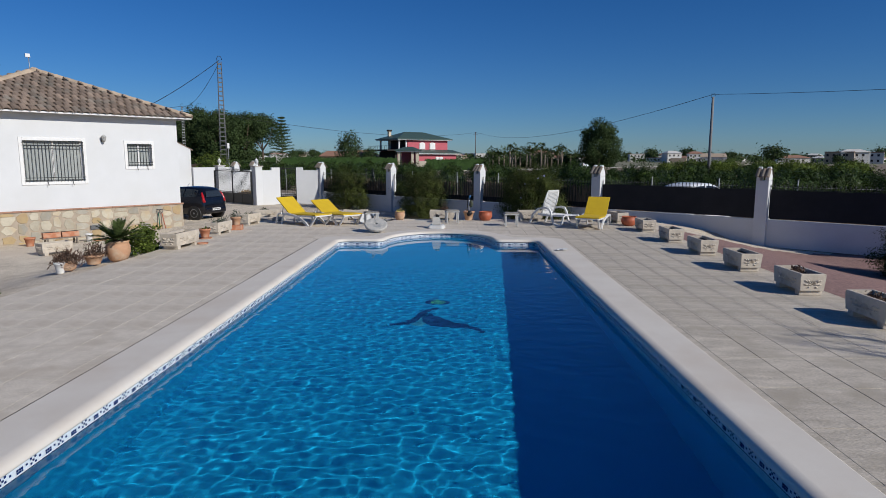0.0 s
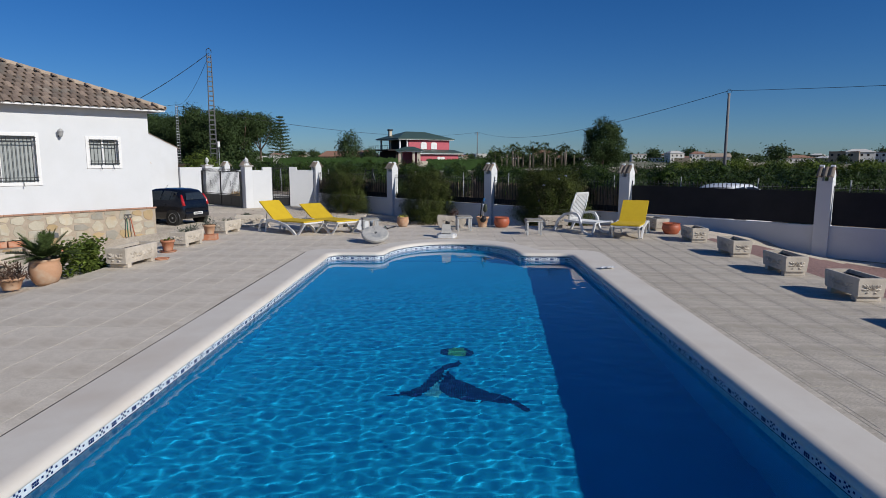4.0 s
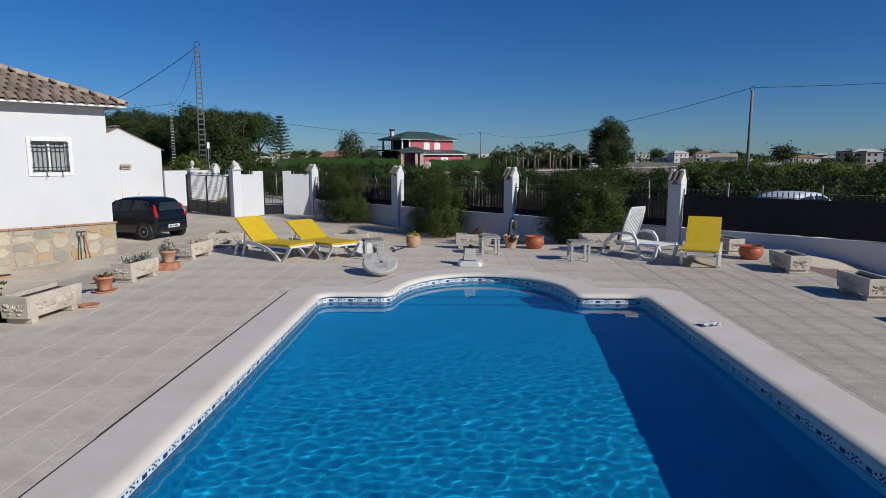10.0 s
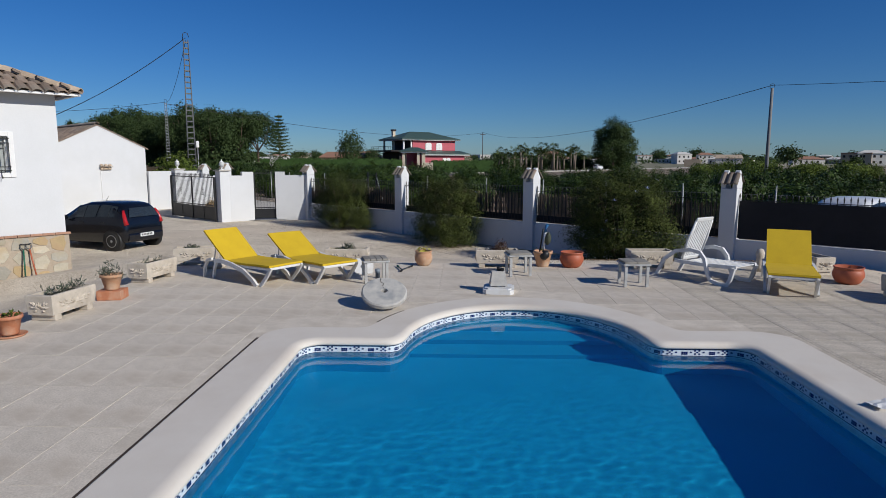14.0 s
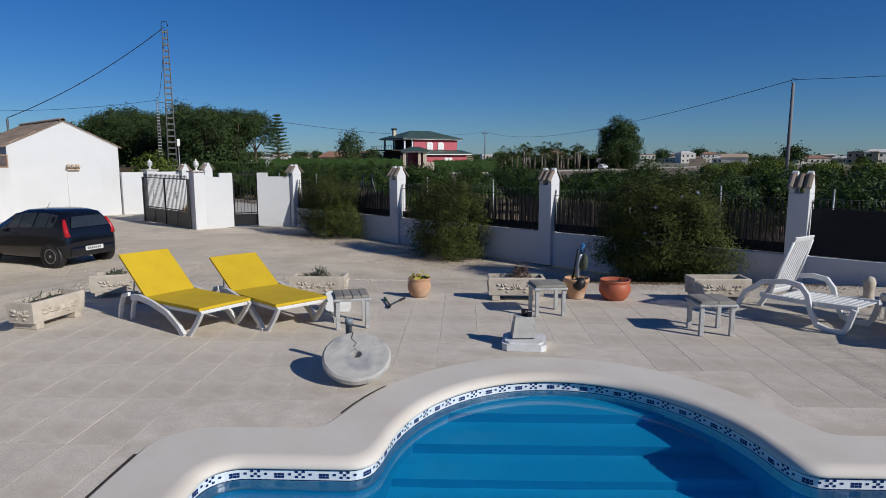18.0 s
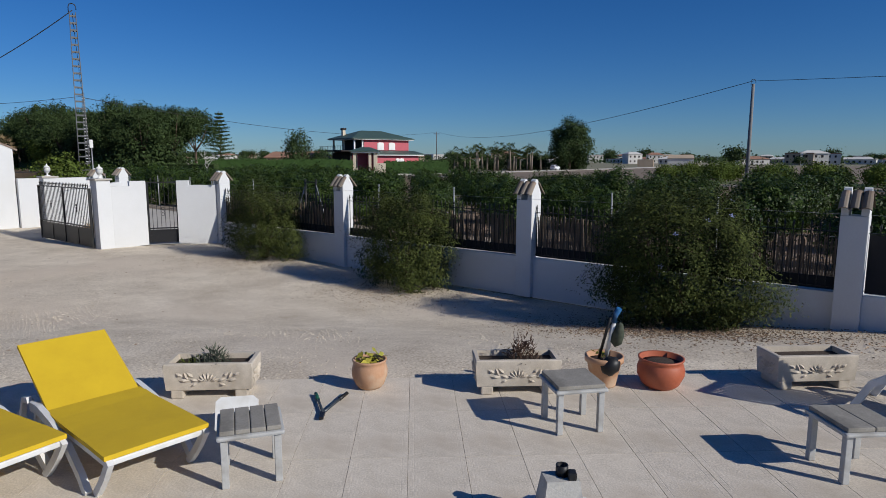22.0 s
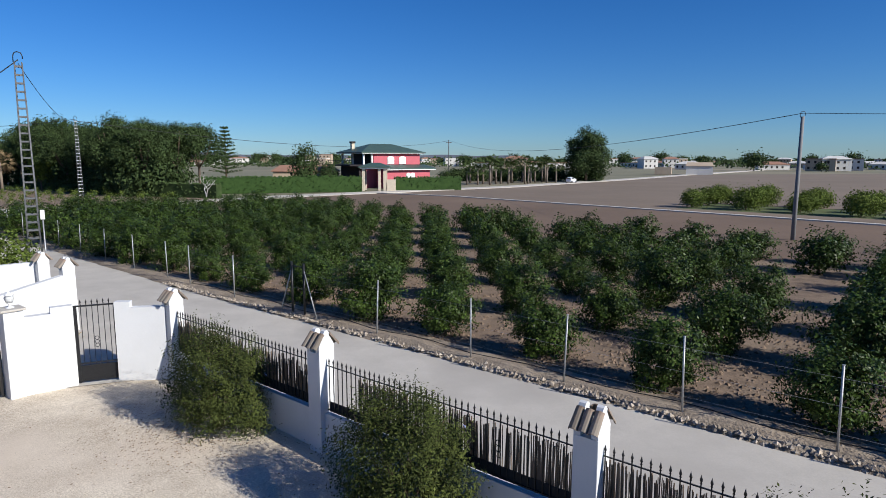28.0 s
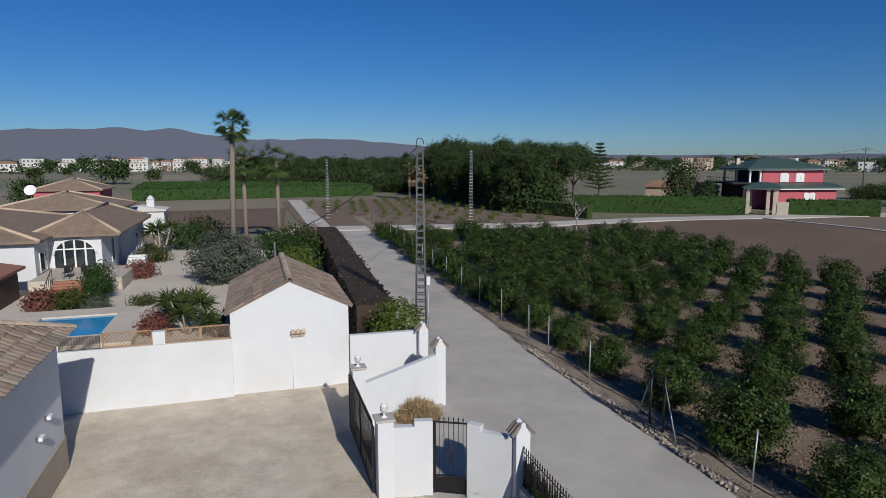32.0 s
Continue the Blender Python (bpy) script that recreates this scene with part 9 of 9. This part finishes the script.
# the small pool with its raised surround
PW = thing("garden_pool", fpose(-42, -3.6, LOW), "small blue garden pool with a pale raised surround", "pool")
for x0, x1, y0, y1 in ((-4.2, -2.4, -4.2, 3.7), (2.3, 4.2, -4.2, 3.7), (-2.39, 2.29, -4.2, -2.1), (-2.39, 2.29, 1.9, 3.7)):
    bm = bmesh.new()
    bbox(bm, x0, x1, y0, y1, 0.012, 0.36, 0.02)
    part("surround", bm, BEIGE_PAVE, PW, "pale beige paving")
bm = bmesh.new()
box(bm, -2.39, 2.29, -2.09, 1.89, 0.012, 0.10)
part("basin", bm, BLUE_TILE, PW, "blue mosaic lining")
bm = bmesh.new()
box(bm, -2.385, 2.285, -2.085, 1.885, 0.11, 0.26)
part("water_surface", bm, mat("still_blue_water", (0.03, 0.32, 0.60), (0.02, 0.25, 0.52), scale=1.5, rough=0.08, bump=0.05), PW, "light blue water")

# brown garden hut
HT = thing("garden_hut", fpose(-50.5, -10.2, LOW), "dark brown wooden garden hut with a tiled roof", "hut")
bm = bmesh.new()
box(bm, -2.0, 1.8, -2.2, 0.9, 0.01, 2.1)
part("wall", bm, mat("dark_brown_boards", (0.09, 0.05, 0.035), (0.05, 0.03, 0.02), scale=2, fine=20, rough=0.8, bump=0.2, stretch=(6, 6, 0.5)), HT)
bm = bmesh.new()
hip(bm, -2.4, 2.2, -2.6, 1.3, 2.2, 0.7, 1.6)
part("roof", bm, BRICK_STEP, HT)

# trellis panels on the boundary wall
def trellis(n0, n1, mt_):
    e = thing("trellis_panel", fpose(-29.1, n0, 1.76), "brown diamond trellis panel on top of the white wall", "trellis", "trellis panels")
    L, h = n1 - n0, 0.52
    for a, b in (((0, 0), (L, 0)), ((0, h), (L, h)), ((0, 0), (0, h)), ((L, 0), (L, h))):
        bm = bmesh.new()
        box(bm, -0.02, 0.02, min(a[0], b[0]) - 0.025, max(a[0], b[0]) + 0.025, min(a[1], b[1]) + 0.0, max(a[1], b[1]) + 0.05)
        part("frame", bm, mt_, e)
    st = 0.14
    for dr in (1, -1):
        k = -h
        while k < L:
            u0, u1 = max(k, 0), min(k + h, L)
            if u1 - u0 > 0.03:
                z0, z1 = (u0 - k, u1 - k) if dr > 0 else (h - (u0 - k), h - (u1 - k))
                bm = bmesh.new()
                tube(bm, [(0.008 * dr, u0, z0 + 0.02), (0.008 * dr, u1, z1 + 0.02)], 0.011, 4)
                part("lath", bm, mt_, e)
            k += st
    return e


trellis(0.75, 2.45, CANE_WOOD)
trellis(2.95, 4.15, CANE_WOOD)
trellis(4.2, 5.25, CANE_WOOD)
bm = bmesh.new()
bbox(bm, -0.14, 0.14, -0.22, 0.22, 0, 0.5, 0.01)
tagged(part("wall_pier", bm, WHITE, None, "", fpose(-29.1, 2.7, 1.76)), "short white pier between the trellis panels", "pier", "", "structure")
bm = bmesh.new()
for k in range(40):
    tube(bm, [(0, k * 0.035, 0), (0.01 * math.sin(k * 2.1), k * 0.035, 0.5)], 0.012, 4)
tagged(part("dark_screen", bm, DARK_HEDGE, None, "", fpose(-29.1, -0.7, 1.76)), "dark cane screen on the white wall", "screen", "", "stuff")


# ---------- planting of the neighbour's garden ----------
def yucca(s, n, h, heads, r, label):
    rng = random.Random(int(abs(s * 31 + n * 17)))
    e = thing("yucca", fpose(s, n, LOW), label, "yucca", "yuccas")
    bm = bmesh.new()
    tops = []
    for k in range(heads):
        a = k * 6.28 / heads + rng.uniform(-0.3, 0.3)
        sp = 0.0 if heads == 1 else r * 0.8
        tp = Vector((sp * math.cos(a), sp * math.sin(a), h * rng.uniform(0.7, 1.05)))
        tops.append(tp)
        tube(bm, [(0, 0, -0.05), tp * 0.5 + Vector((0, 0, -0.1 * h)), tp], 0.10, 7, 0.07)
    part("trunk", bm, PALE_BARK, e)
    vs, fs = [], []
    for tp in tops:
        for k in range(70):
            a, el = rng.uniform(0, 6.28), math.asin(rng.uniform(-0.55, 1.0))
            d = Vector((math.cos(a) * math.cos(el), math.sin(a) * math.cos(el), math.sin(el)))
            side = d.cross(Vector((0, 0, 1.0001))).normalized() * 0.035
            L = r * rng.uniform(0.75, 1.1)
            j = len(vs)
            vs += [tp - side, tp + side, tp + d * L * 0.6 + side, tp + d * L + Vector((0, 0, -0.12 * L)), tp + d * L * 0.6 - side]
            fs.append((j, j + 1, j + 2, j + 3, j + 4))
    o = new("leaf_head", mesh_from(vs, fs, PALM_LEAF, "leaf_head"))
    o.parent = e
    return e


yucca(-42.0, 2.2, 1.5, 4, 0.9, "branched green yucca with spiky heads")
yucca(-39.6, 2.6, 1.9, 4, 1.0, "tall branched yucca beside the garage")
yucca(-38.6, 4.2, 1.2, 3, 0.9, "low yucca beside the garage wall")
yucca(-41.0, -7.6, 0.3, 1, 1.0, "spiky rosette plant at the pool edge")
yucca(-43.5, -8.6, 0.5, 1, 1.2, "spiky rosette plant at the pool edge")
yucca(-70.5, -2.6, 3.0, 3, 1.3, "tall yucca at the corner of the bungalow")


def shrub_at(s, n, r, h, material, label, cnt=260, size=0.2, name="garden_shrub", cat="shrub"):
    p = fp(s, n)
    rng_ = random.Random(int(abs(s * 13 + n * 7)) + cnt)
    e = thing(name, Matrix.Translation((p.x, p.y, LOW)), label, cat)
    bm = bmesh.new()
    for k in range(4):
        a = k * 1.6
        tube(bm, [(0, 0, -0.05), (r * 0.35 * math.cos(a), r * 0.35 * math.sin(a), h * 0.6)], 0.05, 5, 0.015)
    part("stem", bm, BARK, e)
    vs, fs = leaf_cluster(rng_, cnt, size, (9, size * 1.1), crown_shape(r, h * 0.52, h * 0.5, 0.4, s, -0.95), wide=0.5)
    o = new("foliage", mesh_from(vs, fs, material, "foliage"))
    o.parent = e
    return e


shrub_at(-54.6, 4.1, 2.5, 3.7, GREY_LEAF, "large round grey-green olive-like shrub on the drive", 1500, 0.2, "round_tree", "tree")
shrub_at(-50.5, -4.0, 0.85, 2.5, HEDGE, "dark green conical shrub beside the brick stairs", 420, 0.16)
shrub_at(-48.3, -6.8, 1.0, 1.2, DUSK_RED, "red-leaved plant at the foot of the stairs", 220, 0.2)
shrub_at(-47.6, -5.0, 0.9, 1.3, BUSH, "green garden shrub beside the pool", 260, 0.16)
shrub_at(-47.0, -3.4, 0.8, 0.8, GREY_LEAF, "low grey-green shrub beside the pool", 200, 0.14)
shrub_at(-46.6, -0.6, 0.7, 0.9, BUSH, "small green shrub on the drive edge", 180, 0.14)
shrub_at(-58.5, -2.6, 1.1, 1.3, DUSK_RED, "dark red shrub beside the side stairs", 240, 0.18)
shrub_at(-66.5, -2.8, 1.3, 1.5, BUSH, "green shrub beside the side stairs", 260, 0.2)
shrub_at(-74.5, -0.5, 2.0, 2.6, HEDGE, "dark green shrubs behind the bungalow", 340, 0.26)
shrub_at(-79.0, 0.8, 2.2, 2.8, BUSH, "dark green shrubs behind the drive", 340, 0.26)
shrub_at(-40.2, 0.9, 0.8, 1.1, DUSK_RED, "reddish dry shrub by the trellis", 200, 0.16)
shrub_at(-43.0, 1.2, 0.6, 0.9, GREY_LEAF, "grey dry plant on the drive", 160, 0.14)
shrub_at(-59.5, 9.3, 2.3, 3.1, HEDGE, "dense green shrub behind the garage", 420, 0.24)
shrub_at(-63.5, 10.3, 2.4, 3.0, BUSH, "dense green shrub by the road hedge", 420, 0.24)
shrub_at(-55.0, 9.6, 1.6, 2.2, CITRUS_LIGHT, "yellowish green shrub behind the garage", 300, 0.22)
shrub_at(-69.0, 11.5, 1.8, 2.6, DRY_LEAF, "yellow-brown shrub at the drive gate", 300, 0.24)
shrub_at(-72.0, 8.3, 1.6, 1.8, HEDGE, "green shrub at the drive gate", 280, 0.22)
# white gate walls at the end of the drive
for s, n0, n1 in ((-74.8, 7.6, 10.6), (-75.6, 12.2, 13.6)):
    bm = bmesh.new()
    bbox(bm, -0.15, 0.15, 0, n1 - n0, 0, 1.5, 0.02)
    structure("wall_gate", bm, WHITE, "low white gate wall at the end of the drive", "wall", fpose(s, n0, LOW))
# blue closed garden parasol beside the yuccas
GP = thing("closed_parasol", fpose(-34.9, 5.0, LOW), "closed blue garden parasol beside the garage", "parasol")
bm = bmesh.new()
lathe(bm, [(0.02, 0.0), (0.02, 2.5), (0, 2.52)], 8)
part("pole", bm, STEEL, GP)
bm = bmesh.new()
lathe(bm, [(0.05, 0.75), (0.20, 0.85), (0.16, 1.6), (0.05, 2.45), (0.0, 2.46)], 12)
part("canopy", bm, mat("blue_canvas", (0.04, 0.16, 0.32), (0.03, 0.11, 0.24), scale=8, rough=0.9, bump=0.2), GP, "folded blue canopy")

# houses behind the bungalow
for (s, n, w, d_, h, rise, wm, lab) in ((-84, -14, 9, 12, 4.0, 1.6, WHITE, "white bungalow with a low brown roof"), (-117, -21, 9, 9, 4.6, 1.6, RED, "red house with a brown tiled roof"),
                                        (-88, -31, 10, 12, 3.6, 1.5, WHITE, "white bungalow with a pale roof")):
    e = thing("neighbour_house", fpose(s, n, LOW), lab, "house")
    bm = bmesh.new()
    box(bm, -w / 2, w / 2, -d_ / 2, d_ / 2, 0, h)
    part("wall", bm, wm, e)
    roof_part(e, -w / 2 - 0.5, w / 2 + 0.5, -d_ / 2 - 0.5, d_ / 2 + 0.5, h + 0.2, rise, w * 0.42)
    for q in range(3):
        dark_window(e, w / 2, -d_ / 2 + 1.2 + q * d_ / 3.2, -d_ / 2 + 2.4 + q * d_ / 3.2, 1.0, 2.3)
        dark_window(e, d_ / 2, -w / 2 + 1.0 + q * w / 3.2, -w / 2 + 2.0 + q * w / 3.2, 1.0, 2.3, "x")
BB = thing("barbecue_house", fpose(-92, -7.2, LOW), "white barbecue house with a domed chimney", "outbuilding")
bm = bmesh.new()
box(bm, -2.2, 2.0, -3.2, 2.6, 0, 2.9)
part("wall", bm, WHITE, BB)
bm = bmesh.new()
hip(bm, -2.5, 2.3, -3.5, 2.9, 3.1, 0.5, 1.0)
part("roof", bm, FAR_WHITE, BB)
bm = bmesh.new()
bbox(bm, -0.45, 0.45, 0.4, 1.3, 2.95, 4.3, 0.03)
lathe(bm, [(0.5, 4.3), (0.42, 4.5), (0.2, 4.75), (0, 4.85)], 10, Matrix.Translation((0, 0.85, 0)))
part("chimney", bm, WHITE, BB)
DS = thing("satellite_dish", fpose(-84.5, -17.5, LOW + 5.0), "white satellite dish on a house roof", "dish")
bm = bmesh.new()
lathe(bm, [(0.0, 0.0), (0.35, 0.05), (0.6, 0.17), (0.62, 0.17), (0.35, 0.03), (0.0, -0.02)], 18, Matrix.Translation((0.1, 0, 1.0)) @ Matrix.Rotation(radians(65), 4, "Y"))
part("reflector", bm, WHITE_TRIM, DS)
bm = bmesh.new()
tube(bm, [(0, 0, -0.3), (0, 0, 1.0)], 0.05, 6)
part("mast", bm, STEEL, DS)
# big dark trees at the far end of the plots
for s, n, sc in ((-140, -34, 0.85), (-142, -30, 0.75), (-128, -42, 0.9)):
    p = fp(s, n)
    far_tree("broad_tree", p.x, p.y, sc, ROUND, "dark round tree behind the houses", "trees behind the houses", s)

# heap of pruned cane outside the footgate
p = fp(-25.0, 11.7)
hp_ = thing("cane_heap", Matrix.Translation((p.x, p.y, -0.62)), "brown heap of dry cut leaves on the apron", "heap")
rng = random.Random(8)
vs, fs = leaf_cluster(rng, 700, 0.22, (6, 0.10), dome(0.85, 0.5, 0.8), lay=False, wide=0.12)
o = new("dry_leaf_pile", mesh_from(vs, fs, mat("dry_cane", (0.40, 0.29, 0.15), (0.22, 0.15, 0.08), scale=6, rough=0.9, bump=0, rand=0.4), "dry_leaf_pile"))
o.parent = hp_
tagged(o, "", "", "", "stuff")

# ---------- paving of the terrace: stamped tiles laid round the coping ----------
def tile_piece(w, d, material, sunk, gap=0.003):
    """A slab with a bevelled rim and a sunk border line."""
    bm = bmesh.new()
    x, y = w / 2 - gap, d / 2 - gap
    lo = [bm.verts.new(p) for p in ((-x, -y, -0.004), (x, -y, -0.004), (x, y, -0.004), (-x, y, -0.004))]
    e = 0.001
    cols = [(-x, -0.004), (-x + e, 0.0), (-x + 0.040, 0.0), (-x + 0.043, -sunk), (-x + 0.047, -sunk), (-x + 0.050, 0.0),
            (x - 0.050, 0.0), (x - 0.047, -sunk), (x - 0.043, -sunk), (x - 0.040, 0.0), (x - e, 0.0), (x, -0.004)]
    rows = [[bm.verts.new((cx, cy, cz if k else -0.004)) for cx, cz in cols] for cy, k in ((-y, 0), (-y + e, 1), (y - e, 1), (y, 0))]
    for a, b in zip(rows, rows[1:]):
        for q in range(len(cols) - 1):
            bm.faces.new((a[q], a[q + 1], b[q + 1], b[q]))
    for v in lo:
        bm.verts.remove(v)
    return mesh_of(bm, [material], "paving_tile")


TW, TD = 0.455, 0.91
PIECE = tile_piece(TW, TD, TILE, 0.0004, 0.001)
PIECE_MID = tile_piece(TW, TD, TILE_MID, 0.001, 0.002)
PIECE_WORN = tile_piece(TW, TD, TILE_WORN, 0.002)
OUT = [tuple(o) for _, o in EDGE]


def clear_of_pool(x0, x1, y0, y1):
    for px in (x0, x1):
        for py in (y0, y1):
            if in_poly(px, py, OUT):
                return False
    return not any(x0 < px < x1 and y0 < py < y1 for px, py in OUT)


count = 0
REST = ([], []), ([], [])
rng = random.Random(90)
nx, ny = int((TX1 - TX0) / TW), int((TY1 - TY0) / TD)
cells = []
for j in range(ny):
    for i in range(nx):
        x, y = TX0 + (i + 0.5) * (TX1 - TX0) / nx, TY1 - (j + 0.5) * TD
        cells.append((x, y))
wx = (TX1 - TX0) / nx


def add_rect(x0, x1, y0, y1, z):
    vs, fs = REST[x0 > 5.4]
    k = len(vs)
    vs.extend([(x0, y0, -0.004), (x1, y0, -0.004), (x1, y1, -0.004), (x0, y1, -0.004), (x0 + 0.001, y0 + 0.001, z), (x1 - 0.001, y0 + 0.001, z), (x1 - 0.001, y1 - 0.001, z), (x0 + 0.001, y1 - 0.001, z)])
    fs.extend([(k + 4, k + 5, k + 6, k + 7), (k, k + 1, k + 5, k + 4), (k + 1, k + 2, k + 6, k + 5), (k + 2, k + 3, k + 7, k + 6), (k + 3, k, k + 4, k + 7)])


cells.sort(key=lambda c: (c[1] < 0.5) * (10 - c[0]) if c[1] > -9 else 99)
for x, y in cells:
    x0, x1, y0, y1 = x - wx / 2, x + wx / 2, y - TD / 2, y + TD / 2
    if clear_of_pool(x0, x1, y0, y1):
        if count < 300 and y > -9:
            o = new("paving_tile", PIECE_WORN if x > 5.4 else PIECE_MID if x > 3.2 else PIECE)
            o.parent = terrace
            o.matrix_basis = Matrix.Translation((x, y, rng.uniform(-0.001, 0.001))) @ Matrix.Diagonal((wx / TW, 1, 1, 1))
            count += 1
        else:
            g_ = 0.0005 if x < 0 else 0.004
            add_rect(x0 + g_, x1 - g_, y0 + g_, y1 - g_, rng.uniform(-0.001, 0.001) if x > 0 else rng.uniform(-0.0003, 0.0003))
    else:
        # cut pieces beside the coping: small pieces that run just under its edge
        n_q = 16
        for a in range(n_q):
            for b in range(6):
                u0, u1 = x0 + wx * b / 6, x0 + wx * (b + 1) / 6
                v0, v1 = y0 + TD * a / n_q, y0 + TD * (a + 1) / n_q
                if not all(in_poly(p, q, OUT) for p in (u0, u1) for q in (v0, v1)):
                    vs, fs = REST[x > 5.4]
                    k = len(vs)
                    vs.extend([(u0, v0, -0.001), (u1, v0, -0.001), (u1, v1, -0.001), (u0, v1, -0.001)])
                    fs.append((k, k + 1, k + 2, k + 3))
for (vs, fs), mt_ in zip(REST, (TILE_CUT, TILE_WORN)):
    o = new("paving_rest", mesh_from(vs, fs, mt_, "paving_rest"))
    o.parent = terrace
    tagged(o, "", "", "", "stuff")
# open joint between coping and paving on the house side
bm = bmesh.new()
for a, b in (((LEFT_OUT - 0.014, -14.5), (LEFT_OUT - 0.014, 0.25)),):
    box(bm, a[0] - 0.014, a[0] + 0.012, -5.2, b[1], -0.01, 0.0025)
    box(bm, a[0] - 0.004, a[0] + 0.010, a[1], -5.2, -0.01, 0.0025)
pts_j = [Vector((CX + 2.01 * math.cos(b), CY + 2.34 * math.sin(b))) for b in [math.pi - 0.33 - 0.32 * k / 8 for k in range(9)]]
for p, q in zip(pts_j, pts_j[1:]):
    n = Vector((-(q - p).y, (q - p).x)).normalized() * 0.010
    f = [bm.verts.new((v.x, v.y, 0.003)) for v in (p + n, p - n, q - n, q + n)]
    bm.faces.new(f)
structure("expansion_joint", bm, EARTH, "dark open joint between coping and paving", "joint")

# sunlight bent by the ripples plays over everything under water
for ob in bpy.data.objects:
    if ob.name.startswith(("pool_floor", "pool_step", "pool_wall")) or (ob.parent is not None and ob.parent.name.startswith("pool_mosaic")):
        ob.cycles.is_caustics_receiver = True
